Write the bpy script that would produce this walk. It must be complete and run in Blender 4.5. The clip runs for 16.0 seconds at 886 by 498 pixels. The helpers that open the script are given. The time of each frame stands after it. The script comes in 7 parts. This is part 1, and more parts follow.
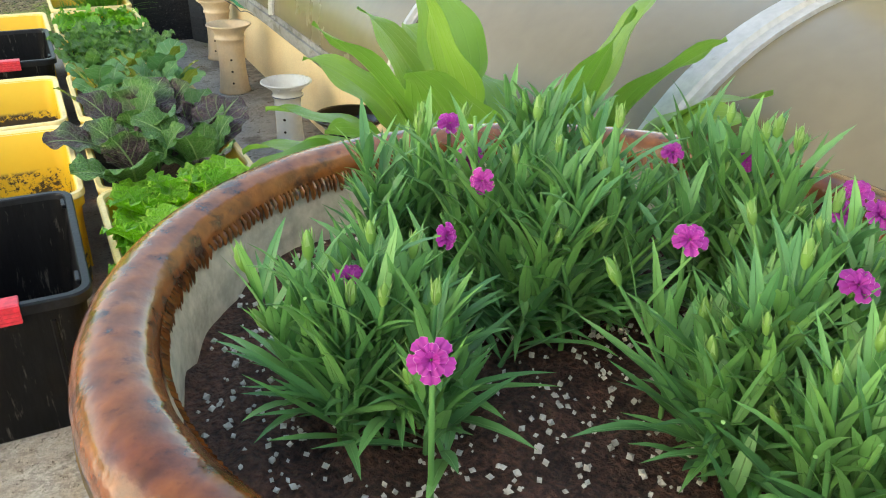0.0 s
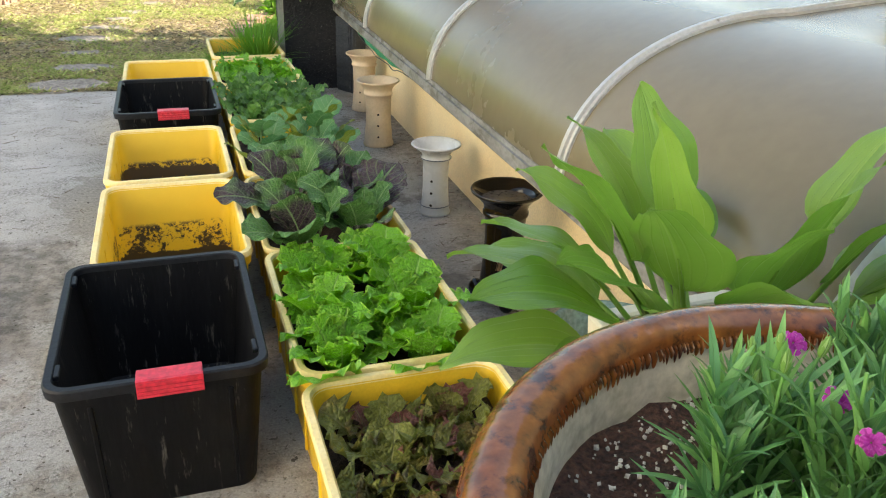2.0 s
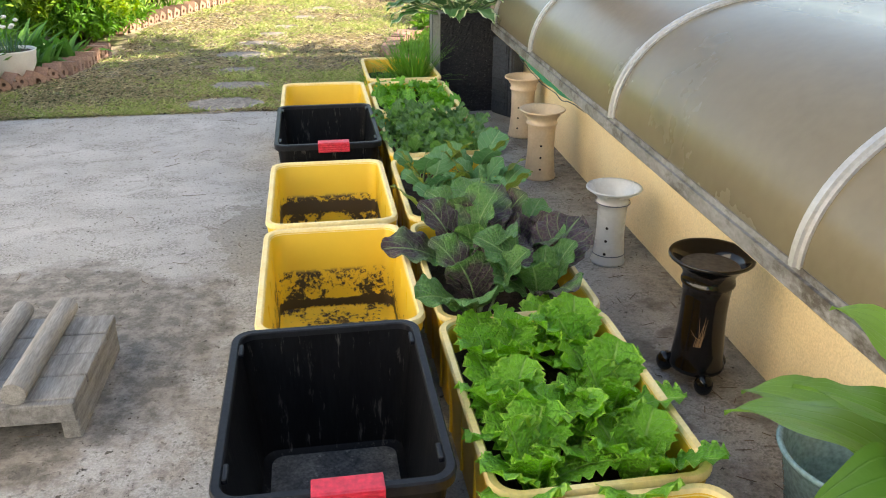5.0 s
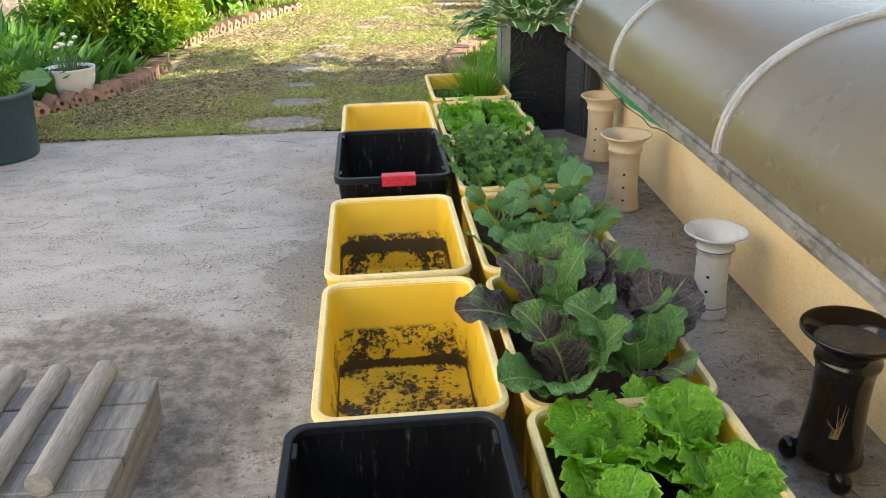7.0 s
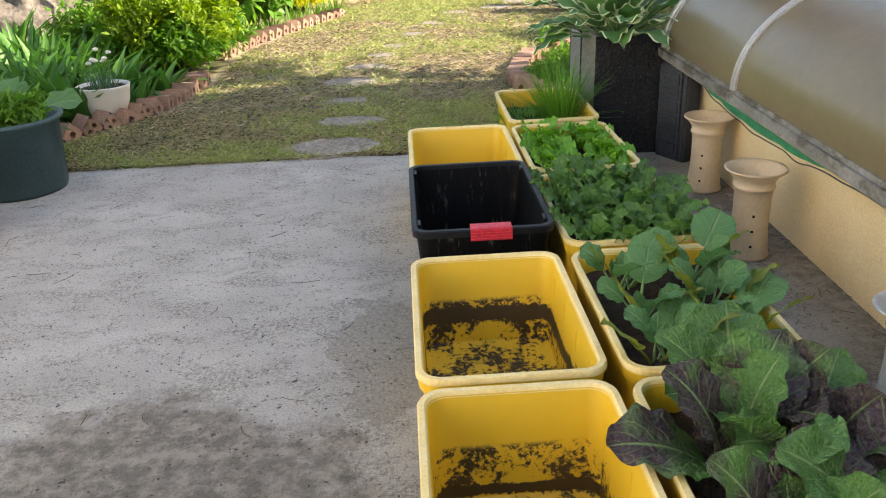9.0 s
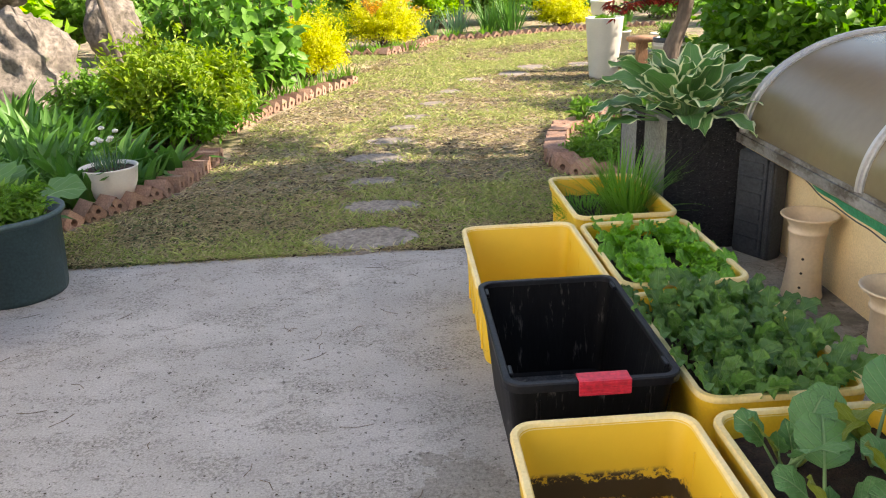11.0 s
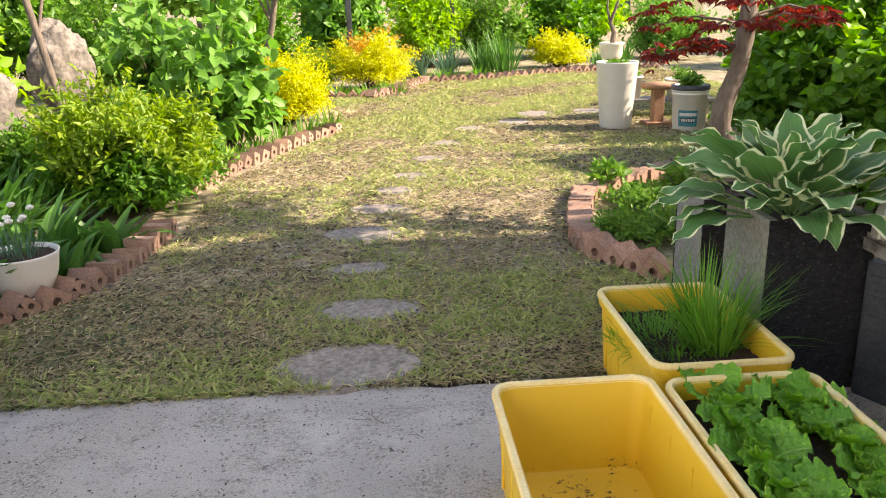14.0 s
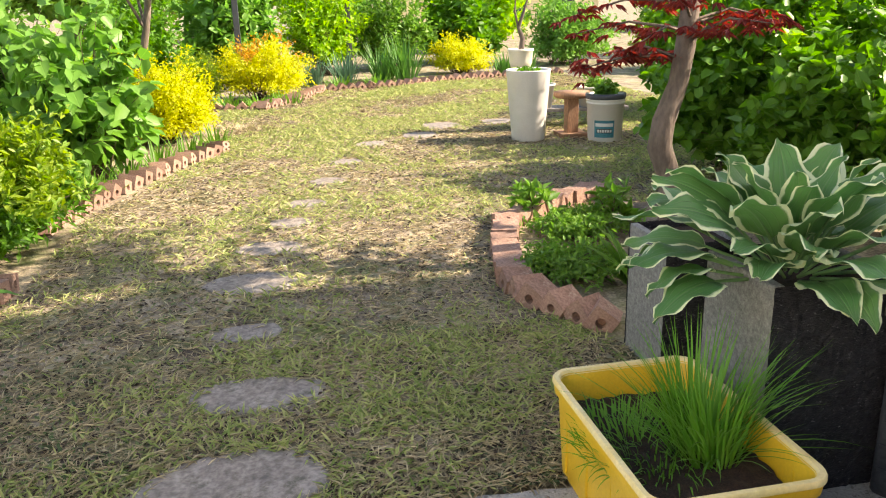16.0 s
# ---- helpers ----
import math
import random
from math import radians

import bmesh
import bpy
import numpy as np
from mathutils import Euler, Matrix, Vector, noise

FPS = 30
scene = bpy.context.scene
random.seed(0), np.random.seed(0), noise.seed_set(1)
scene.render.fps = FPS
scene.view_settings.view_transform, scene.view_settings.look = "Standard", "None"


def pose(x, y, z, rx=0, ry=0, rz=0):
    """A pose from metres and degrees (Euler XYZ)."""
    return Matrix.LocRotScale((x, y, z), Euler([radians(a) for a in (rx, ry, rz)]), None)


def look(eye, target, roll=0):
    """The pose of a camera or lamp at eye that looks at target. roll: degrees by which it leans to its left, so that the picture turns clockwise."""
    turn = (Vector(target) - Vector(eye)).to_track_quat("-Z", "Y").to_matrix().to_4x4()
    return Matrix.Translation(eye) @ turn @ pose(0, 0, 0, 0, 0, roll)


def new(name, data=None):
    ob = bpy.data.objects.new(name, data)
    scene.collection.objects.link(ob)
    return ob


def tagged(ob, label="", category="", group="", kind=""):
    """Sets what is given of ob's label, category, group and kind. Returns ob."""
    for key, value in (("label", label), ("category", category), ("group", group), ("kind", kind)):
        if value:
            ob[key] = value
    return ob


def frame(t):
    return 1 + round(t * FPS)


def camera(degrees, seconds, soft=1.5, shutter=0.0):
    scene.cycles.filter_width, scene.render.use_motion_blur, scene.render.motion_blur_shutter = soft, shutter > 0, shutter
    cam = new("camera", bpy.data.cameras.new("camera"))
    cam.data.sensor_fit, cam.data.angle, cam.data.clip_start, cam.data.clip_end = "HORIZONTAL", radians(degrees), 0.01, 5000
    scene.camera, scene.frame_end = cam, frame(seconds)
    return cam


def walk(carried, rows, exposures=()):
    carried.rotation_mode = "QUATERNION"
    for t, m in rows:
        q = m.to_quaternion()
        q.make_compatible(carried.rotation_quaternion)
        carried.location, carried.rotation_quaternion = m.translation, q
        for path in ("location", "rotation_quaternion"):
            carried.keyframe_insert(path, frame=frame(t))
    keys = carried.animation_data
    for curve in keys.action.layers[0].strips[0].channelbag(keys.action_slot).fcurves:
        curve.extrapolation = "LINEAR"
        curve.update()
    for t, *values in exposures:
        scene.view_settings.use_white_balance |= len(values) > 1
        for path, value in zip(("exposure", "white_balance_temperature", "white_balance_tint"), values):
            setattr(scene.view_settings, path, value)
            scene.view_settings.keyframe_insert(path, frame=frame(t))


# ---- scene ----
cam = camera(57.8, 16.0, soft=1.1)
PATH = [
    (0, (0.335, 0.341, 1.124), (1.143, 1.934, 0.224), 0.7),
    (0.5, (0.314, 0.357, 1.152), (1.009, 2.018, 0.281), 0.2),
    (1, (0.294, 0.372, 1.177), (0.914, 2.082, 0.345), 0.3),
    (1.5, (0.268, 0.402, 1.193), (0.882, 2.117, 0.369), 1.3),
    (2, (0.216, 0.453, 1.215), (0.809, 2.18, 0.397), 1.7),
    (2.5, (0.176, 0.497, 1.228), (0.747, 2.231, 0.41), 1.6),
    (3, (0.166, 0.556, 1.233), (0.644, 2.317, 0.415), 0.6),
    (3.5, (0.181, 0.617, 1.246), (0.62, 2.386, 0.422), 0.6),
    (4, (0.166, 0.663, 1.258), (0.55, 2.442, 0.429), 0.6),
    (4.2, (0.16, 0.686, 1.259), (0.512, 2.473, 0.432), 0.4),
    (6.3, (0.101, 1.011, 1.261), (0.32, 2.829, 0.457), -0.4),
    (6.5, (0.142, 1.056, 1.275), (0.322, 2.875, 0.464), -0.9),
    (7, (0.119, 1.125, 1.276), (0.274, 2.949, 0.471), -1.2),
    (7.5, (0.059, 1.261, 1.28), (0.204, 3.088, 0.479), -1.4),
    (8, (0.017, 1.391, 1.272), (0.162, 3.219, 0.472), -1.5),
    (8.5, (-0.013, 1.561, 1.254), (0.109, 3.391, 0.457), -1.9),
    (9, (-0.033, 1.717, 1.247), (0.038, 3.548, 0.447), -2.4),
    (9.5, (-0.082, 1.872, 1.252), (-0.035, 3.711, 0.467), -2.9),
    (10, (-0.129, 1.984, 1.249), (-0.082, 3.846, 0.521), -3.0),
    (10.2, (-0.171, 2.038, 1.27), (-0.108, 3.904, 0.553), -2.9),
    (12.3, (-0.282, 2.68, 1.294), (-0.17, 4.576, 0.667), -2.0),
    (12.5, (-0.284, 2.754, 1.284), (-0.161, 4.649, 0.657), -1.9),
    (13, (-0.269, 2.96, 1.287), (-0.137, 4.857, 0.666), -1.7),
    (13.5, (-0.273, 3.147, 1.298), (-0.144, 5.046, 0.687), -1.5),
    (14, (-0.29, 3.33, 1.297), (-0.153, 5.233, 0.699), -1.6),
    (14.5, (-0.263, 3.506, 1.3), (-0.082, 5.41, 0.713), -1.7),
    (15, (-0.194, 3.666, 1.303), (0.064, 5.561, 0.717), -1.9),
    (15.5, (-0.18, 3.826, 1.287), (0.165, 5.705, 0.695), -1.6),
    (16, (-0.236, 4.039, 1.292), (0.138, 5.912, 0.696), -1.6),
]
walk(cam, [(t, look(eye, target, roll)) for t, eye, target, roll in PATH],
     exposures=[(0.0, 2.16, 8400, 3), (2.0, 1.82, 8400, 6), (4.0, 1.78, 8200, 8), (7.0, 1.66, 8300, 11), (8.0, 1.54, 8300, 11), (10.0, 1.34, 8100, 12), (12.5, 1.36, 8300, 17), (16.0, 1.42, 8200, 15)])

# world, sun, exposure
SUN_AZ, SUN_EL = -9.0, 37.0   # degrees from +x towards +y, and above the ground
world = bpy.data.worlds.new("sky")
scene.world = world
world.use_nodes = True
_n, _l = world.node_tree.nodes, world.node_tree.links
_sky = _n.new("ShaderNodeTexSky")
_sky.sky_type = "NISHITA"
_sky.sun_disc = False
_sky.sun_elevation = radians(SUN_EL)
_sky.sun_rotation = radians(90 - SUN_AZ)
_l.new(_sky.outputs[0], _n["Background"].inputs[0])
_n["Background"].inputs[1].default_value = 0.15
sun = new("sun", bpy.data.lights.new("sun", "SUN"))
sun.data.energy, sun.data.angle, sun.data.color = 5.0, radians(0.55), (1.0, 0.95, 0.88)
_d = Vector((math.cos(radians(SUN_EL)) * math.cos(radians(SUN_AZ)), math.cos(radians(SUN_EL)) * math.sin(radians(SUN_AZ)), math.sin(radians(SUN_EL))))
sun.matrix_world = look(_d * 30, (0, 0, 0))

# ---- helpers of the scene ----
PI = math.pi
rng = random.Random(7)


def mat(name, a, b=None, scale=8.0, rough=0.6, bump=0.2, fine=90.0, metal=0.0, spread=(0.35, 0.65), spec=0.5, vary=0.0, coords="Object", fine_mix=0.25, third=None, third_at=(0.62, 0.72), third_scale=3.0, rough_var=0.1, trans=0.0, stretch=(1, 1, 1)):
    """Two-scale procedural surface: a coarse mottling between a and b, a fine grain, a bump, and an optional third colour in patches."""
    m = bpy.data.materials.new(name)
    m.use_nodes = True
    nt = m.node_tree
    n, l = nt.nodes, nt.links
    p = n["Principled BSDF"]
    b = b or tuple(c * 0.8 for c in a)
    tc = n.new("ShaderNodeTexCoord")
    mp = n.new("ShaderNodeMapping")
    mp.inputs["Scale"].default_value = stretch
    l.new(tc.outputs[coords], mp.inputs[0])
    src = mp.outputs[0]
    big = n.new("ShaderNodeTexNoise")
    big.inputs["Scale"].default_value, big.inputs["Detail"].default_value, big.inputs["Roughness"].default_value = scale, 6, 0.6
    l.new(src, big.inputs["Vector"])
    ramp = n.new("ShaderNodeValToRGB")
    ramp.color_ramp.elements[0].position, ramp.color_ramp.elements[1].position = spread
    ramp.color_ramp.elements[0].color, ramp.color_ramp.elements[1].color = (*a, 1), (*b, 1)
    l.new(big.outputs[0], ramp.inputs[0])
    col = ramp.outputs[0]
    small = n.new("ShaderNodeTexNoise")
    small.inputs["Scale"].default_value, small.inputs["Detail"].default_value = fine, 4
    l.new(src, small.inputs["Vector"])
    grain = n.new("ShaderNodeMapRange")
    grain.inputs[1].default_value, grain.inputs[2].default_value = 0.3, 0.7
    grain.inputs[3].default_value, grain.inputs[4].default_value = 1 - fine_mix, 1 + fine_mix
    l.new(small.outputs[0], grain.inputs[0])
    mul = n.new("ShaderNodeVectorMath")
    mul.operation = "SCALE"
    l.new(col, mul.inputs[0])
    l.new(grain.outputs[0], mul.inputs["Scale"])
    col = mul.outputs[0]
    if third:
        tn = n.new("ShaderNodeTexNoise")
        tn.inputs["Scale"].default_value, tn.inputs["Detail"].default_value, tn.inputs["Roughness"].default_value = third_scale, 8, 0.7
        l.new(src, tn.inputs["Vector"])
        tm = n.new("ShaderNodeMapRange")
        tm.inputs[1].default_value, tm.inputs[2].default_value = third_at
        l.new(tn.outputs[0], tm.inputs[0])
        mx = n.new("ShaderNodeMix")
        mx.data_type = "RGBA"
        l.new(tm.outputs[0], mx.inputs[0])
        l.new(col, mx.inputs[6])
        mx.inputs[7].default_value = (*third, 1)
        col = mx.outputs[2]
    if vary:
        oi = n.new("ShaderNodeObjectInfo")
        vr = n.new("ShaderNodeMapRange")
        vr.inputs[3].default_value, vr.inputs[4].default_value = 1 - vary, 1 + vary
        l.new(oi.outputs["Random"], vr.inputs[0])
        m2 = n.new("ShaderNodeVectorMath")
        m2.operation = "SCALE"
        l.new(col, m2.inputs[0])
        l.new(vr.outputs[0], m2.inputs["Scale"])
        col = m2.outputs[0]
    l.new(col, p.inputs["Base Color"])
    rr = n.new("ShaderNodeMapRange")
    rr.inputs[3].default_value, rr.inputs[4].default_value = max(0.02, rough - rough_var), min(1, rough + rough_var)
    l.new(big.outputs[0], rr.inputs[0])
    l.new(rr.outputs[0], p.inputs["Roughness"])
    p.inputs["Metallic"].default_value = metal
    p.inputs["Specular IOR Level"].default_value = spec
    if trans:
        p.inputs["Transmission Weight"].default_value = trans
    if bump:
        add = n.new("ShaderNodeMath")
        add.operation = "ADD"
        l.new(small.outputs[0], add.inputs[0])
        l.new(big.outputs[0], add.inputs[1])
        bp = n.new("ShaderNodeBump")
        bp.inputs["Strength"].default_value, bp.inputs["Distance"].default_value = bump, 0.01
        l.new(add.outputs[0], bp.inputs["Height"])
        l.new(bp.outputs[0], p.inputs["Normal"])
    return m


def leaf_mat(name, a, b, vein, margin=None, ribs=10.0, rough=0.45, see=0.35, island=False, blister=0.0, vein_amt=0.6, patch=None, margin_at=0.41, patch_k=0.35, net=0.0, net_scale=75.0):
    """A leaf: midrib and side veins from the UVs (u across, v along), colour that varies from leaf to leaf, light that shines through."""
    m = bpy.data.materials.new(name)
    m.use_nodes = True
    nt = m.node_tree
    n, l = nt.nodes, nt.links
    p, out = n["Principled BSDF"], n["Material Output"]

    def math_node(op, x, y=None, z=None):
        q = n.new("ShaderNodeMath")
        q.operation = op
        for i, val in enumerate((x, y, z)):
            if val is None:
                continue
            if isinstance(val, (int, float)):
                q.inputs[i].default_value = val
            else:
                l.new(val, q.inputs[i])
        return q.outputs[0]

    def mixc(f, x, y):
        q = n.new("ShaderNodeMix")
        q.data_type = "RGBA"
        if isinstance(f, (int, float)):
            q.inputs[0].default_value = f
        else:
            l.new(f, q.inputs[0])
        for i, val in ((6, x), (7, y)):
            if isinstance(val, tuple):
                q.inputs[i].default_value = (*val, 1)
            else:
                l.new(val, q.inputs[i])
        return q.outputs[2]

    tc = n.new("ShaderNodeTexCoord")
    sep = n.new("ShaderNodeSeparateXYZ")
    l.new(tc.outputs["UV"], sep.inputs[0])
    u, v = sep.outputs[0], sep.outputs[1]
    side = math_node("ABSOLUTE", math_node("SUBTRACT", u, 0.5))
    if island:
        rnd = n.new("ShaderNodeNewGeometry").outputs["Random Per Island"]
    else:
        rnd = n.new("ShaderNodeObjectInfo").outputs["Random"]
    ns = n.new("ShaderNodeTexNoise")
    ns.inputs["Scale"].default_value, ns.inputs["Detail"].default_value = 14, 5
    l.new(tc.outputs["Object"], ns.inputs["Vector"])
    mixf = math_node("ADD", math_node("MULTIPLY", rnd, 0.7), math_node("MULTIPLY", ns.outputs[0], 0.35))
    col = mixc(mixf, a, b)
    if patch:
        pn = n.new("ShaderNodeTexNoise")
        pn.inputs["Scale"].default_value, pn.inputs["Detail"].default_value = 6, 2
        l.new(tc.outputs["Object"], pn.inputs["Vector"])
        pm = n.new("ShaderNodeMapRange")
        pm.inputs[1].default_value, pm.inputs[2].default_value = 0.5, 0.66
        l.new(math_node("ADD", pn.outputs[0], math_node("MULTIPLY", math_node("SUBTRACT", rnd, 0.42), patch_k)), pm.inputs[0])
        col = mixc(pm.outputs[0], col, patch)
    # side veins slope towards the tip
    if ribs < 0:      # veins that run along the leaf
        ph = math_node("ADD", math_node("MULTIPLY", side, -ribs), 0.25)
    elif ribs > 0:
        ph = math_node("SUBTRACT", math_node("MULTIPLY", v, ribs), math_node("MULTIPLY", side, ribs * 0.8))
    else:
        ph = math_node("MULTIPLY", v, 0.0)
        ph = math_node("ADD", ph, 0.3)
    tri = math_node("PINGPONG", ph, 0.5)
    veinm = n.new("ShaderNodeMapRange")
    veinm.inputs[1].default_value, veinm.inputs[2].default_value = 0.10, 0.0
    l.new(tri, veinm.inputs[0])
    mid = n.new("ShaderNodeMapRange")
    mid.inputs[1].default_value, mid.inputs[2].default_value = 0.035, 0.012
    l.new(side, mid.inputs[0])
    vm = math_node("MULTIPLY", math_node("MAXIMUM", math_node("MULTIPLY", veinm.outputs[0], 0.5), mid.outputs[0]), vein_amt)
    if net:      # a web of fine veins
        vn = n.new("ShaderNodeTexVoronoi")
        vn.feature = "DISTANCE_TO_EDGE"
        vn.inputs["Scale"].default_value = net_scale
        l.new(tc.outputs["Object"], vn.inputs["Vector"])
        web = n.new("ShaderNodeMapRange")
        web.inputs[1].default_value, web.inputs[2].default_value = 0.10, 0.01
        l.new(vn.outputs["Distance"], web.inputs[0])
        vm = math_node("MAXIMUM", vm, math_node("MULTIPLY", web.outputs[0], net))
    if margin:
        wob = n.new("ShaderNodeTexNoise")
        wob.inputs["Scale"].default_value, wob.inputs["Detail"].default_value = 22, 4
        l.new(tc.outputs["Object"], wob.inputs["Vector"])
        mg = n.new("ShaderNodeMapRange")
        mg.inputs[1].default_value, mg.inputs[2].default_value = margin_at, margin_at + 0.04
        l.new(math_node("ADD", math_node("ADD", side, math_node("MULTIPLY", math_node("SUBTRACT", wob.outputs[0], 0.5), 0.22)), math_node("MULTIPLY", math_node("SUBTRACT", rnd, 0.5), 0.05)), mg.inputs[0])
        col = mixc(vm, col, vein)
        col = mixc(mg.outputs[0], col, margin)
    else:
        col = mixc(vm, col, vein)
    l.new(col, p.inputs["Base Color"])
    p.inputs["Roughness"].default_value = rough
    p.inputs["Specular IOR Level"].default_value = 0.4
    h = math_node("ADD", math_node("MULTIPLY", vm, -1.0), math_node("MULTIPLY", ns.outputs[0], 0.5))
    if blister:
        vo = n.new("ShaderNodeTexVoronoi")
        vo.inputs["Scale"].default_value = 110
        l.new(tc.outputs["Object"], vo.inputs["Vector"])
        h = math_node("SUBTRACT", h, math_node("MULTIPLY", vo.outputs[0], blister))
    bp = n.new("ShaderNodeBump")
    bp.inputs["Strength"].default_value, bp.inputs["Distance"].default_value = 0.8, 0.008
    l.new(h, bp.inputs["Height"])
    l.new(bp.outputs[0], p.inputs["Normal"])
    tr = n.new("ShaderNodeBsdfTranslucent")
    hsv = n.new("ShaderNodeHueSaturation")
    hsv.inputs["Saturation"].default_value, hsv.inputs["Value"].default_value = 1.1, 1.5
    l.new(col, hsv.inputs["Color"])
    l.new(hsv.outputs[0], tr.inputs[0])
    ms = n.new("ShaderNodeMixShader")
    ms.inputs[0].default_value = see
    l.new(p.outputs[0], ms.inputs[1])
    l.new(tr.outputs[0], ms.inputs[2])
    l.new(ms.outputs[0], out.inputs[0])
    return m


class Buf:
    """Collects vertices, faces and UVs of one mesh."""

    def __init__(self):
        self.v, self.f, self.uv, self.mi = [], [], [], []

    def grid(self, pts, uvs=None, mi=0):
        """pts: rows x cols x 3."""
        r, c = pts.shape[:2]
        o = len(self.v)
        self.v.extend(map(tuple, pts.reshape(-1, 3)))
        for i in range(r - 1):
            for j in range(c - 1):
                q = (i * c + j, i * c + j + 1, (i + 1) * c + j + 1, (i + 1) * c + j)
                self.f.append(tuple(o + k for k in q))
                self.mi.append(mi)
                if uvs is not None:
                    self.uv.extend(tuple(uvs[k // c, k % c]) for k in q)
                else:
                    self.uv.extend(((j / (c - 1), i / (r - 1)), ((j + 1) / (c - 1), i / (r - 1)), ((j + 1) / (c - 1), (i + 1) / (r - 1)), (j / (c - 1), (i + 1) / (r - 1))))

    def poly(self, pts, uvs=None, mi=0):
        o = len(self.v)
        self.v.extend(tuple(p) for p in pts)
        self.f.append(tuple(range(o, o + len(pts))))
        self.mi.append(mi)
        self.uv.extend(uvs or [(0.5, 0.5)] * len(pts))

    def tube(self, path, radii, seg=6, mi=0, cap=True):
        """A round stem along a list of points."""
        path = [Vector(p) for p in path]
        rows = []
        for i, p in enumerate(path):
            d = (path[min(i + 1, len(path) - 1)] - path[max(i - 1, 0)]).normalized()
            s = d.cross(Vector((0.3, 0.9, 0.2))).normalized()
            t = d.cross(s)
            r = radii[i] if hasattr(radii, "__len__") else radii
            rows.append([tuple(p + (s * math.cos(2 * PI * k / seg) + t * math.sin(2 * PI * k / seg)) * r) for k in range(seg + 1)])
        self.grid(np.array(rows), mi=mi)
        if cap:
            self.poly(rows[-1][:-1], mi=mi)

    def mesh(self, name, mats, smooth=True):
        me = bpy.data.meshes.new(name)
        me.from_pydata(self.v, [], self.f)
        uvl = me.uv_layers.new(name="UVMap")
        uvl.data.foreach_set("uv", np.array(self.uv, dtype=np.float32).ravel())
        for m in (mats if isinstance(mats, (list, tuple)) else [mats]):
            me.materials.append(m)
        me.polygons.foreach_set("material_index", self.mi)
        if smooth:
            me.polygons.foreach_set("use_smooth", [True] * len(self.f))
        me.update()
        return me


def thing(name, m, label, category, group="", kind=""):
    e = new(name)
    e.empty_display_size = 0.1
    e.matrix_world = m
    return tagged(e, label, category, group, kind)


def put(name, me, parent=None, m=None, label=""):
    """A mesh as one object under a thing, in the thing's own space."""
    ob = new(name, me)
    if parent is not None:
        ob.parent = parent
    if m is not None:
        ob.matrix_basis = m
    if label:
        tagged(ob, label)
    return ob


def bm_mesh(bm, name, material, smooth=False):
    me = bpy.data.meshes.new(name)
    bm.normal_update()
    bm.to_mesh(me)
    bm.free()
    me.materials.append(material)
    if smooth:
        me.polygons.foreach_set("use_smooth", [True] * len(me.polygons))
    return me


def part(name, bm, material, parent=None, label="", m=None, smooth=False):
    return put(name, bm_mesh(bm, name, material, smooth), parent, m, label)


def box_bm(sx, sy, sz, at=(0, 0, 0), bevel=0.0, seg=2, rot=None):
    """A box whose base is centred on at."""
    bm = bmesh.new()
    bmesh.ops.create_cube(bm, size=1)
    bmesh.ops.scale(bm, vec=(sx, sy, sz), verts=bm.verts)
    bmesh.ops.translate(bm, vec=(0, 0, sz / 2), verts=bm.verts)
    if bevel:
        bmesh.ops.bevel(bm, geom=bm.edges[:], offset=bevel, segments=seg, affect="EDGES", profile=0.6)
    if rot:
        bmesh.ops.rotate(bm, cent=(0, 0, 0), matrix=Euler([radians(a) for a in rot]).to_matrix(), verts=bm.verts)
    bmesh.ops.translate(bm, vec=at, verts=bm.verts)
    return bm


def add_box(bm, sx, sy, sz, at=(0, 0, 0), rot=None):
    b = box_bm(sx, sy, sz, at, rot=rot)
    tmp = bpy.data.meshes.new("tmp")
    b.to_mesh(tmp)
    b.free()
    bm.from_mesh(tmp)
    bpy.data.meshes.remove(tmp)


def lathe(name, prof, material, seg=40, wobble=0.0, seed=1, flute=0.0):
    """A turned shape from (radius, height) pairs."""
    buf = Buf()
    r2 = random.Random(seed)
    ph = r2.random() * 6
    rows = []
    for r, z in prof:
        rows.append([(r * (1 + wobble * math.sin(2 * a + ph) + flute * math.cos(8 * a)) * math.cos(a), r * (1 + wobble * math.cos(3 * a + ph) + flute * math.cos(8 * a)) * math.sin(a), z) for a in [2 * PI * k / seg for k in range(seg + 1)]])
    buf.grid(np.array(rows))
    me = buf.mesh(name, material)
    return me


def rr_loop(hx, hy, r, z, n=6):
    """A rounded rectangle of half sizes hx, hy."""
    pts = []
    for cx, cy, a0 in ((hx - r, hy - r, 0), (-hx + r, hy - r, 90), (-hx + r, -hy + r, 180), (hx - r, -hy + r, 270)):
        for k in range(n + 1):
            a = radians(a0 + 90 * k / n)
            pts.append((cx + r * math.cos(a), cy + r * math.sin(a), z))
    return pts


def loft(name, loops, material, cap0=True, cap1=True, smooth=True):
    bm = bmesh.new()
    rows = [[bm.verts.new(p) for p in lp] for lp in loops]
    k = len(rows[0])
    for a, b in zip(rows, rows[1:]):
        for i in range(k):
            bm.faces.new((a[i], a[(i + 1) % k], b[(i + 1) % k], b[i]))
    if cap0:
        bm.faces.new(list(reversed(rows[0])))
    if cap1:
        bm.faces.new(rows[-1])
    me = bm_mesh(bm, name, material)
    if smooth:
        me.polygons.foreach_set("use_smooth", [True] * len(me.polygons))
        me.set_sharp_from_angle(angle=radians(35))
    return me


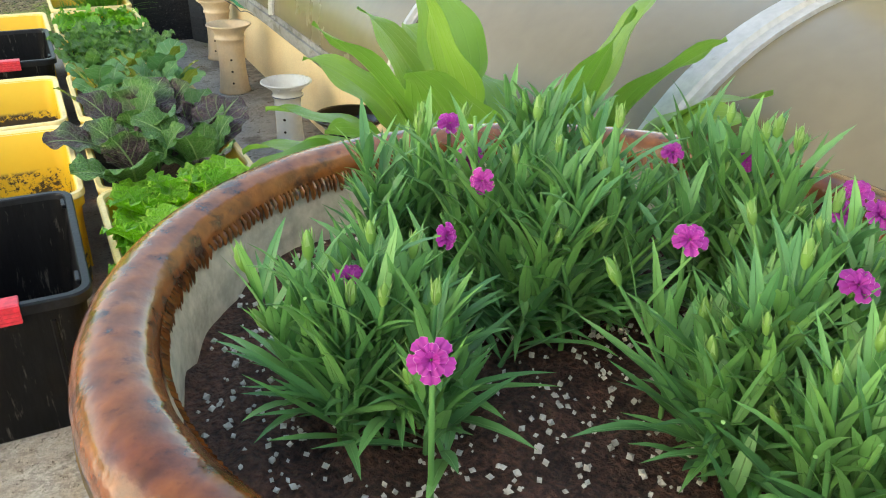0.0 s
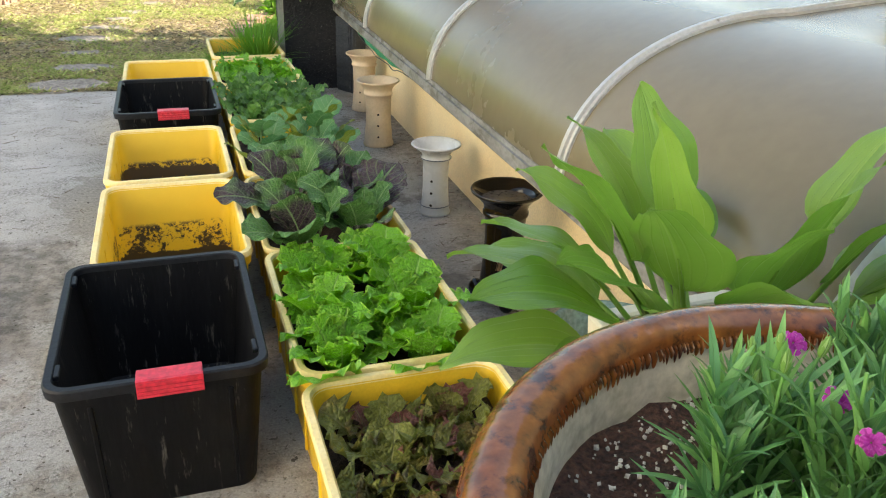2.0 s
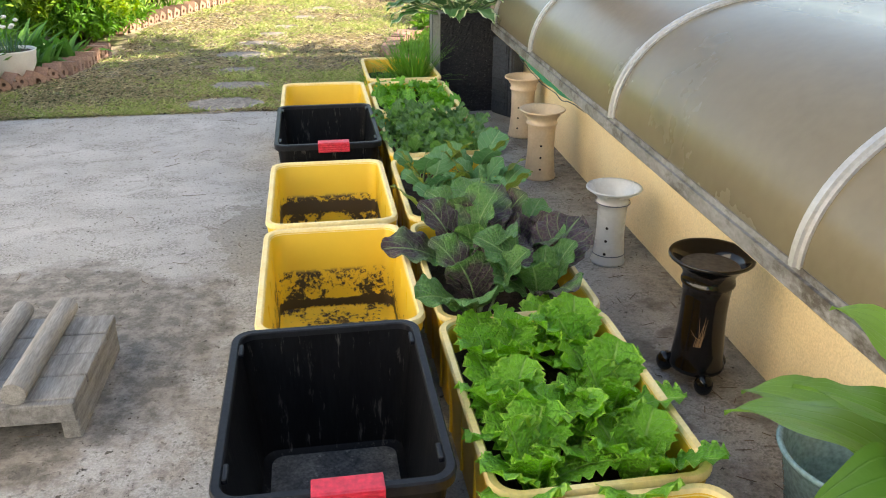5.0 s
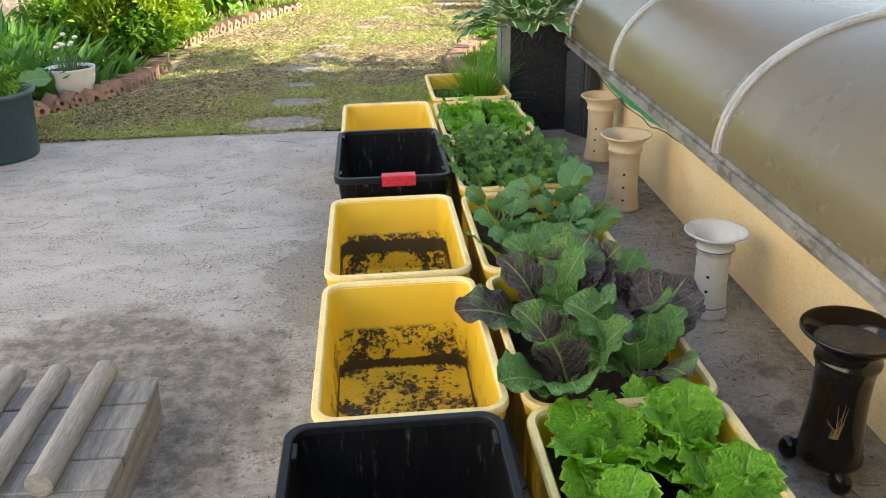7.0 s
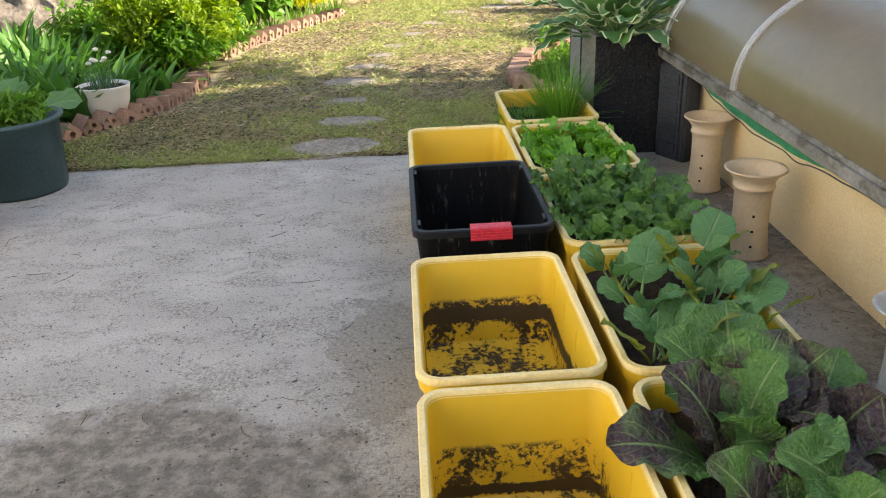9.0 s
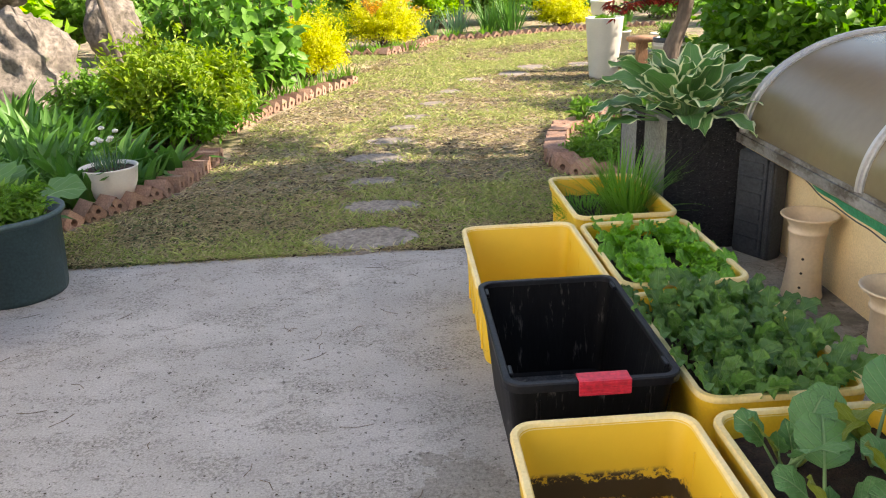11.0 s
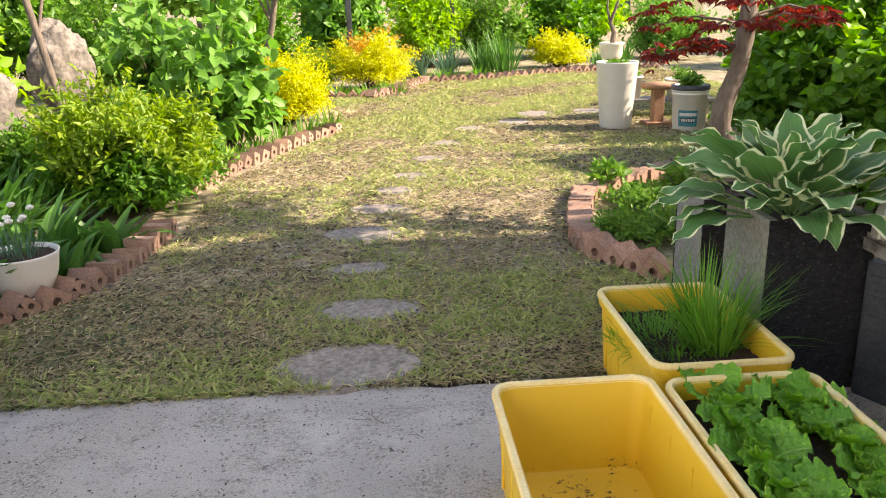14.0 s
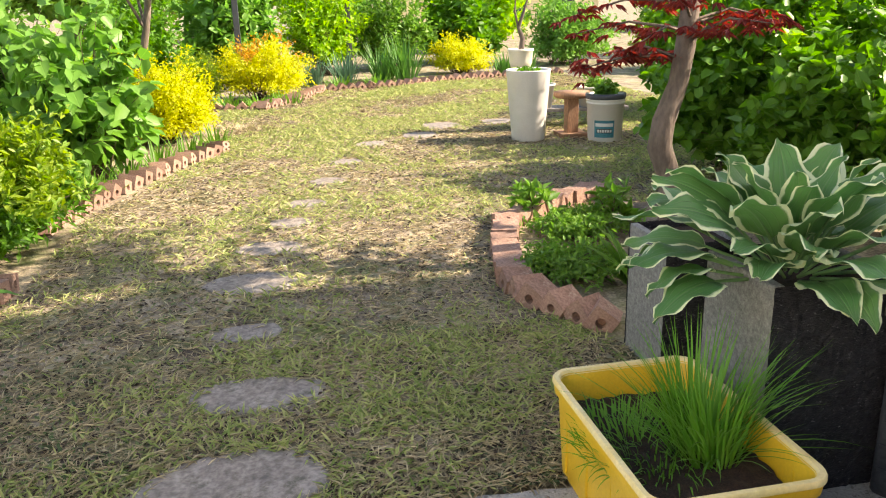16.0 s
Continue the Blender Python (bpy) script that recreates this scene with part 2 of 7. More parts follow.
def concrete_mat():
    """Worn concrete: pale trowelled skin, exposed brown aggregate where it has flaked, pits, faint cracks and dark specks."""
    m = mat("concrete", (0.345, 0.332, 0.32), (0.45, 0.437, 0.425), scale=2.2, rough=0.9, bump=0.0, fine=150, fine_mix=0.22)
    nt = m.node_tree
    n, l = nt.nodes, nt.links
    p = n["Principled BSDF"]
    col = p.inputs["Base Color"].links[0].from_socket
    tc = n.new("ShaderNodeTexCoord")

    def tex(scale, detail, rough, dist=0.0, st=(1, 1, 1)):
        mp = n.new("ShaderNodeMapping")
        mp.inputs["Scale"].default_value = st
        l.new(tc.outputs["Object"], mp.inputs[0])
        q = n.new("ShaderNodeTexNoise")
        q.inputs["Scale"].default_value, q.inputs["Detail"].default_value, q.inputs["Roughness"].default_value, q.inputs["Distortion"].default_value = scale, detail, rough, dist
        l.new(mp.outputs[0], q.inputs["Vector"])
        return q.outputs[0]

    def rng_(src, a, b):
        q = n.new("ShaderNodeMapRange")
        q.inputs[1].default_value, q.inputs[2].default_value = a, b
        l.new(src, q.inputs[0])
        return q.outputs[0]

    def arith(op, a, b):
        q = n.new("ShaderNodeMath")
        q.operation = op
        for i, x in enumerate((a, b)):
            if isinstance(x, float):
                q.inputs[i].default_value = x
            else:
                l.new(x, q.inputs[i])
        return q.outputs[0]

    def over(base, fac, c):
        q = n.new("ShaderNodeMix")
        q.data_type = "RGBA"
        l.new(fac, q.inputs[0])
        l.new(base, q.inputs[6])
        q.inputs[7].default_value = (*c, 1)
        return q.outputs[2]

    sep = n.new("ShaderNodeSeparateXYZ")
    l.new(tc.outputs["Object"], sep.inputs[0])
    def blob(cx, cy, rx, ry, soft, wob, scale):
        """1 inside a ragged ellipse on the ground, 0 outside."""
        dx, dy = arith("DIVIDE", arith("SUBTRACT", sep.outputs[0], cx), rx), arith("DIVIDE", arith("SUBTRACT", sep.outputs[1], cy), ry)
        q = arith("ADD", arith("MULTIPLY", dx, dx), arith("MULTIPLY", dy, dy))
        q = arith("ADD", q, arith("MULTIPLY", arith("SUBTRACT", tex(scale, 9, 0.65), 0.5), wob))
        return rng_(q, 1.0 + soft, 1.0 - soft)

    def tint(base, fac, amount, lo, hi, scale, a, b):
        """Lays a mottled colour between lo and hi over base."""
        rp = n.new("ShaderNodeValToRGB")
        rp.color_ramp.elements[0].position, rp.color_ramp.elements[1].position = a, b
        rp.color_ramp.elements[0].color, rp.color_ramp.elements[1].color = (*lo, 1), (*hi, 1)
        l.new(tex(scale, 8, 0.72), rp.inputs[0])
        mx = n.new("ShaderNodeMix")
        mx.data_type = "RGBA"
        l.new(arith("MULTIPLY", fac, amount), mx.inputs[0])
        l.new(base, mx.inputs[6])
        l.new(rp.outputs[0], mx.inputs[7])
        return mx.outputs[2]

    agg = tex(120, 6, 0.75)
    # trowelled skin worn thin, in streaks across the yard
    worn = rng_(tex(5.5, 10, 0.72, 0.3, (0.7, 1.2, 1)), 0.48, 0.58)
    col = tint(col, worn, 0.6, (0.13, 0.12, 0.108), (0.43, 0.41, 0.385), 75.0, 0.44, 0.56)
    # brownish wear over the near half of the yard
    near = arith("MULTIPLY", rng_(sep.outputs[1], 3.5, 2.5), rng_(tex(3.6, 9, 0.7), 0.46, 0.54))
    col = tint(col, near, 0.62, (0.13, 0.105, 0.082), (0.34, 0.295, 0.245), 42.0, 0.43, 0.57)
    # the damp stain behind the step, and grey flaked skin beside the crates
    damp = blob(-0.72, 3.02, 0.54, 0.60, 0.16, 2.6, 3.4)
    col = tint(col, damp, 0.78, (0.085, 0.072, 0.058), (0.27, 0.24, 0.205), 17.0, 0.43, 0.60)
    flake = blob(-0.14, 3.85, 0.18, 0.33, 0.05, 3.6, 5.0)
    col = tint(col, flake, 0.75, (0.19, 0.175, 0.155), (0.34, 0.32, 0.29), 80.0, 0.42, 0.58)
    # grime along the foot of the wall, then darker mottled patches beside it
    strip = rng_(arith("ADD", sep.outputs[0], arith("MULTIPLY", tex(4.0, 8, 0.7), 0.5)), 1.42, 1.64)
    col = tint(col, strip, 0.72, (0.07, 0.058, 0.044), (0.30, 0.265, 0.22), 26.0, 0.42, 0.58)
    dark_mottle = arith("MULTIPLY", rng_(sep.outputs[0], 0.8, 0.95), rng_(tex(2.6, 7, 0.62), 0.555, 0.60))
    col = tint(col, dark_mottle, 0.68, (0.085, 0.075, 0.065), (0.20, 0.18, 0.155), 40.0, 0.36, 0.66)
    # pits and stuck crumbs
    pits = rng_(tex(52, 3, 0.6), 0.60, 0.66)
    col = over(col, arith("MULTIPLY", pits, 0.6), (0.11, 0.096, 0.08))
    specks = rng_(tex(27, 4, 0.6), 0.665, 0.69)
    col = over(col, arith("MULTIPLY", specks, 0.9), (0.05, 0.043, 0.034))
    l.new(col, p.inputs["Base Color"])
    bp = n.new("ShaderNodeBump")
    bp.inputs["Strength"].default_value, bp.inputs["Distance"].default_value = 0.7, 0.006
    l.new(arith("SUBTRACT", arith("SUBTRACT", agg, arith("MULTIPLY", flake, 0.6)), pits), bp.inputs["Height"])
    l.new(bp.outputs[0], p.inputs["Normal"])
    return m


# ---- materials ----
M_CONC = concrete_mat()
M_SOILG = mat("lawn_soil", (0.12, 0.09, 0.064), (0.40, 0.33, 0.225), scale=4, rough=0.95, bump=0.8, fine=70, fine_mix=0.5, third=(0.13, 0.16, 0.05), third_at=(0.5, 0.66), third_scale=2.2)
M_STUCCO = mat("stucco", (0.86, 0.70, 0.44), (0.80, 0.62, 0.37), scale=3, rough=0.9, bump=0.35, fine=160, fine_mix=0.12, third=(0.42, 0.33, 0.21), third_at=(0.68, 0.8), third_scale=4)
M_POLY = mat("polycarbonate", (0.18, 0.145, 0.090), (0.138, 0.114, 0.075), scale=1.2, rough=0.25, bump=0.02, fine=30, fine_mix=0.04, spec=0.40)
M_ALU = mat("weathered_aluminium", (0.50, 0.49, 0.48), (0.40, 0.39, 0.38), scale=6, rough=0.42, bump=0.05, metal=0.35, fine_mix=0.1, third=(0.16, 0.13, 0.10), third_at=(0.62, 0.72), third_scale=11)
M_SILL = mat("grimy_sill_aluminium", (0.19, 0.185, 0.18), (0.30, 0.29, 0.285), scale=9, rough=0.6, bump=0.1, metal=0.25, fine_mix=0.2, third=(0.09, 0.075, 0.06), third_at=(0.50, 0.62), third_scale=14, stretch=(1, 0.5, 1))
M_YEL = mat("yellow_plastic", (0.82, 0.53, 0.045), (0.72, 0.44, 0.032), scale=5, rough=0.42, bump=0.06, fine=120, fine_mix=0.06)
M_BLK = mat("black_plastic", (0.004, 0.004, 0.005), (0.007, 0.007, 0.008), scale=6, rough=0.5, bump=0.08, spec=0.12, third=(0.13, 0.125, 0.118), third_at=(0.59, 0.76), third_scale=34, stretch=(1.6, 1.6, 0.16))
M_RED = mat("red_plastic", (0.62, 0.03, 0.06), (0.52, 0.025, 0.05), scale=9, rough=0.45, bump=0.05)
M_SOIL = mat("potting_soil", (0.055, 0.028, 0.018), (0.028, 0.016, 0.011), scale=30, rough=0.95, bump=0.9, fine=220, fine_mix=0.5)
M_PERL = mat("perlite", (0.60, 0.57, 0.52), (0.45, 0.42, 0.37), scale=60, rough=0.9, bump=0.3, vary=0.2)
M_BRICK = mat("red_brick", (0.35, 0.215, 0.16), (0.27, 0.16, 0.118), scale=20, rough=0.9, bump=0.3, vary=0.22, third=(0.5, 0.40, 0.31), third_at=(0.6, 0.75), third_scale=14)
M_SLAB = mat("stone_slab", (0.19, 0.162, 0.14), (0.30, 0.265, 0.232), scale=7, rough=0.9, bump=0.7, fine=55, fine_mix=0.35, vary=0.1, third=(0.11, 0.10, 0.075), third_at=(0.56, 0.68), third_scale=9)
M_WOOD = mat("weathered_wood", (0.27, 0.258, 0.245), (0.15, 0.14, 0.13), scale=7, rough=0.85, bump=0.4, fine=60, stretch=(6, 0.6, 6), vary=0.12)
M_LOG = mat("grey_log", (0.31, 0.29, 0.268), (0.20, 0.185, 0.168), scale=7, rough=0.85, bump=0.3, fine=60, stretch=(5, 0.5, 5))
M_BEIGE = mat("beige_ceramic", (0.68, 0.56, 0.41), (0.58, 0.45, 0.32), scale=9, rough=0.55, bump=0.05, fine_mix=0.06, third=(0.30, 0.22, 0.15), third_at=(0.66, 0.78), third_scale=12)
M_WHITEC = mat("pale_blue_ceramic", (0.62, 0.66, 0.70), (0.55, 0.60, 0.66), scale=6, rough=0.28, bump=0.0, fine_mix=0.04)
M_BLUEL = mat("blue_line_glaze", (0.08, 0.11, 0.20), rough=0.3, bump=0)
M_BLACKC = mat("black_glaze", (0.006, 0.005, 0.005), (0.010, 0.008, 0.007), scale=6, rough=0.08, bump=0.02)
M_GRANB = mat("black_granite", (0.014, 0.014, 0.017), (0.03, 0.03, 0.035), scale=40, rough=0.55, bump=0.6, fine=130, third=(0.22, 0.22, 0.24), third_at=(0.60, 0.66), third_scale=85, stretch=(1, 1, 2.5), spec=0.2)
M_GRANG = mat("grey_granite", (0.25, 0.25, 0.235), (0.15, 0.15, 0.143), scale=60, rough=0.85, bump=0.4, fine=200)
M_DGREY = mat("dark_grey_plastic", (0.055, 0.06, 0.07), (0.04, 0.044, 0.05), scale=6, rough=0.5, bump=0.05)
M_TUB = mat("dark_teal_plastic", (0.035, 0.075, 0.085), (0.03, 0.06, 0.07), scale=5, rough=0.5, bump=0.06, third=(0.16, 0.17, 0.15), third_at=(0.68, 0.8), third_scale=5)
M_WPLAS = mat("white_plastic", (0.72, 0.70, 0.66), (0.64, 0.62, 0.58), scale=4, rough=0.45, bump=0.0, fine_mix=0.04)
M_CREAM = mat("cream_plastic", (0.74, 0.70, 0.58), (0.68, 0.63, 0.52), scale=4, rough=0.45, bump=0.0, fine_mix=0.04)
M_BROWNC = mat("terracotta_plastic", (0.20, 0.085, 0.06), (0.16, 0.07, 0.05), scale=5, rough=0.5, bump=0.05)
M_GREENNET = mat("green_net", (0.02, 0.26, 0.13), (0.015, 0.20, 0.10), scale=40, rough=0.7, bump=0.5)

# ---- large structure ----


def ground_z(x, y):
    """The lawn lies a little uneven beside the flat concrete."""
    return 0.012 * noise.noise((x * 0.9, y * 0.9, 0.3)) + 0.006 * noise.noise((x * 4, y * 4, 1.7))


def edge_y(x):
    """Where the concrete ends."""
    return 5.86 + 0.035 * noise.noise((x * 2.1, 0.5, 0.2)) + 0.02 * noise.noise((x * 9, 0.5, 0.9)) - 0.012 * x


def build_ground():
    b = Buf()
    xs = np.concatenate([np.linspace(-300, -8, 12), np.linspace(-6, 8, 90), np.linspace(10, 300, 12)])
    ys = np.concatenate([np.linspace(-300, -4, 8), np.linspace(-2, 20, 130), np.linspace(24, 300, 12)])
    pts = np.array([[(x, y, (ground_z(x, y) if abs(x) < 8 and y > 5.95 else 0.0) - (0.03 if y < 5.9 else 0.0)) for x in xs] for y in ys])
    b.grid(pts)
    tagged(new("ground", b.mesh("ground", M_SOILG)), "dry trampled soil of a garden with thin grass", "ground", kind="structure")
    # concrete yard, a slab with a ragged far edge
    b = Buf()
    xs = np.linspace(-7.5, 3.2, 260)
    for x0, x1 in zip(xs, xs[1:]):
        b.poly([(x0, -5, 0), (x1, -5, 0), (x1, edge_y(x1), 0), (x0, edge_y(x0), 0)])
        b.poly([(x0, edge_y(x0), 0), (x1, edge_y(x1), 0), (x1, edge_y(x1) + 0.01, -0.05), (x0, edge_y(x0) + 0.01, -0.05)])
    tagged(new("concrete_yard", b.mesh("concrete_yard", M_CONC, smooth=False)), "worn grey concrete yard with damp stains", "pavement", kind="structure")


def ledge_x(y):
    return 1.15 + 0.036 * (y - 3.36)


GH_A, GH_B, GH_Z = 0.594, 0.401, 0.549


def arc(y, k, out=0.0):
    """A point on the cover's arch at y; k runs from the front sill over the top to the back."""
    x0 = ledge_x(y) + GH_A
    if k > 0.5:
        q = (k - 0.5) * 2
        rise = 0.06 * math.sin(min(1.0, q / 0.85) * PI / 2)
        return (x0 + 0.9 * min(1.0, q / 0.85), y, GH_Z + (GH_B + out + rise) * (1.0 if q <= 0.85 else (1 - q) / 0.15))
    a = PI * (1 - k)
    e = 0.954
    return (x0 - (GH_A + out) * abs(math.cos(a)) ** e, y, GH_Z + (GH_B + out) * abs(math.sin(a)) ** e)


def build_greenhouse():
    # low stucco wall under the cover
    bm = bmesh.new()
    for (xa, ya), (xb, yb) in [((1.20, -3.0), (1.426, 5.60))]:
        vs = [bm.verts.new(p) for p in ((xa, ya, 0), (xb, yb, 0), (xb + 0.2, yb, 0), (xa + 0.2, ya, 0))]
        vt = [bm.verts.new(p) for p in ((xa - 0.02, ya, 0.475), (xb - 0.02, yb, 0.475), (xb + 0.2, yb, 0.475), (xa + 0.2, ya, 0.475))]
        bm.faces.new(vt)
        for i in range(4):
            bm.faces.new((vs[i], vs[(i + 1) % 4], vt[(i + 1) % 4], vt[i]))
    bmesh.ops.subdivide_edges(bm, edges=bm.edges[:], cuts=6, use_grid_fill=True)
    bmesh.ops.recalc_face_normals(bm, faces=bm.faces)
    tagged(part("wall_low", bm, M_STUCCO), "low peach stucco wall, stained towards the ground", "wall", kind="structure")
    g = thing("tunnel_cover", Matrix.Identity(4), "long arched milky plastic cover with aluminium ribs on a low wall", "greenhouse")
    # glazing sheets between ribs
    ribs = [1.219, 2.165, 3.384, 4.645, 5.60]
    K = 40
    for y0, y1 in zip(ribs, ribs[1:]):
        b = Buf()
        b.grid(np.array([[arc(y, k / K) for k in range(K + 1)] for y in np.linspace(y0, y1, 6)]))
        put("glazing_sheet", b.mesh("glazing_sheet", M_POLY), g)
    b = Buf()
    b.grid(np.array([[arc(y, k / K) for k in range(K + 1)] for y in np.linspace(-2.5, ribs[0], 6)]))
    put("glazing_sheet", b.mesh("glazing_sheet", M_POLY), g)
    for y in (ribs[-1] + 0.012,):
        b = Buf()
        b.grid(np.array([[arc(y, k / K) for k in range(K + 1)], [(arc(y, k / K)[0], y, GH_Z - 0.01) for k in range(K + 1)]]))
        put("end_sheet", b.mesh("end_sheet", M_POLY), g)
    # ribs: a flat strap with a raised middle
    for i, y in enumerate(ribs + [0.1, -1.2]):
        w = 0.035 if i in (0, 4) else 0.021
        prof = [(-w, 0.0), (-w, 0.008), (-w * 0.45, 0.008), (-w * 0.35, 0.016), (w * 0.35, 0.016), (w * 0.45, 0.008), (w, 0.008), (w, 0.0)]
        b = Buf()
        b.grid(np.array([[(arc(y, k / K, o)[0], y + dy, arc(y, k / K, o)[2]) for dy, o in prof] for k in range(K + 1)]))
        put("rib", b.mesh("rib", M_ALU, smooth=False), g)
    # sill: a stepped aluminium channel along the front
    b = Buf()
    prof = [(-0.014, -0.05), (-0.014, -0.012), (-0.004, -0.012), (-0.004, 0.004), (0.008, 0.004), (0.008, 0.016), (0.03, 0.016), (0.03, -0.05), (-0.014, -0.05)]
    rows = [[(ledge_x(y) + dx, y, GH_Z + dz) for dx, dz in prof] for y in np.linspace(-2.5, 5.66, 30)]
    b.grid(np.array(rows))
    b.poly(rows[-1][:-1])
    put("sill", b.mesh("sill", M_SILL, smooth=False), g, label="grimy aluminium sill channel")
    # soffit between sill and wall, given pale stucco to bounce light on the wall
    b = Buf()
    b.grid(np.array([[(ledge_x(y) - 0.012, y, GH_Z - 0.053), (1.62, y, GH_Z - 0.07)] for y in np.linspace(-2.5, 5.6, 12)]))
    put("soffit", b.mesh("soffit", M_STUCCO, smooth=False), g)
    # sagging green shade net under the sill
    b = Buf()
    r = random.Random(3)
    ys = np.linspace(3.5, 5.1, 60)
    dep = [max(0.0, 0.052 * max(0.0, math.sin(((y - 3.5) / 1.6) ** 1.4 * PI)) ** 0.8 + 0.010 * noise.noise((y * 6, 0, 0))) for y in ys]
    b.grid(np.array([[(ledge_x(y) + 0.005 + 0.012 * k + 0.008 * noise.noise((y * 9, k, 3)), y, GH_Z - 0.052 - d * k) for k in np.linspace(0, 1, 5)] for y, d in zip(ys, dep)]))
    put("shade_net", b.mesh("shade_net", M_GREENNET), g, label="bunched green shade net")
    b = Buf()
    b.tube([(ledge_x(y) + 0.016, y, GH_Z - 0.056 - d * 1.1 - 0.012 * abs(noise.noise((y * 5, 2, 0)))) for y, d in zip(ys, dep)], 0.0024, seg=5)
    put("cord", b.mesh("cord", M_DGREY), g)


def build_house():
    """An unseen house block, added beside the yard to cast shade on it."""
    bm = box_bm(6.0, 13.0, 6.9, (9.0, -0.5, 0))
    tagged(part("unseen_house_wall", bm, M_STUCCO), "unseen plain stucco house wall added to shade the yard", "wall", kind="structure")
    bm = box_bm(6.8, 13.4, 0.2, (9.1, -0.52, 6.9))
    tagged(part("unseen_house_roof", bm, M_DGREY), "unseen dark flat roof added to shade the yard", "roof", kind="structure")


def build_bounce_wall():
    """An unseen white wall, added across the yard to bounce sunlight into it."""
    tagged(part("bounce_wall", box_bm(0.3, 11.0, 6.0, (-4.5, -1.2, 0)), M_WPLASTER), "unseen white wall added to bounce sunlight into the yard", "wall", kind="structure")


M_WPLASTER = mat("white_plaster", (0.76, 0.75, 0.73), (0.70, 0.69, 0.67), scale=2, rough=0.9, bump=0.2, fine=120, fine_mix=0.08)
build_ground()
build_greenhouse()
build_bounce_wall()
build_house()

# ---- crates ----
H_YEL, H_BLK = 0.29, 0.335


def crate_yellow(hx=0.213, hy=0.327, h=H_YEL, dirt=None):
    """A tapered tub with a rolled rim, vertical ribs outside and a recessed floor."""
    t = 0.006
    bx, by = hx - 0.028, hy - 0.028
    loops = [rr_loop(bx, by, 0.045, 0.0), rr_loop(bx + 0.004, by + 0.004, 0.05, 0.008), rr_loop(hx - 0.013, hy - 0.013, 0.05, h - 0.045),
             rr_loop(hx - 0.004, hy - 0.004, 0.055, h - 0.042), rr_loop(hx - 0.001, hy - 0.001, 0.055, h - 0.006), rr_loop(hx - 0.004, hy - 0.004, 0.053, h),
             rr_loop(hx - 0.015, hy - 0.015, 0.045, h), rr_loop(hx - 0.018, hy - 0.018, 0.043, h - 0.006),
             rr_loop(bx - t + 0.004, by - t + 0.004, 0.04, 0.022), rr_loop(bx - t - 0.008, by - t - 0.008, 0.036, 0.014)]
    return loft("tub", loops, dirt or M_YEL)


def rim_mesh(hx=0.213, hy=0.327, h=H_YEL):
    """The worn upper edge of the rolled rim."""
    loops = [rr_loop(hx - 0.002, hy - 0.002, 0.055, h - 0.014), rr_loop(hx + 0.002, hy + 0.002, 0.056, h - 0.012), rr_loop(hx + 0.002, hy + 0.002, 0.056, h - 0.003),
             rr_loop(hx - 0.001, hy - 0.001, 0.055, h + 0.003), rr_loop(hx - 0.013, hy - 0.013, 0.046, h + 0.003), rr_loop(hx - 0.017, hy - 0.017, 0.043, h - 0.002), rr_loop(hx - 0.0185, hy - 0.0185, 0.043, h - 0.010)]
    return loft("rim", loops, M_YRIM, cap0=False, cap1=False)


M_YRIM = mat("sun_faded_yellow_rim", (0.84, 0.69, 0.36), (0.78, 0.60, 0.26), scale=14, rough=0.5, bump=0.1, fine=120, fine_mix=0.08, third=(0.42, 0.30, 0.14), third_at=(0.68, 0.78), third_scale=16)
RIM_ME = rim_mesh()
TUB_ME = crate_yellow()
RIB_ME = bm_mesh(box_bm(0.012, 0.008, 0.215, (0, 0, 0), bevel=0.003, seg=1), "side_rib", M_YEL)


def yellow_crate(x, y, label, tub=None, rz=0.0, sc=1.0):
    c = thing("yellow_crate", pose(x, y, 0, 0, 0, rz), label, "crate", "plastic crates in two rows")
    c.scale = (sc, 1, 1)
    put("tub", tub or TUB_ME, c)
    put("rim", RIM_ME, c, label="sun-faded pale yellow rim")
    for s in (-1, 1):
        for k in range(4):
            yy = -0.22 + k * 0.147
            m = Matrix.Translation((s * 0.194, yy, 0.028)) @ Euler((0, s * radians(3.6), radians(90))).to_matrix().to_4x4()
            put("side_rib", RIB_ME, c, m)
    return c


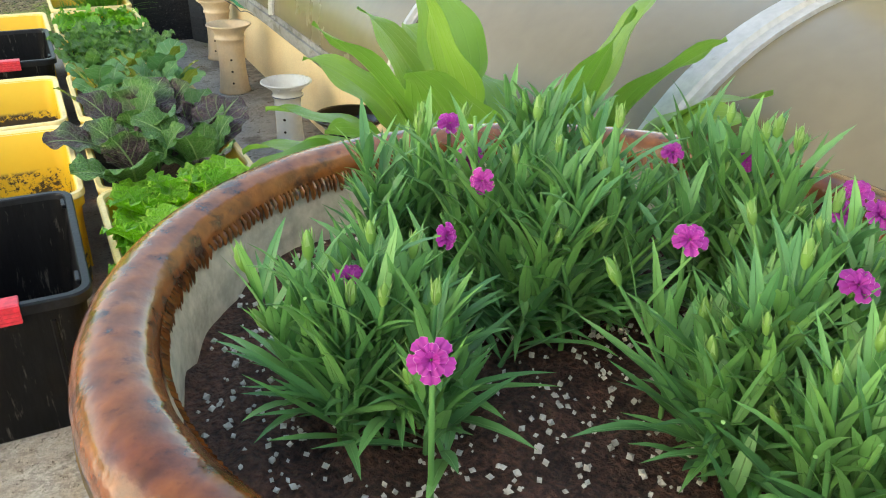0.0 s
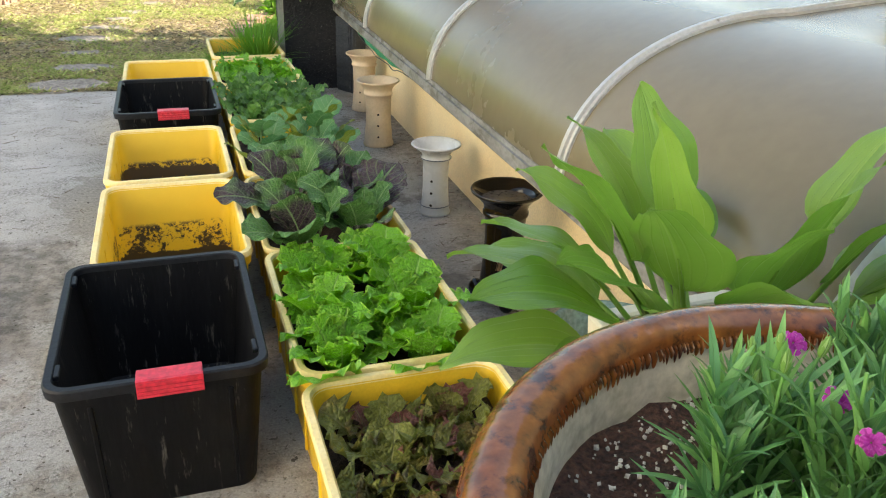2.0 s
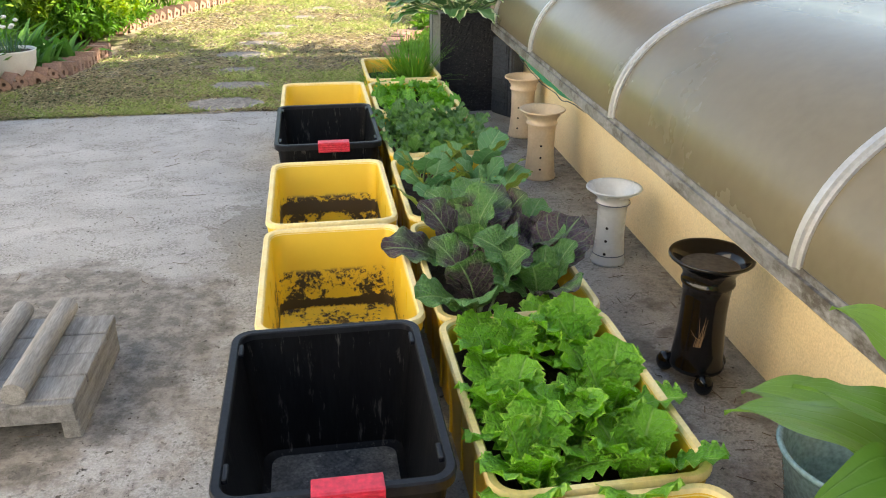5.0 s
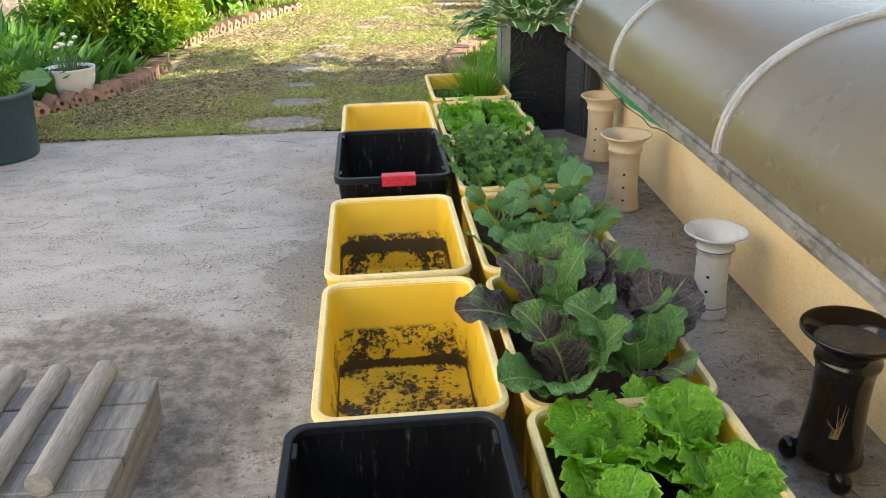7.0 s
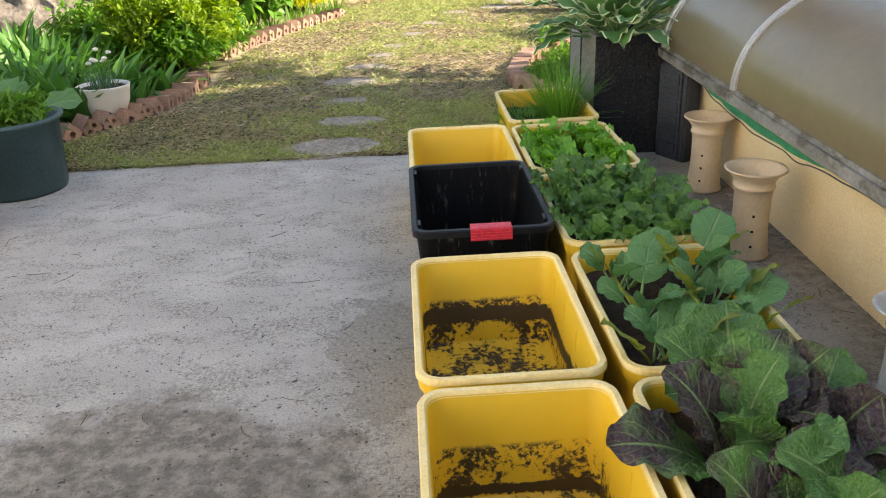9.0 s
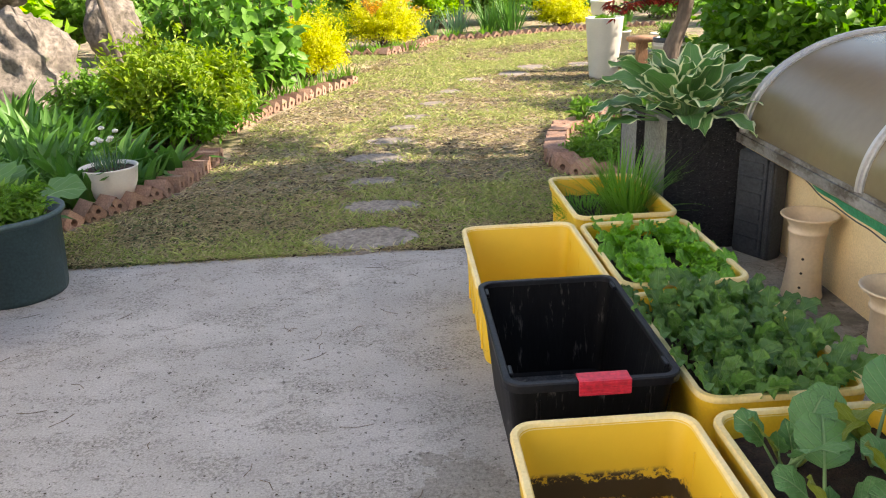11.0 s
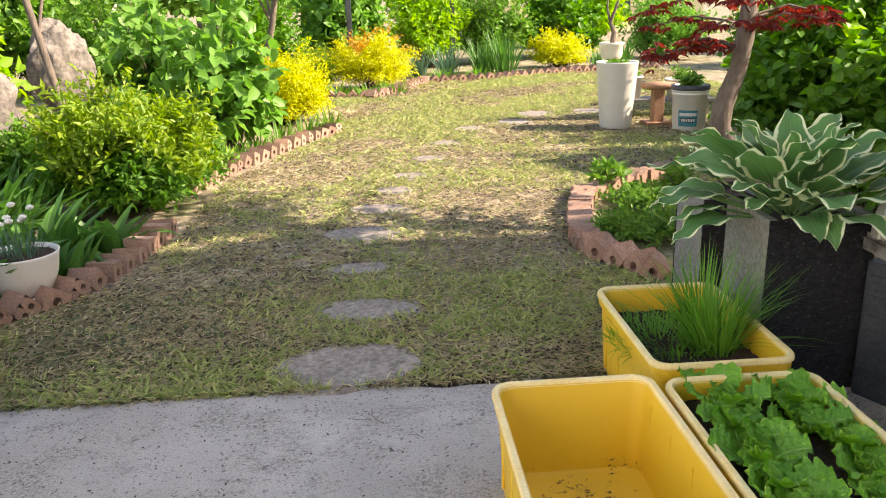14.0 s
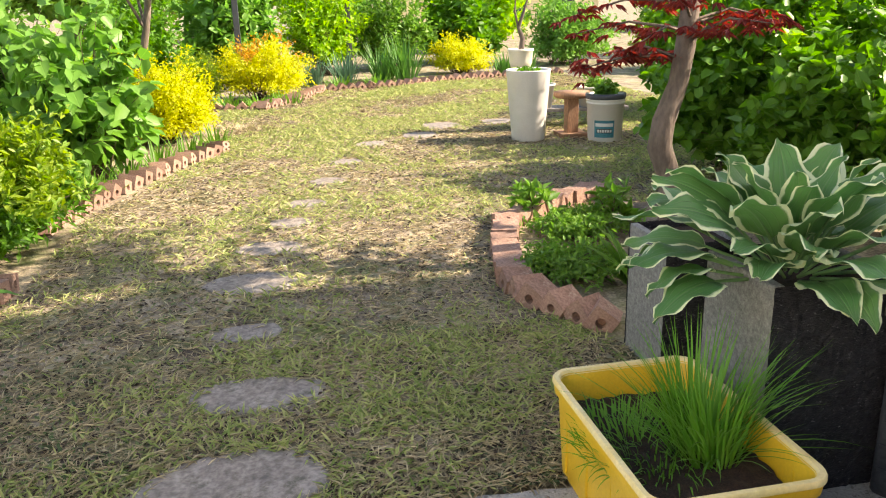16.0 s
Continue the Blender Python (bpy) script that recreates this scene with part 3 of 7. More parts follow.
def dirt_mat(name, amount, line_z, cake=0.0, cake_z=0.1, cake_w=0.02):
    """Yellow plastic with dried soil clinging to the floor and up to a ragged tide line."""
    m = bpy.data.materials.new(name)
    m.use_nodes = True
    nt = m.node_tree
    n, l = nt.nodes, nt.links
    p = n["Principled BSDF"]
    tc = n.new("ShaderNodeTexCoord")
    sep = n.new("ShaderNodeSeparateXYZ")
    l.new(tc.outputs["Object"], sep.inputs[0])
    a = n.new("ShaderNodeTexNoise")
    a.inputs["Scale"].default_value, a.inputs["Detail"].default_value, a.inputs["Roughness"].default_value = 7, 10, 0.72
    b = n.new("ShaderNodeTexNoise")
    b.inputs["Scale"].default_value, b.inputs["Detail"].default_value, b.inputs["Roughness"].default_value = 70, 5, 0.7
    for q in (a, b):
        l.new(tc.outputs["Object"], q.inputs["Vector"])
    # soil is thickest near the tide line and in the floor's corners
    band = n.new("ShaderNodeMapRange")
    band.interpolation_type = "SMOOTHSTEP"
    band.inputs[1].default_value, band.inputs[2].default_value, band.inputs[3].default_value, band.inputs[4].default_value = line_z + 0.012, line_z - 0.006, 0.0, 1.0
    l.new(sep.outputs[2], band.inputs[0])
    mul = n.new("ShaderNodeMath")
    mul.operation = "MULTIPLY_ADD"
    l.new(a.outputs[0], mul.inputs[0])
    mul.inputs[1].default_value = 1.0
    sm = n.new("ShaderNodeMath")
    sm.operation = "MULTIPLY"
    l.new(b.outputs[0], sm.inputs[0])
    sm.inputs[1].default_value = 0.55
    l.new(sm.outputs[0], mul.inputs[2])
    if cake:      # soil caked in a belt round the wall
        off = n.new("ShaderNodeMath")
        off.operation = "SUBTRACT"
        l.new(sep.outputs[2], off.inputs[0])
        off.inputs[1].default_value = cake_z
        ab = n.new("ShaderNodeMath")
        ab.operation = "ABSOLUTE"
        l.new(off.outputs[0], ab.inputs[0])
        belt = n.new("ShaderNodeMapRange")
        belt.interpolation_type = "SMOOTHSTEP"
        belt.inputs[1].default_value, belt.inputs[2].default_value, belt.inputs[3].default_value, belt.inputs[4].default_value = cake_w, 0.0, 0.0, cake
        l.new(ab.outputs[0], belt.inputs[0])
        plus = n.new("ShaderNodeMath")
        plus.operation = "ADD"
        l.new(mul.outputs[0], plus.inputs[0])
        l.new(belt.outputs[0], plus.inputs[1])
        mul = plus
    thr = n.new("ShaderNodeMapRange")
    thr.inputs[1].default_value, thr.inputs[2].default_value = amount, amount + 0.05
    l.new(mul.outputs[0], thr.inputs[0])
    fin = n.new("ShaderNodeMath")
    fin.operation = "MULTIPLY"
    l.new(thr.outputs[0], fin.inputs[0])
    l.new(band.outputs[0], fin.inputs[1])
    base = n.new("ShaderNodeMix")
    base.data_type = "RGBA"
    l.new(a.outputs[0], base.inputs[0])
    base.inputs[6].default_value, base.inputs[7].default_value = (0.82, 0.54, 0.045, 1), (0.69, 0.43, 0.032, 1)
    mx = n.new("ShaderNodeMix")
    mx.data_type = "RGBA"
    l.new(fin.outputs[0], mx.inputs[0])
    l.new(base.outputs[2], mx.inputs[6])
    mx.inputs[7].default_value = (0.055, 0.035, 0.018, 1)
    l.new(mx.outputs[2], p.inputs["Base Color"])
    p.inputs["Roughness"].default_value = 0.5
    bp = n.new("ShaderNodeBump")
    bp.inputs["Strength"].default_value, bp.inputs["Distance"].default_value = 0.6, 0.004
    l.new(fin.outputs[0], bp.inputs["Height"])
    l.new(bp.outputs[0], p.inputs["Normal"])
    return m


def black_crate(x, y, hx, hy, h, label, rz=0.0):
    c = thing("black_crate", pose(x, y, 0, 0, 0, rz), label, "crate", "plastic crates in two rows")
    bx, by = hx - 0.045, hy - 0.050
    loops = [rr_loop(bx, by, 0.035, 0.0), rr_loop(bx + 0.005, by + 0.005, 0.04, 0.008), rr_loop(hx - 0.013, hy - 0.013, 0.04, h - 0.026), rr_loop(hx - 0.013, hy - 0.013, 0.04, h - 0.010),
             rr_loop(hx - 0.018, hy - 0.018, 0.036, h - 0.010), rr_loop(hx - 0.019, hy - 0.019, 0.036, h - 0.026), rr_loop(bx - 0.004, by - 0.004, 0.034, 0.030), rr_loop(bx - 0.014, by - 0.014, 0.03, 0.022), rr_loop(bx - 0.03, by - 0.03, 0.03, 0.020)]
    put("tub", loft("tub", loops, M_BLK), c)
    # flat lip with a short turned-down skirt
    lp = [rr_loop(hx - 0.010, hy - 0.010, 0.042, h - 0.024), rr_loop(hx - 0.001, hy - 0.001, 0.046, h - 0.024), rr_loop(hx, hy, 0.046, h - 0.004), rr_loop(hx - 0.003, hy - 0.003, 0.045, h),
          rr_loop(hx - 0.016, hy - 0.016, 0.037, h), rr_loop(hx - 0.0185, hy - 0.0185, 0.035, h - 0.003), rr_loop(hx - 0.0195, hy - 0.0195, 0.035, h - 0.016)]
    put("rim", loft("rim", lp, M_BLKRIM, cap0=False, cap1=False), c)
    # lugs in the corners of the mouth, ribs outside
    for sx in (-1, 1):
        for sy in (-1, 1):
            put("corner_web", bm_mesh(box_bm(0.010, 0.045, 0.012, (sx * (hx - 0.024), sy * (hy - 0.085), h - 0.0125), bevel=0.002, seg=1), "corner_web", M_BLKRIM), c)
        for k in (-1, 1):
            m = Matrix.Translation((k * hx * 0.62, sx * (hy - 0.044), 0.02)) @ Euler((sx * radians(-6), 0, 0)).to_matrix().to_4x4()
            put("side_rib", bm_mesh(box_bm(0.012, 0.010, h - 0.07, bevel=0.003, seg=1), "side_rib", M_BLK), c, m)
    b = Buf()
    b.poly(rr_loop(bx - 0.022, by - 0.022, 0.03, 0.0245))
    put("dirt_film", b.mesh("dirt_film", M_FILM), c, label="grey film of dried dirt on the floor")
    for sy in (-1,):
        hb = box_bm(0.125, 0.042 if sy < 0 else 0.012, 0.008, (0, 0 if sy < 0 else 0.018, 0 if sy < 0 else -0.02), bevel=0.003)
        add_box(hb, 0.125, 0.009, 0.038, (0, sy * 0.02, -0.031))
        for k in range(4):
            add_box(hb, 0.122, 0.0035, 0.003, (0, sy * 0.0255, -0.027 + 0.009 * k))
        hd = part("handle", hb, M_RED, c, "ridged red plastic handle", m=pose(0.02, sy * (hy - 0.010), h if sy < 0 else h - 0.004))
    return c


M_FILM = mat("dried_dirt_film", (0.035, 0.036, 0.04), (0.12, 0.118, 0.112), scale=16, rough=0.8, bump=0.3, fine=140, fine_mix=0.5, third=(0.27, 0.26, 0.24), third_at=(0.60, 0.70), third_scale=40)
M_BLKRIM = mat("black_plastic_rim", (0.006, 0.0066, 0.0095), (0.011, 0.012, 0.016), scale=20, rough=0.45, spec=0.25, bump=0.08, third=(0.14, 0.14, 0.14), third_at=(0.68, 0.8), third_scale=18)
M_DIRT_A = dirt_mat("soiled_yellow_plastic", 0.775, 0.15, 0.34, 0.040, 0.020)
M_DIRT_B = dirt_mat("caked_yellow_plastic", 0.76, 0.155, 0.24, 0.11, 0.035)
M_DIRT_C = dirt_mat("lightly_soiled_yellow_plastic", 0.84, 0.045)


def soil_bed(crate, hx=0.185, hy=0.298, z=0.215):
    b = Buf()
    n1, n2 = 26, 40
    b.grid(np.array([[(hx * (2 * i / n1 - 1), hy * (2 * j / n2 - 1), z + 0.012 * noise.noise((i * 0.4, j * 0.4, z * 9)) + 0.006 * noise.noise((i * 1.3, j * 1.3, 5))) for i in range(n1 + 1)] for j in range(n2 + 1)]))
    return put("soil", b.mesh("soil", M_SOIL), crate, label="dark moist potting soil")


CX1, CX2 = 0.172, 0.628    # the two rows
black_crate(0.128, 2.160, 0.214, 0.292, H_BLK, "empty black plastic crate with red handles, scuffed and muddy")
yellow_crate(0.165, 2.835, "empty yellow plastic crate with soil dried on its floor", crate_yellow(dirt=M_DIRT_A), sc=0.985)
yellow_crate(0.168, 3.52, "empty yellow plastic crate with a thick dark soil line", crate_yellow(dirt=M_DIRT_B), sc=1.0)
black_crate(0.18, 4.27, 0.218, 0.335, H_BLK, "empty black plastic crate with red handles, inside streaked white")
yellow_crate(0.19, 4.965, "empty yellow plastic crate with a few soil marks", crate_yellow(dirt=M_DIRT_C), sc=1.04)
BEDS = {}
for key, yy, text in (("red", 1.515, "planted with frilly red-brown lettuce"), ("lettuce", 2.185, "full of bright green frilly lettuce"), ("mustard", 2.83, "full of purple-green mustard leaves"),
                      ("greens", 3.51, "full of broad green leaf vegetables"), ("mixed", 4.215, "full of mixed young salad greens"), ("chicory", 4.93, "full of bright green leafy seedlings"),
                      ("chives", 5.655, "with a tuft of chives in dark soil")):
    cr = yellow_crate(CX2 + (yy - 3.5) * 0.012, yy, "yellow plastic crate " + text)
    BEDS[key] = cr
    soil_bed(cr, z=0.20 if key == "chives" else 0.235 if key in ("mixed", "chicory", "greens") else 0.215)

# ---- leaves ----


def w_ovate(v):
    return math.sin(PI * min(1, v) ** 0.75) ** 0.85


def w_oval(v):
    return max(0.06, math.sin(PI * min(1, v) ** 0.95) ** 0.62)


def w_hosta(v):
    return (math.sin(PI * v ** 0.62) ** 0.8) * (1 - 0.25 * v)


def w_spoon(v):
    return min(1.0, 0.16 + 1.05 * v ** 1.5) * (1 - max(0, v - 0.72) ** 2 * 11) if v < 0.999 else 0.25


def w_round(v):
    return math.sqrt(max(0.0, 1 - (2 * v - 1) ** 2)) if v > 0.02 else 0.12


def w_broad(v):
    return max(0.12, min(1.0, 0.30 + 1.15 * v) * math.sqrt(max(0.0, 1 - max(0.0, (v - 0.5) / 0.5) ** 2.6)))


def w_strap(v):
    return min(1, 0.5 + v * 2) * (1 - v ** 2.2) + 0.02


def leaf_points(L, W, wf, th0, bend, nv=10, nu=6, fold=0.15, ruffle=0.0, freq=5.0, lobe=0.0, lobes=7, twist=0.0, cup=0.0, ph=0.0, rip=0.0, stalk=0.0):
    """Rows of points of a leaf that starts at the origin, grows along +y and rises by th0 radians, bending down by bend on the way."""
    pos = Vector((0, 0, 0))
    rows, uvs = [], []
    if stalk:
        pos = pos + Vector((0, math.cos(th0), math.sin(th0))) * stalk
    for i in range(nv + 1):
        v = i / nv
        a = th0 - bend * v ** 1.2
        if i:
            pos = pos + Vector((0, math.cos(a), math.sin(a))) * (L / nv)
        nrm = Vector((0, -math.sin(a), math.cos(a)))
        tw = twist * v
        sx = Vector((math.cos(tw), 0, 0)) + nrm * math.sin(tw)
        w = W * 0.5 * wf(v)
        row, uvr = [], []
        for j in range(nu + 1):
            u = 2 * j / nu - 1
            edge = 1 + lobe * math.sin(v * lobes * 2 * PI + ph) * abs(u) ** 2
            off = fold * abs(u) * w - cup * u * u * w
            off += ruffle * abs(u) ** 2 * math.sin(freq * 2 * PI * v + ph + (1.3 if u > 0 else 0)) * (0.4 + v)
            off += rip * math.cos(u * nu * 0.5 * PI) * (1 - v) * w
            row.append(tuple(pos + sx * (u * w * edge) + nrm * off))
            uvr.append((0.5 + u * 0.5, v))
        rows.append(row)
        uvs.append(uvr)
    return np.array(rows), np.array(uvs), th0


def leaf_mesh(name, material, stalk=0.0, stalk_r=0.004, **kw):
    b = Buf()
    pts, uvs, th0 = leaf_points(stalk=stalk, **kw)
    b.grid(pts, uvs)
    if stalk:
        d = Vector((0, math.cos(th0), math.sin(th0)))
        s = len(b.uv)
        mid = pts[len(pts) // 3][pts.shape[1] // 2]
        b.tube([(0, 0, 0), d * stalk * 0.5, d * stalk, tuple(mid)], [stalk_r, stalk_r * 0.9, stalk_r * 0.75, stalk_r * 0.3], seg=5)
        for k in range(s, len(b.uv)):
            b.uv[k] = (0.5, 0.0)
    return b.mesh(name, material)


M_HOSTA = leaf_mat("hosta_leaf", (0.10, 0.23, 0.04), (0.22, 0.375, 0.08), (0.27, 0.46, 0.12), ribs=-7.0, rough=0.36, see=0.36, vein_amt=0.26)
M_HOSTAV = leaf_mat("variegated_hosta_leaf", (0.07, 0.20, 0.06), (0.13, 0.28, 0.075), (0.24, 0.36, 0.16), margin_at=0.385, margin=(0.70, 0.74, 0.46), ribs=-7.0, rough=0.4, see=0.25, vein_amt=0.35)
M_LETT = leaf_mat("green_lettuce_leaf", (0.095, 0.33, 0.022), (0.19, 0.48, 0.04), (0.34, 0.54, 0.16), ribs=7, rough=0.36, see=0.22, blister=1.0, net=0.10, net_scale=60.0, margin=(0.33, 0.60, 0.09), margin_at=0.45)
M_MUST = leaf_mat("mustard_leaf", (0.06, 0.165, 0.04), (0.12, 0.27, 0.06), (0.27, 0.40, 0.17), ribs=6, rough=0.34, see=0.18, blister=0.8, vein_amt=0.8, patch=(0.062, 0.034, 0.045), patch_k=0.95, net=0.14, net_scale=70.0)
M_GREENS = leaf_mat("broad_green_leaf", (0.075, 0.21, 0.085), (0.14, 0.31, 0.10), (0.30, 0.44, 0.22), ribs=5, rough=0.40, see=0.25, blister=0.4)
M_OLIVE = leaf_mat("olive_leaf", (0.16, 0.22, 0.03), (0.20, 0.24, 0.05), (0.3, 0.34, 0.1), ribs=5, rough=0.42, see=0.3, blister=0.4)
M_MIXED = leaf_mat("salad_leaf", (0.05, 0.13, 0.042), (0.13, 0.28, 0.055), (0.22, 0.36, 0.14), ribs=5, rough=0.45, see=0.3, blister=0.5)
M_CHIC = leaf_mat("young_green_leaf", (0.08, 0.27, 0.022), (0.16, 0.41, 0.04), (0.30, 0.50, 0.15), ribs=6, rough=0.38, see=0.25, blister=0.7, margin=(0.26, 0.50, 0.07), margin_at=0.46)
M_REDL = leaf_mat("red_lettuce_leaf", (0.16, 0.19, 0.04), (0.22, 0.2, 0.05), (0.3, 0.28, 0.12), ribs=5, rough=0.4, see=0.22, blister=1.2, patch=(0.19, 0.07, 0.06))
M_CHIVE = leaf_mat("chive_blade", (0.09, 0.29, 0.035), (0.16, 0.36, 0.05), (0.2, 0.4, 0.1), ribs=0, rough=0.4, see=0.25, island=True, vein_amt=0)
M_DIAN = leaf_mat("carnation_blade", (0.055, 0.18, 0.075), (0.165, 0.37, 0.10), (0.2, 0.38, 0.12), ribs=0, rough=0.40, see=0.14, island=True, vein_amt=0.4)
M_BUD = leaf_mat("flower_bud", (0.13, 0.28, 0.06), (0.19, 0.35, 0.09), (0.3, 0.45, 0.2), ribs=0, rough=0.45, see=0.2)
M_PETAL = leaf_mat("carnation_petal", (0.36, 0.03, 0.29), (0.47, 0.05, 0.38), (0.30, 0.005, 0.17), margin_at=0.44, margin=(0.62, 0.24, 0.55), ribs=0, rough=0.6, see=0.35, vein_amt=0.5)


def rosette(crate, name, variants, n, cx, cy, z, r0, tilt_sc=1.0, seed=1, scale=(0.8, 1.15), spread=0.02):
    """A plant: leaves set round a heart, the outer ones flatter. variants run from inner to outer."""
    r = random.Random(seed)
    for k in range(n):
        f = (k + 0.5) / n
        az = k * 137.5 + r.uniform(-18, 18)
        me = variants[min(len(variants) - 1, int(f * len(variants)))]
        s = r.uniform(*scale) * (0.65 + 0.35 * f)
        rad = r0 * f
        m = pose(cx + rad * math.sin(radians(-az)) + r.uniform(-spread, spread), cy + rad * math.cos(radians(az)) + r.uniform(-spread, spread), z, r.uniform(-8, 8), r.uniform(-10, 10), az) @ Matrix.Diagonal((s, s, s, 1))
        put(name, me, crate, m)


def veg():
    r = random.Random(11)
    # bright frilly lettuce
    V = [leaf_mesh("lettuce_leaf", M_LETT, L=L, W=W, wf=w_broad, th0=th, bend=bd, nv=22, nu=12, fold=fo, ruffle=0.010, freq=f, lobe=0.09, lobes=10, cup=cu, ph=ph, rip=0.05, twist=tw)
         for L, W, th, bd, fo, f, cu, ph, tw in ((0.12, 0.09, 1.5, -0.25, 0.5, 6, 0.1, 0, 0.1), (0.15, 0.12, 1.42, 0.0, 0.45, 6.5, 0.1, 1, -0.3), (0.175, 0.145, 1.28, 0.35, 0.38, 7, 0.1, 2, 0.35), (0.185, 0.155, 1.12, 0.6, 0.3, 7, 0.1, 3, -0.25), (0.19, 0.16, 0.95, 0.75, 0.25, 7.5, 0.05, 4, 0.3), (0.17, 0.15, 0.8, 0.5, 0.3, 6.5, 0.1, 5, -0.35))]
    for i, (cx, cy) in enumerate([(-0.105, -0.235), (0.10, -0.24), (-0.11, -0.04), (0.10, -0.03), (-0.09, 0.16), (0.10, 0.17), (0.0, 0.24), (0.0, -0.11)]):
        rosette(BEDS["lettuce"], "lettuce_leaf", V, 10 if i < 6 else 6, cx, cy, 0.215, 0.03, seed=i, scale=(0.9, 1.12))
    # purple mustard
    V = [leaf_mesh("mustard_leaf", M_MUST, L=L, W=W, wf=w_oval, th0=th, bend=bd, nv=26, nu=10, fold=0.22, ruffle=0.007, freq=3.5, lobe=0.035, lobes=8, ph=ph, twist=tw, stalk=st, stalk_r=0.006, rip=0.05)
         for L, W, th, bd, ph, tw, st in ((0.17, 0.12, 1.45, 0.25, 0, 0.3, 0.05), (0.20, 0.15, 1.32, 0.5, 1, -0.4, 0.07), (0.21, 0.165, 1.2, 0.75, 2, 0.4, 0.08), (0.20, 0.16, 1.02, 0.8, 3, -0.3, 0.07), (0.19, 0.15, 0.85, 0.8, 4, 0.35, 0.05))]
    for i, (cx, cy) in enumerate([(-0.08, -0.16), (0.09, -0.13), (-0.07, 0.09), (0.09, 0.11), (0.0, 0.22)]):
        rosette(BEDS["mustard"], "mustard_leaf", V, 7, cx, cy, 0.21, 0.02, seed=20 + i, scale=(0.95, 1.22))
    # broad leaf greens, a few turning olive
    V = [leaf_mesh("broad_leaf", M_GREENS if k < 4 else M_OLIVE, L=L, W=W, wf=w_round if k in (1, 2, 3) else w_ovate, th0=th, bend=bd, nv=12, nu=8, fold=0.2, ruffle=0.005, freq=3, lobe=0.03, lobes=5, cup=0.12, ph=k, twist=tw, stalk=st, stalk_r=0.005)
         for k, (L, W, th, bd, tw, st) in enumerate(((0.10, 0.075, 1.35, 0.3, 0.2, 0.06), (0.115, 0.10, 1.15, 0.6, -0.3, 0.08), (0.125, 0.11, 0.95, 0.7, 0.3, 0.10), (0.135, 0.12, 0.7, 0.5, -0.2, 0.10), (0.15, 0.085, 1.0, 0.3, 0.3, 0.07)))]
    for i, (cx, cy) in enumerate([(-0.10, -0.20), (0.08, -0.17), (-0.10, -0.02), (0.09, 0.02), (-0.09, 0.18), (0.10, 0.19)]):
        rosette(BEDS["greens"], "broad_leaf", V, 8, cx, cy, 0.235, 0.02, seed=40 + i, scale=(0.85, 1.2))
    # oak-leaved salad, standing tall
    V = [leaf_mesh("salad_leaf", M_MIXED, L=L, W=W, wf=w_spoon, th0=th, bend=bd, nv=22, nu=6, fold=0.3, ruffle=0.008, freq=5, lobe=0.24, lobes=4.5, ph=k, twist=tw)
         for k, (L, W, th, bd, tw) in enumerate(((0.12, 0.055, 1.5, 0.1, 0.4), (0.145, 0.07, 1.35, 0.4, -0.5), (0.155, 0.075, 1.2, 0.6, 0.5), (0.15, 0.07, 0.95, 0.7, -0.4)))]
    k = 0
    for ix in range(4):
        for iy in range(5):
            k += 1
            rosette(BEDS["mixed"], "salad_leaf", V, 9, -0.13 + ix * 0.088 + r.uniform(-0.02, 0.02), -0.24 + iy * 0.118 + r.uniform(-0.02, 0.02), 0.225, 0.014, seed=60 + k, scale=(0.9, 1.3))
    # young head lettuces with soil between them
    V = [leaf_mesh("young_leaf", M_CHIC, L=L, W=W, wf=w_broad, th0=th, bend=bd, nv=24, nu=8, fold=0.32, ruffle=0.008, freq=6, lobe=0.09, lobes=9, ph=k, twist=tw, rip=0.05)
         for k, (L, W, th, bd, tw) in enumerate(((0.09, 0.075, 1.45, 0.0, 0.3), (0.115, 0.10, 1.25, 0.4, -0.3), (0.125, 0.11, 1.0, 0.55, 0.3), (0.125, 0.115, 0.78, 0.55, -0.3)))]
    for ix in range(2):
        for iy in range(5):
            k += 1
            rosette(BEDS["chicory"], "young_leaf", V, 9, -0.105 + ix * 0.21 + r.uniform(-0.025, 0.025), -0.235 + iy * 0.118 + r.uniform(-0.02, 0.02), 0.225, 0.02, seed=90 + k, scale=(0.85, 1.15))
    # red lettuce, lower and crinkled
    V = [leaf_mesh("red_lettuce_leaf", M_REDL, L=L, W=W, wf=w_spoon, th0=th, bend=bd, nv=12, nu=8, fold=0.3, ruffle=0.014, freq=5, lobe=0.14, lobes=8, ph=k, twist=tw)
         for k, (L, W, th, bd, tw) in enumerate(((0.09, 0.08, 1.45, 0.2, 0.3), (0.11, 0.10, 1.3, 0.6, -0.3), (0.12, 0.11, 1.1, 0.8, 0.3)))]
    for i, (cx, cy) in enumerate([(-0.08, 0.20), (0.08, 0.21), (-0.09, 0.05), (0.08, 0.07), (-0.02, 0.13), (-0.08, -0.11), (0.08, -0.10)]):
        rosette(BEDS["red"], "red_lettuce_leaf", V, 15, cx, cy, 0.19, 0.035, seed=120 + i, scale=(0.8, 1.1))


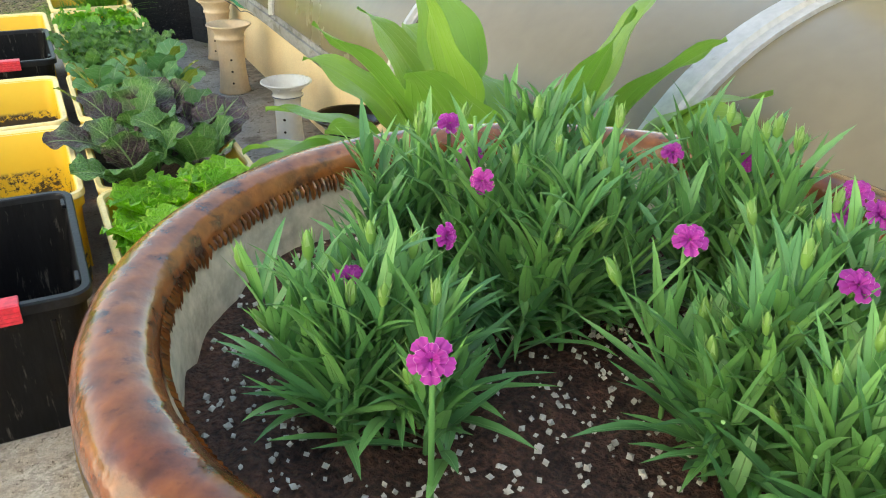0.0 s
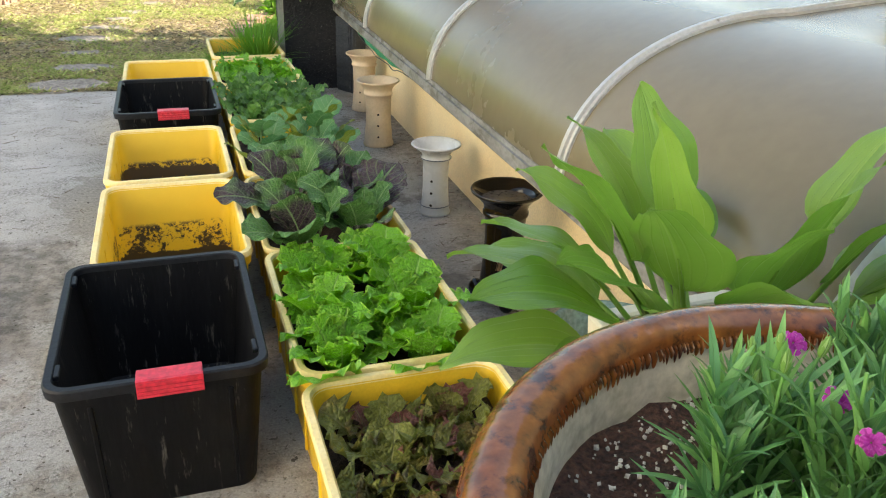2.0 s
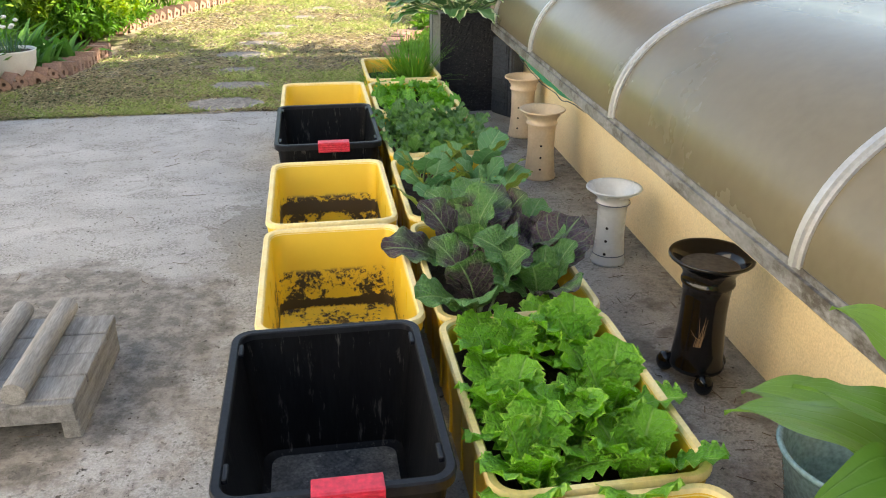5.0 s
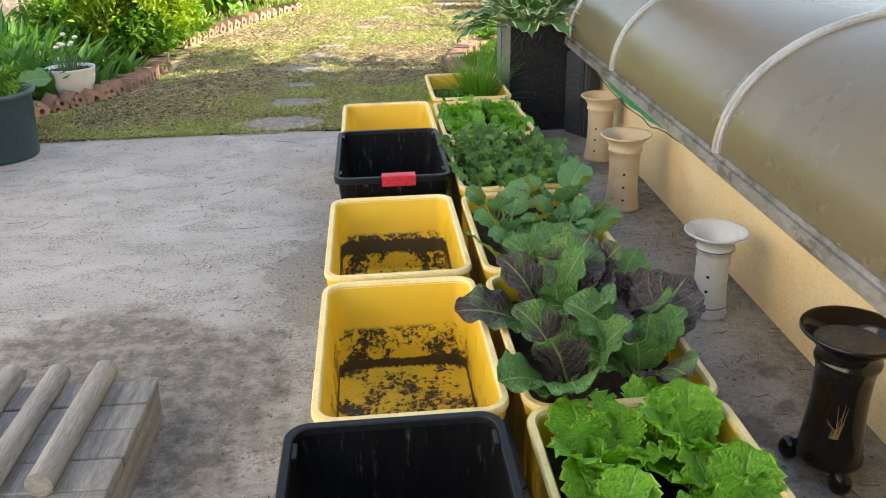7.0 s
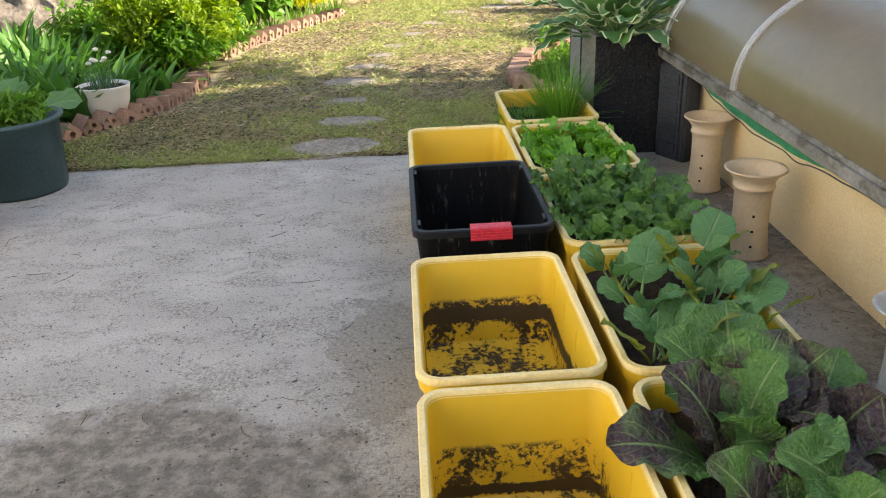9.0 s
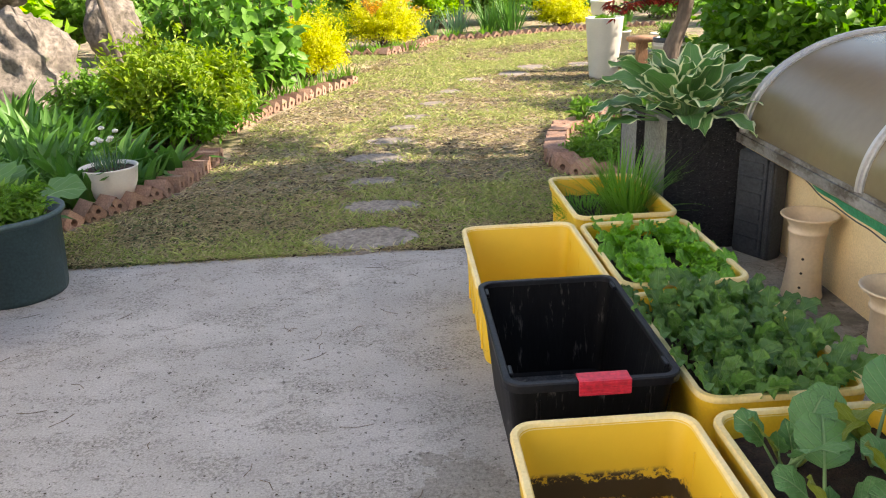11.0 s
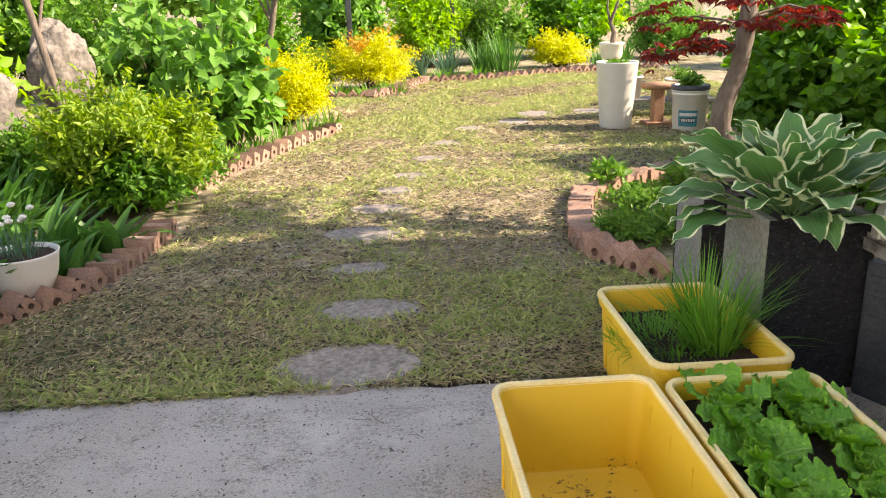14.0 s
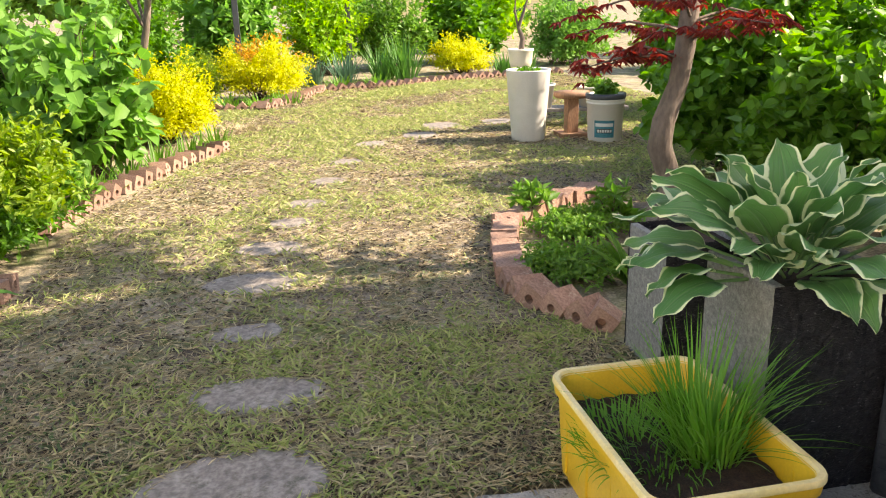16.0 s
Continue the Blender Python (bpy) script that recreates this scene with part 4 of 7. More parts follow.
def blades(n, cx, cy, z, spread, length, width, seed, lean=0.5, material=None, name="blades", thick=False):
    """A tuft of narrow blades as one mesh."""
    r = random.Random(seed)
    b = Buf()
    for _ in range(n):
        az = r.uniform(0, 2 * PI)
        rad = spread * math.sqrt(r.random())
        L = length * r.uniform(0.55, 1.15)
        th = PI / 2 - abs(r.gauss(0, lean * 0.45))
        pts, uvs, _t = leaf_points(L, width * r.uniform(0.8, 1.2), w_strap, th, r.uniform(0.1, 1.0) * lean, nv=5, nu=2, fold=0.4)
        ca, sa = math.cos(az), math.sin(az)
        R = np.array([[ca, -sa, 0], [sa, ca, 0], [0, 0, 1]])
        p = pts.reshape(-1, 3) @ R.T + np.array([cx + rad * math.cos(az + 2), cy + rad * math.sin(az + 2), z])
        b.grid(p.reshape(pts.shape), uvs)
    return b.mesh(name, material)


veg()
tagged(put("chive_tuft", blades(300, 0.075, -0.03, 0.195, 0.085, 0.32, 0.0068, 5, lean=0.85, material=M_CHIVE, name="chive_tuft"), BEDS["chives"], label="dense tuft of fine green chives"), kind="stuff")
tagged(put("seedling_patch", blades(420, -0.05, 0.04, 0.198, 0.18, 0.075, 0.005, 6, lean=1.6, material=M_CHIVE, name="seedling_patch"), BEDS["chives"], label="sparse low seedlings on the soil"), kind="stuff")

# ---- the big glazed pot with carnations ----
POT = (0.592, 0.676)
# x, y, stems, height, lean
CLUMPS = [(0.450, 0.668, 30, 0.10, 0.30), (0.492, 0.650, 12, 0.085, 0.4), (0.575, 0.705, 36, 0.135, 0.28), (0.625, 0.700, 26, 0.13, 0.28), (0.535, 0.775, 24, 0.125, 0.32), (0.610, 0.555, 32, 0.105, 0.36), (0.665, 0.575, 26, 0.115, 0.32), (0.70, 0.66, 28, 0.125, 0.32), (0.64, 0.79, 22, 0.13, 0.3), (0.75, 0.73, 18, 0.12, 0.3), (0.61, 0.505, 14, 0.09, 0.4)]
# x, y, z, yaw, tilt, size
FLOWERS = [(0.455, 0.587, 0.935, 150, 62, 0.53), (0.449, 0.667, 0.935, 150, 22, 0.46), (0.572, 0.800, 0.958, 160, 35, 0.46), (0.557, 0.744, 0.955, 150, 45, 0.44), (0.545, 0.707, 0.955, 120, 75, 0.41), (0.599, 0.598, 0.955, 150, 40, 0.46),
           (0.671, 0.694, 0.957, 150, 50, 0.37), (0.700, 0.662, 0.957, 150, 50, 0.33), (0.703, 0.594, 0.950, 150, 40, 0.46), (0.716, 0.583, 0.952, 170, 45, 0.46), (0.643, 0.537, 0.950, 150, 30, 0.48), (0.729, 0.607, 0.953, 140, 35, 0.46), (0.501, 0.665, 0.948, 200, 70, 0.37),
           (0.640, 0.505, 0.955, 160, 40, 0.44)]
M_GLAZE = mat("brown_glaze", (0.115, 0.030, 0.010), (0.21, 0.072, 0.018), scale=16, rough=0.15, bump=0.10, fine=75, fine_mix=0.4, third=(0.04, 0.013, 0.009), third_at=(0.52, 0.64), third_scale=42, rough_var=0.05)
M_BISQUE = mat("unglazed_clay", (0.50, 0.46, 0.38), (0.42, 0.38, 0.31), scale=10, rough=0.85, bump=0.2, third=(0.30, 0.24, 0.17), third_at=(0.62, 0.75), third_scale=8)
M_LIP = mat("ochre_glaze_edge", (0.42, 0.27, 0.09), (0.34, 0.2, 0.06), scale=20, rough=0.2, bump=0.05)


def big_pot():
    p = thing("glazed_pot", pose(*POT, 0.0), "large brown-glazed ceramic pot planted with pink carnations", "flower pot")
    p.scale = (1.02, 1.02, 1.0)
    put("body", lathe("body", [(0.0, 0.0), (0.17, 0.0), (0.19, 0.02), (0.235, 0.25), (0.265, 0.5), (0.268, 0.68), (0.245, 0.82), (0.243, 0.862)], M_GLAZE, seg=64), p)
    rim = [(0.242, 0.860), (0.262, 0.868)]
    for k in range(13):
        a = radians(-75 + k * 17.5)
        rim.append((0.247 + 0.023 * math.cos(a), 0.888 + 0.022 * math.sin(a)))
    rim += [(0.228, 0.893)]
    put("rim", lathe("rim", rim, M_GLAZE, seg=96, wobble=0.006), p, label="thick glossy mottled brown rim")
    put("lip_line", lathe("lip_line", [(0.2535, 0.865), (0.2685, 0.874), (0.2705, 0.8785), (0.2645, 0.872)], M_LIP, seg=96, wobble=0.006), p)
    put("inside", lathe("inside", [(0.229, 0.894), (0.224, 0.872), (0.221, 0.80)], M_BISQUE, seg=64, wobble=0.006), p, label="bare unglazed inner wall")
    # glaze runs that drip over the inner edge
    r = random.Random(5)
    b = Buf()
    a = 0.0
    while a < 2 * PI:
        w = r.uniform(0.012, 0.03)
        d = r.uniform(0.003, 0.011)
        rad = 0.2272
        pts = []
        for k in range(7):
            aa = a + w * k / 6
            zz = 0.8915 - d * math.sin(PI * k / 6) ** 0.5
            pts.append([(rad * math.cos(aa) * 1.004, rad * math.sin(aa) * 1.004, 0.895), ((rad - 0.0025) * math.cos(aa), (rad - 0.0025) * math.sin(aa), zz)])
        b.grid(np.array(pts))
        a += w * r.uniform(0.9, 1.3)
    put("glaze_edge", b.mesh("glaze_edge", M_GLAZE), p, label="ragged dark edge of dripping glaze")
    b = Buf()
    n = 60
    b.grid(np.array([[(0.224 * (k / 24) * math.cos(2 * PI * j / n), 0.224 * (k / 24) * math.sin(2 * PI * j / n), 0.846 + 0.009 * noise.noise((k * 0.35 * math.cos(2 * PI * j / n), k * 0.35 * math.sin(2 * PI * j / n), 2)) + 0.004 * noise.noise((k * math.cos(2 * PI * j / n) * 1.6, k * 1.6 * math.sin(2 * PI * j / n), 7))) for j in range(n + 1)] for k in range(25)]))
    put("soil", b.mesh("soil", M_SOILR), p, label="dark red-brown potting soil")
    b = Buf()
    for _ in range(1700):
        aa, rad = r.uniform(0, 2 * PI), 0.216 * math.sqrt(r.random())
        s = r.uniform(0.0009, 0.0027)
        c = Vector((rad * math.cos(aa), rad * math.sin(aa), 0.849 + r.uniform(-0.001, 0.003)))
        o = Euler([r.uniform(0, 6) for _k in range(3)]).to_matrix()
        o = [o.col[_k] * s * r.uniform(0.75, 1.1) for _k in range(3)]
        q = [c + o[0], c + o[1], c - o[0], c - o[1], c + o[2], c - o[2]]
        for tri in ((0, 1, 4), (1, 2, 4), (2, 3, 4), (3, 0, 4), (1, 0, 5), (2, 1, 5), (3, 2, 5), (0, 3, 5)):
            b.poly([q[t] for t in tri])
    tagged(put("perlite", b.mesh("perlite", M_PERL, smooth=False), p, label="scattered white perlite grains"), kind="stuff")
    return p


M_SOILR = mat("red_brown_soil", (0.10, 0.042, 0.028), (0.045, 0.021, 0.015), scale=40, rough=0.95, bump=1.0, fine=260, fine_mix=0.6)


def carnation_clump(x, y, n, h, lean, seed, rad=0.02, dens=1.0):
    """Upright leafy stems from one crown, all their narrow paired leaves, and green buds."""
    c = thing("carnation_plant", pose(x, y, 0.848), "carnation clump with narrow blue-green leaves and buds", "flower plant", "carnations in the glazed pot")
    r = random.Random(seed)
    b = Buf()
    tips = []
    for _ in range(n):
        az = r.uniform(0, 2 * PI)
        base = Vector((rad * r.gauss(0, 0.6), rad * r.gauss(0, 0.6), 0))
        L = h * r.uniform(0.6, 1.08)
        out = abs(r.gauss(0, lean))
        d = Vector((math.cos(az) * out, math.sin(az) * out, 1)).normalized()
        path = [base + d * L * t + Vector((0, 0, -0.25 * out * L * t * t)) for t in (0, 0.25, 0.5, 0.75, 1)]
        b.tube(path, [0.0017, 0.0016, 0.0015, 0.0013, 0.0011], seg=5)
        tips.append((path[-1], d))
        nodes = int(r.uniform(6, 9) * dens)
        for k in range(nodes):
            t = 0.04 + 0.86 * k / nodes
            p0 = base + d * L * t + Vector((0, 0, -0.25 * out * L * t * t))
            a0 = az + r.uniform(0, PI)
            LL = r.uniform(0.04, 0.07) * (1.15 - 0.5 * t)
            for s in (0, PI):
                th = r.uniform(0.95, 1.4) - (0.45 if t < 0.2 else 0)
                pts, uvs, _t = leaf_points(LL, r.uniform(0.0052, 0.0080), w_ovate, th, r.uniform(0.0, 0.75), nv=5, nu=2, fold=0.35)
                ca, sa = math.cos(a0 + s), math.sin(a0 + s)
                R = np.array([[ca, -sa, 0], [sa, ca, 0], [0, 0, 1]])
                q = pts.reshape(-1, 3) @ R.T + np.array(p0)
                b.grid(q.reshape(pts.shape), uvs)
    tagged(put("foliage", b.mesh("foliage", M_DIAN), c), kind="stuff")
    for p0, d in tips:
        if r.random() < 0.30:
            s = r.uniform(0.5, 0.82)
            put("bud", BUD_ME, c, Matrix.Translation(p0) @ d.to_track_quat("Z", "Y").to_matrix().to_4x4() @ Matrix.Diagonal((s, s, s, 1)))
    return c


def bud_mesh():
    b = Buf()
    prof = [(0.0012, 0), (0.0032, 0.003), (0.0042, 0.008), (0.0038, 0.013), (0.0022, 0.018), (0.0004, 0.021)]
    b.grid(np.array([[(q * math.cos(2 * PI * k / 8), q * math.sin(2 * PI * k / 8), z) for k in range(9)] for q, z in prof]))
    for k in range(5):
        a = 2 * PI * k / 5
        b.poly([(0.0038 * math.cos(a - 0.5), 0.0038 * math.sin(a - 0.5), 0.009), (0.0038 * math.cos(a + 0.5), 0.0038 * math.sin(a + 0.5), 0.009), (0.0055 * math.cos(a), 0.0055 * math.sin(a), 0.022)])
    return b.mesh("bud", M_BUD)


BUD_ME = bud_mesh()


def petal_mesh(L, W, th, bend):
    b = Buf()
    rows, uvs = [], []
    nv, nu = 6, 8
    pos = Vector((0, 0.001, 0))
    for i in range(nv + 1):
        v = i / nv
        a = th - bend * v
        if i:
            pos = pos + Vector((0, math.cos(a), math.sin(a))) * L / nv
        row, ur = [], []
        for j in range(nu + 1):
            u = 2 * j / nu - 1
            w = W * 0.5 * (0.15 + 0.85 * v ** 0.7)
            tooth = (0.0005 * math.cos(j * PI) + 0.0045 * math.sqrt(max(0, 1 - u * u)) - 0.002) if i == nv else (0.0015 * (1 - u * u) if i == nv - 1 else 0.0)
            row.append((u * w, pos.y + math.cos(a) * tooth, pos.z + 0.0012 * math.sin(j * 1.7) * v + math.sin(a) * tooth))
            ur.append((0.5 + 0.5 * max(abs(u) * 0.9 * v, v ** 5) * (1 if u >= 0 else -1), v))
        rows.append(row)
        uvs.append(ur)
    b.grid(np.array(rows), np.array(uvs))
    return b.mesh("petal", M_PETAL)


PET_OUT, PET_IN, PET_CORE = petal_mesh(0.0165, 0.0172, 0.42, 0.7), petal_mesh(0.0115, 0.0125, 0.85, 0.8), petal_mesh(0.008, 0.009, 1.25, 0.5)


def carnation(x, y, z, yaw, tilt, s=1.0):
    """An open flower on a stem of its own that stands in the soil; tilt is how far it nods towards yaw."""
    f = thing("carnation_flower", pose(x, y, 0.848), "open magenta-pink carnation with paler toothed petal edges", "flower", "carnation flowers")
    top = Vector((0, 0, z - 0.848))
    m0 = Matrix.Translation(top) @ pose(0, 0, 0, 0, 0, yaw) @ pose(0, 0, 0, -tilt) @ Matrix.Diagonal((s, s, s, 1))
    b = Buf()
    nod = m0.to_3x3() @ Vector((0, 0, -0.022))
    b.tube([(0, 0, -0.005), tuple(top * 0.5 + nod * 0.5), tuple(top + nod)], [0.0016, 0.0015, 0.0013], seg=5)
    put("stem", b.mesh("stem", M_DIAN), f)
    put("calyx", BUD_ME, f, m0 @ Matrix.Translation((0, 0, -0.0225)) @ Matrix.Diagonal((1, 1, 1.1, 1)))
    for n, me, tw in ((5, PET_OUT, 0), (5, PET_IN, 36), (4, PET_CORE, 10)):
        for k in range(n):
            put("petal", me, f, m0 @ pose(0, 0, 0.0005, 0, 0, tw + 360 * k / n + 7 * math.sin(k * 3)))
    return f


big_pot()
for k, (x, y, n, h, lean) in enumerate(CLUMPS):
    carnation_clump(x, y, n, h, lean, 200 + k, rad=0.022)
for x, y, z, yaw, tilt, s in FLOWERS:
    carnation(x, y, z, yaw, tilt, s)

# ---- hosta, vases and planters in the yard ----


def spray(parent, name, variants, n, z, r0, seed, scale=(0.8, 1.1), rise=0.0, squash=1.0, ox=0.0):
    r = random.Random(seed)
    for k in range(n):
        f = (k + 0.5) / n
        az = k * 137.5 + r.uniform(-16, 16)
        me = variants[min(len(variants) - 1, int(f * len(variants)))]
        s = r.uniform(*scale)
        put(name, me, parent, pose(ox - r0 * f * math.sin(radians(az)) * squash, r0 * f * math.cos(radians(az)), z + rise * (1 - f), r.uniform(-7, 7), r.uniform(-12, 12), az) @ Matrix.Diagonal((s, s, s, 1)))


def square_pot(name, x, y, hx, h, material, label, rz=0.0, hy=None):
    hy = hy or hx
    p = thing(name, pose(x, y, 0, 0, 0, rz), label, "planter")
    loops = [rr_loop(hx * 0.78, hy * 0.78, 0.02, 0), rr_loop(hx * 0.95, hy * 0.95, 0.02, h - 0.045), rr_loop(hx * 0.985, hy * 0.985, 0.02, h - 0.043), rr_loop(hx, hy, 0.02, h - 0.004), rr_loop(hx - 0.004, hy - 0.004, 0.02, h),
             rr_loop(hx - 0.026, hy - 0.026, 0.014, h), rr_loop(hx - 0.03, hy - 0.03, 0.012, h - 0.004), rr_loop(hx * 0.8, hy * 0.8, 0.012, h - 0.09)]
    put("body", loft("body", loops, material, cap1=False), p)
    b = Buf()
    w, v = hx * 0.87, hy * 0.87
    b.grid(np.array([[(w * (i / 10 - 1), v * (j / 10 - 1), h - 0.07 + 0.012 * noise.noise((i * 0.6, j * 0.6, h))) for i in range(21)] for j in range(21)]))
    put("soil", b.mesh("soil", M_SOIL), p, label="dark soil with stray straws")
    return p


hp = square_pot("cream_planter", 0.955, 1.32, 0.145, 0.60, M_CREAM, "square cream plastic planter with a big green hosta", rz=2, hy=0.145)
# turn, rise, stalk, length, width, droop, twist of each hosta leaf
HOSTA = [(95, 0.80, 0.27, 0.31, 0.20, 0.9, 0.25), (72, 0.92, 0.27, 0.27, 0.16, 0.8, -0.2), (112, 0.62, 0.26, 0.29, 0.18, 0.9, -0.3), (86, 0.50, 0.24, 0.31, 0.18, 0.85, 0.2), (124, 0.36, 0.20, 0.31, 0.15, 0.75, 0.3), (150, 0.40, 0.14, 0.29, 0.19, 1.25, -0.2), (172, 0.55, 0.13, 0.26, 0.18, 1.5, 0.3), (198, 0.75, 0.19, 0.26, 0.18, 1.3, -0.3),
         (55, 1.05, 0.29, 0.25, 0.15, 0.7, 0.3), (28, 1.15, 0.31, 0.26, 0.17, 0.6, -0.3), (100, 1.36, 0.34, 0.27, 0.16, 0.2, 0.5), (205, 1.34, 0.30, 0.27, 0.17, 0.35, -0.4), (318, 1.30, 0.34, 0.28, 0.16, 0.35, 0.3), (250, 1.18, 0.30, 0.28, 0.18, 0.6, 0.4), (2, 1.02, 0.30, 0.27, 0.17, 0.8, 0.2), (270, 0.78, 0.27, 0.29, 0.19, 0.9, -0.3),
         (286, 0.50, 0.24, 0.29, 0.18, 0.9, 0.3), (238, 0.62, 0.22, 0.28, 0.18, 1.0, 0.2), (302, 0.92, 0.27, 0.28, 0.17, 0.8, -0.2), (340, 0.75, 0.26, 0.28, 0.17, 0.9, 0.3), (220, 0.42, 0.17, 0.27, 0.17, 1.1, -0.3), (42, 0.62, 0.24, 0.29, 0.17, 0.9, 0.2), (135, 0.92, 0.27, 0.29, 0.19, 0.85, -0.25), (160, 1.05, 0.27, 0.27, 0.18, 0.9, 0.3), (80, 1.15, 0.31, 0.28, 0.17, 0.5, -0.35), (182, 1.0, 0.24, 0.22, 0.15, 1.1, 0.0), (105, 0.98, 0.27, 0.27, 0.18, 0.75, 0.3), (140, 0.66, 0.22, 0.28, 0.19, 1.0, 0.25), (118, 1.18, 0.29, 0.26, 0.17, 0.55, -0.3), (228, 1.02, 0.28, 0.28, 0.18, 0.8, -0.3), (262, 1.0, 0.29, 0.28, 0.18, 0.75, 0.3), (15, 1.32, 0.33, 0.25, 0.16, 0.3, 0.4), (165, 1.25, 0.28, 0.24, 0.16, 0.6, -0.4), (62, 0.72, 0.25, 0.29, 0.18, 0.9, -0.3)]
for k, (az, th, st, L, W, bd, tw) in enumerate(HOSTA):
    if 180 < az < 330:      # the leaves on the cover's side grow round towards the light
        az = 180 + (az - 180) * 0.5
    me = leaf_mesh("hosta_leaf", M_HOSTA, L=L * 0.80, W=W * 0.88, wf=w_hosta, th0=th * 0.96, bend=bd, nv=16, nu=12, fold=0.24, ruffle=0.005, freq=2.2, cup=0.08, ph=k, twist=tw, rip=0.03, stalk=st * (0.80 if th > 0.7 else 0.72), stalk_r=0.0055)
    put("hosta_leaf", me, hp, pose(-0.01 - 0.035 * math.sin(radians(az)), 0.035 * math.cos(radians(az)), 0.525, 0, 0, az))
bb = thing("blue_bowl", pose(1.17, 1.93, 0), "pale blue-green glazed bowl planter on the concrete", "flower pot")
put("bowl", lathe("bowl", [(0.0, 0.002), (0.09, 0.0), (0.11, 0.03), (0.15, 0.22), (0.158, 0.232), (0.163, 0.24), (0.158, 0.247), (0.148, 0.24), (0.12, 0.06), (0.0, 0.04)], mat("celadon_glaze", (0.20, 0.34, 0.36), (0.16, 0.28, 0.31), scale=8, rough=0.25, bump=0.04)), bb)


def orchid_vase(name, x, y, h, rr, rb, material, label, foot=0.0, band=None, holes=3, rz=0.0):
    """A waisted pot with a flaring collar and a wide drilled foot."""
    p = thing(name, pose(x, y, 0, 0, 0, rz), label, "flower pot", "tall empty orchid pots by the wall")
    prof = [(0.0, foot), (rb * 0.97, foot), (rb, foot + 0.006), (rb * 0.99, foot + h * 0.035), (rb * 0.94, foot + h * 0.06), (rb * 0.90, foot + h * 0.15), (rb * 0.83, foot + h * 0.32), (rb * 0.81, foot + h * 0.46), (rb * 0.83, h * 0.70), (rb * 0.86, h * 0.775),
            (rb * 0.93, h * 0.785), (rb * 0.945, h * 0.80), (rb * 0.93, h * 0.815), (rb * 0.88, h * 0.825), (rb * 0.94, h * 0.88), (rr * 0.84, h * 0.945), (rr * 0.97, h * 0.972), (rr, h * 0.982), (rr, h * 0.994), (rr * 0.985, h), (rr * 0.90, h * 0.99), (rr * 0.74, h * 0.93), (rb * 0.74, h * 0.84), (rb * 0.68, h * 0.6), (0.0, h * 0.58)]
    put("body", lathe("body", prof, material, seg=48), p)
    # each drain hole is a flat disc, its inner shade put into near-black colour
    for k in range(holes):
        for a in (235, 55):
            z = foot + h * (0.17 + 0.17 * k)
            rad = rb * (0.905, 0.845, 0.815)[k] + 0.0022
            b = Buf()
            b.poly([(0.0055 * math.cos(q), 0, 0.0055 * math.sin(q)) for q in [2 * PI * i / 10 for i in range(10)]])
            put("drain_hole", b.mesh("drain_hole", M_HOLE), p, pose(rad * math.cos(radians(a)), rad * math.sin(radians(a)), z, 0, 0, a + 90))
    if band:
        for zf in (0.80, 0.13):
            rad = rb * (0.945 if zf > 0.5 else 0.915)
            put("painted_line", lathe("painted_line", [(rad + 0.003, h * zf), (rad + 0.0042, h * zf + 0.002), (rad + 0.003, h * zf + 0.004)], band, seg=48), p)
    return p


M_HOLE = mat("hole_shade", (0.01, 0.008, 0.006), rough=0.9, bump=0)
orchid_vase("beige_orchid_pot", 1.285, 5.09, 0.335, 0.106, 0.078, M_BEIGE, "tall empty beige ceramic orchid pot with drilled holes")
v2 = orchid_vase("tan_orchid_pot", 1.19, 4.37, 0.335, 0.108, 0.078, M_BEIGE, "tall tan ceramic orchid pot standing on concrete", rz=20)
orchid_vase("pale_orchid_pot", 1.18, 3.38, 0.295, 0.100, 0.063, M_WHITEC, "tall pale blue-white orchid pot with dark painted lines", band=M_BLUEL)
v4 = orchid_vase("black_orchid_pot", 1.15, 2.585, 0.385, 0.112, 0.076, M_BLACKC, "tall glossy black orchid pot on ball feet", foot=0.045, holes=0)
for a in (20, 140, 260):
    b = Buf()
    b.grid(np.array([[(0.026 * math.sin(PI * i / 8) * math.cos(2 * PI * j / 12), 0.026 * math.sin(PI * i / 8) * math.sin(2 * PI * j / 12), 0.03 - 0.03 * math.cos(PI * i / 8) * (1.0 if i < 4 else 1.0)) for j in range(13)] for i in range(9)]))
    put("ball_foot", b.mesh("ball_foot", M_BLACKC), v4, pose(0.085 * math.cos(radians(a)), 0.085 * math.sin(radians(a)), 0))
b = Buf()
r_ = random.Random(2)
for k in range(11):
    a0 = radians(238 + r_.uniform(-7, 7))
    top = (0.0735 * math.cos(a0 + r_.uniform(-0.28, 0.28)), 0.0735 * math.sin(a0 + r_.uniform(-0.28, 0.28)), 0.15 + r_.uniform(0.02, 0.08))
    b.tube([(0.0765 * math.cos(a0), 0.0765 * math.sin(a0), 0.14), (0.0755 * math.cos(a0 + 0.05), 0.0755 * math.sin(a0 + 0.05), 0.165), top], [0.0012, 0.0009, 0.0004], seg=4)
put("painted_orchid", b.mesh("painted_orchid", mat("dull_gold_paint", (0.33, 0.20, 0.10), rough=0.5, bump=0)), v4, label="fine dull gold painted grass motif")
b = Buf()
b.poly([(0.078 * math.cos(2 * PI * k / 32), 0.078 * math.sin(2 * PI * k / 32), 0.352) for k in range(32)])
put("water", b.mesh("water", mat("still_water", (0.10, 0.09, 0.08), rough=0.04, bump=0)), v4, label="still rain water in the collar")

# tall granite planters with variegated hosta


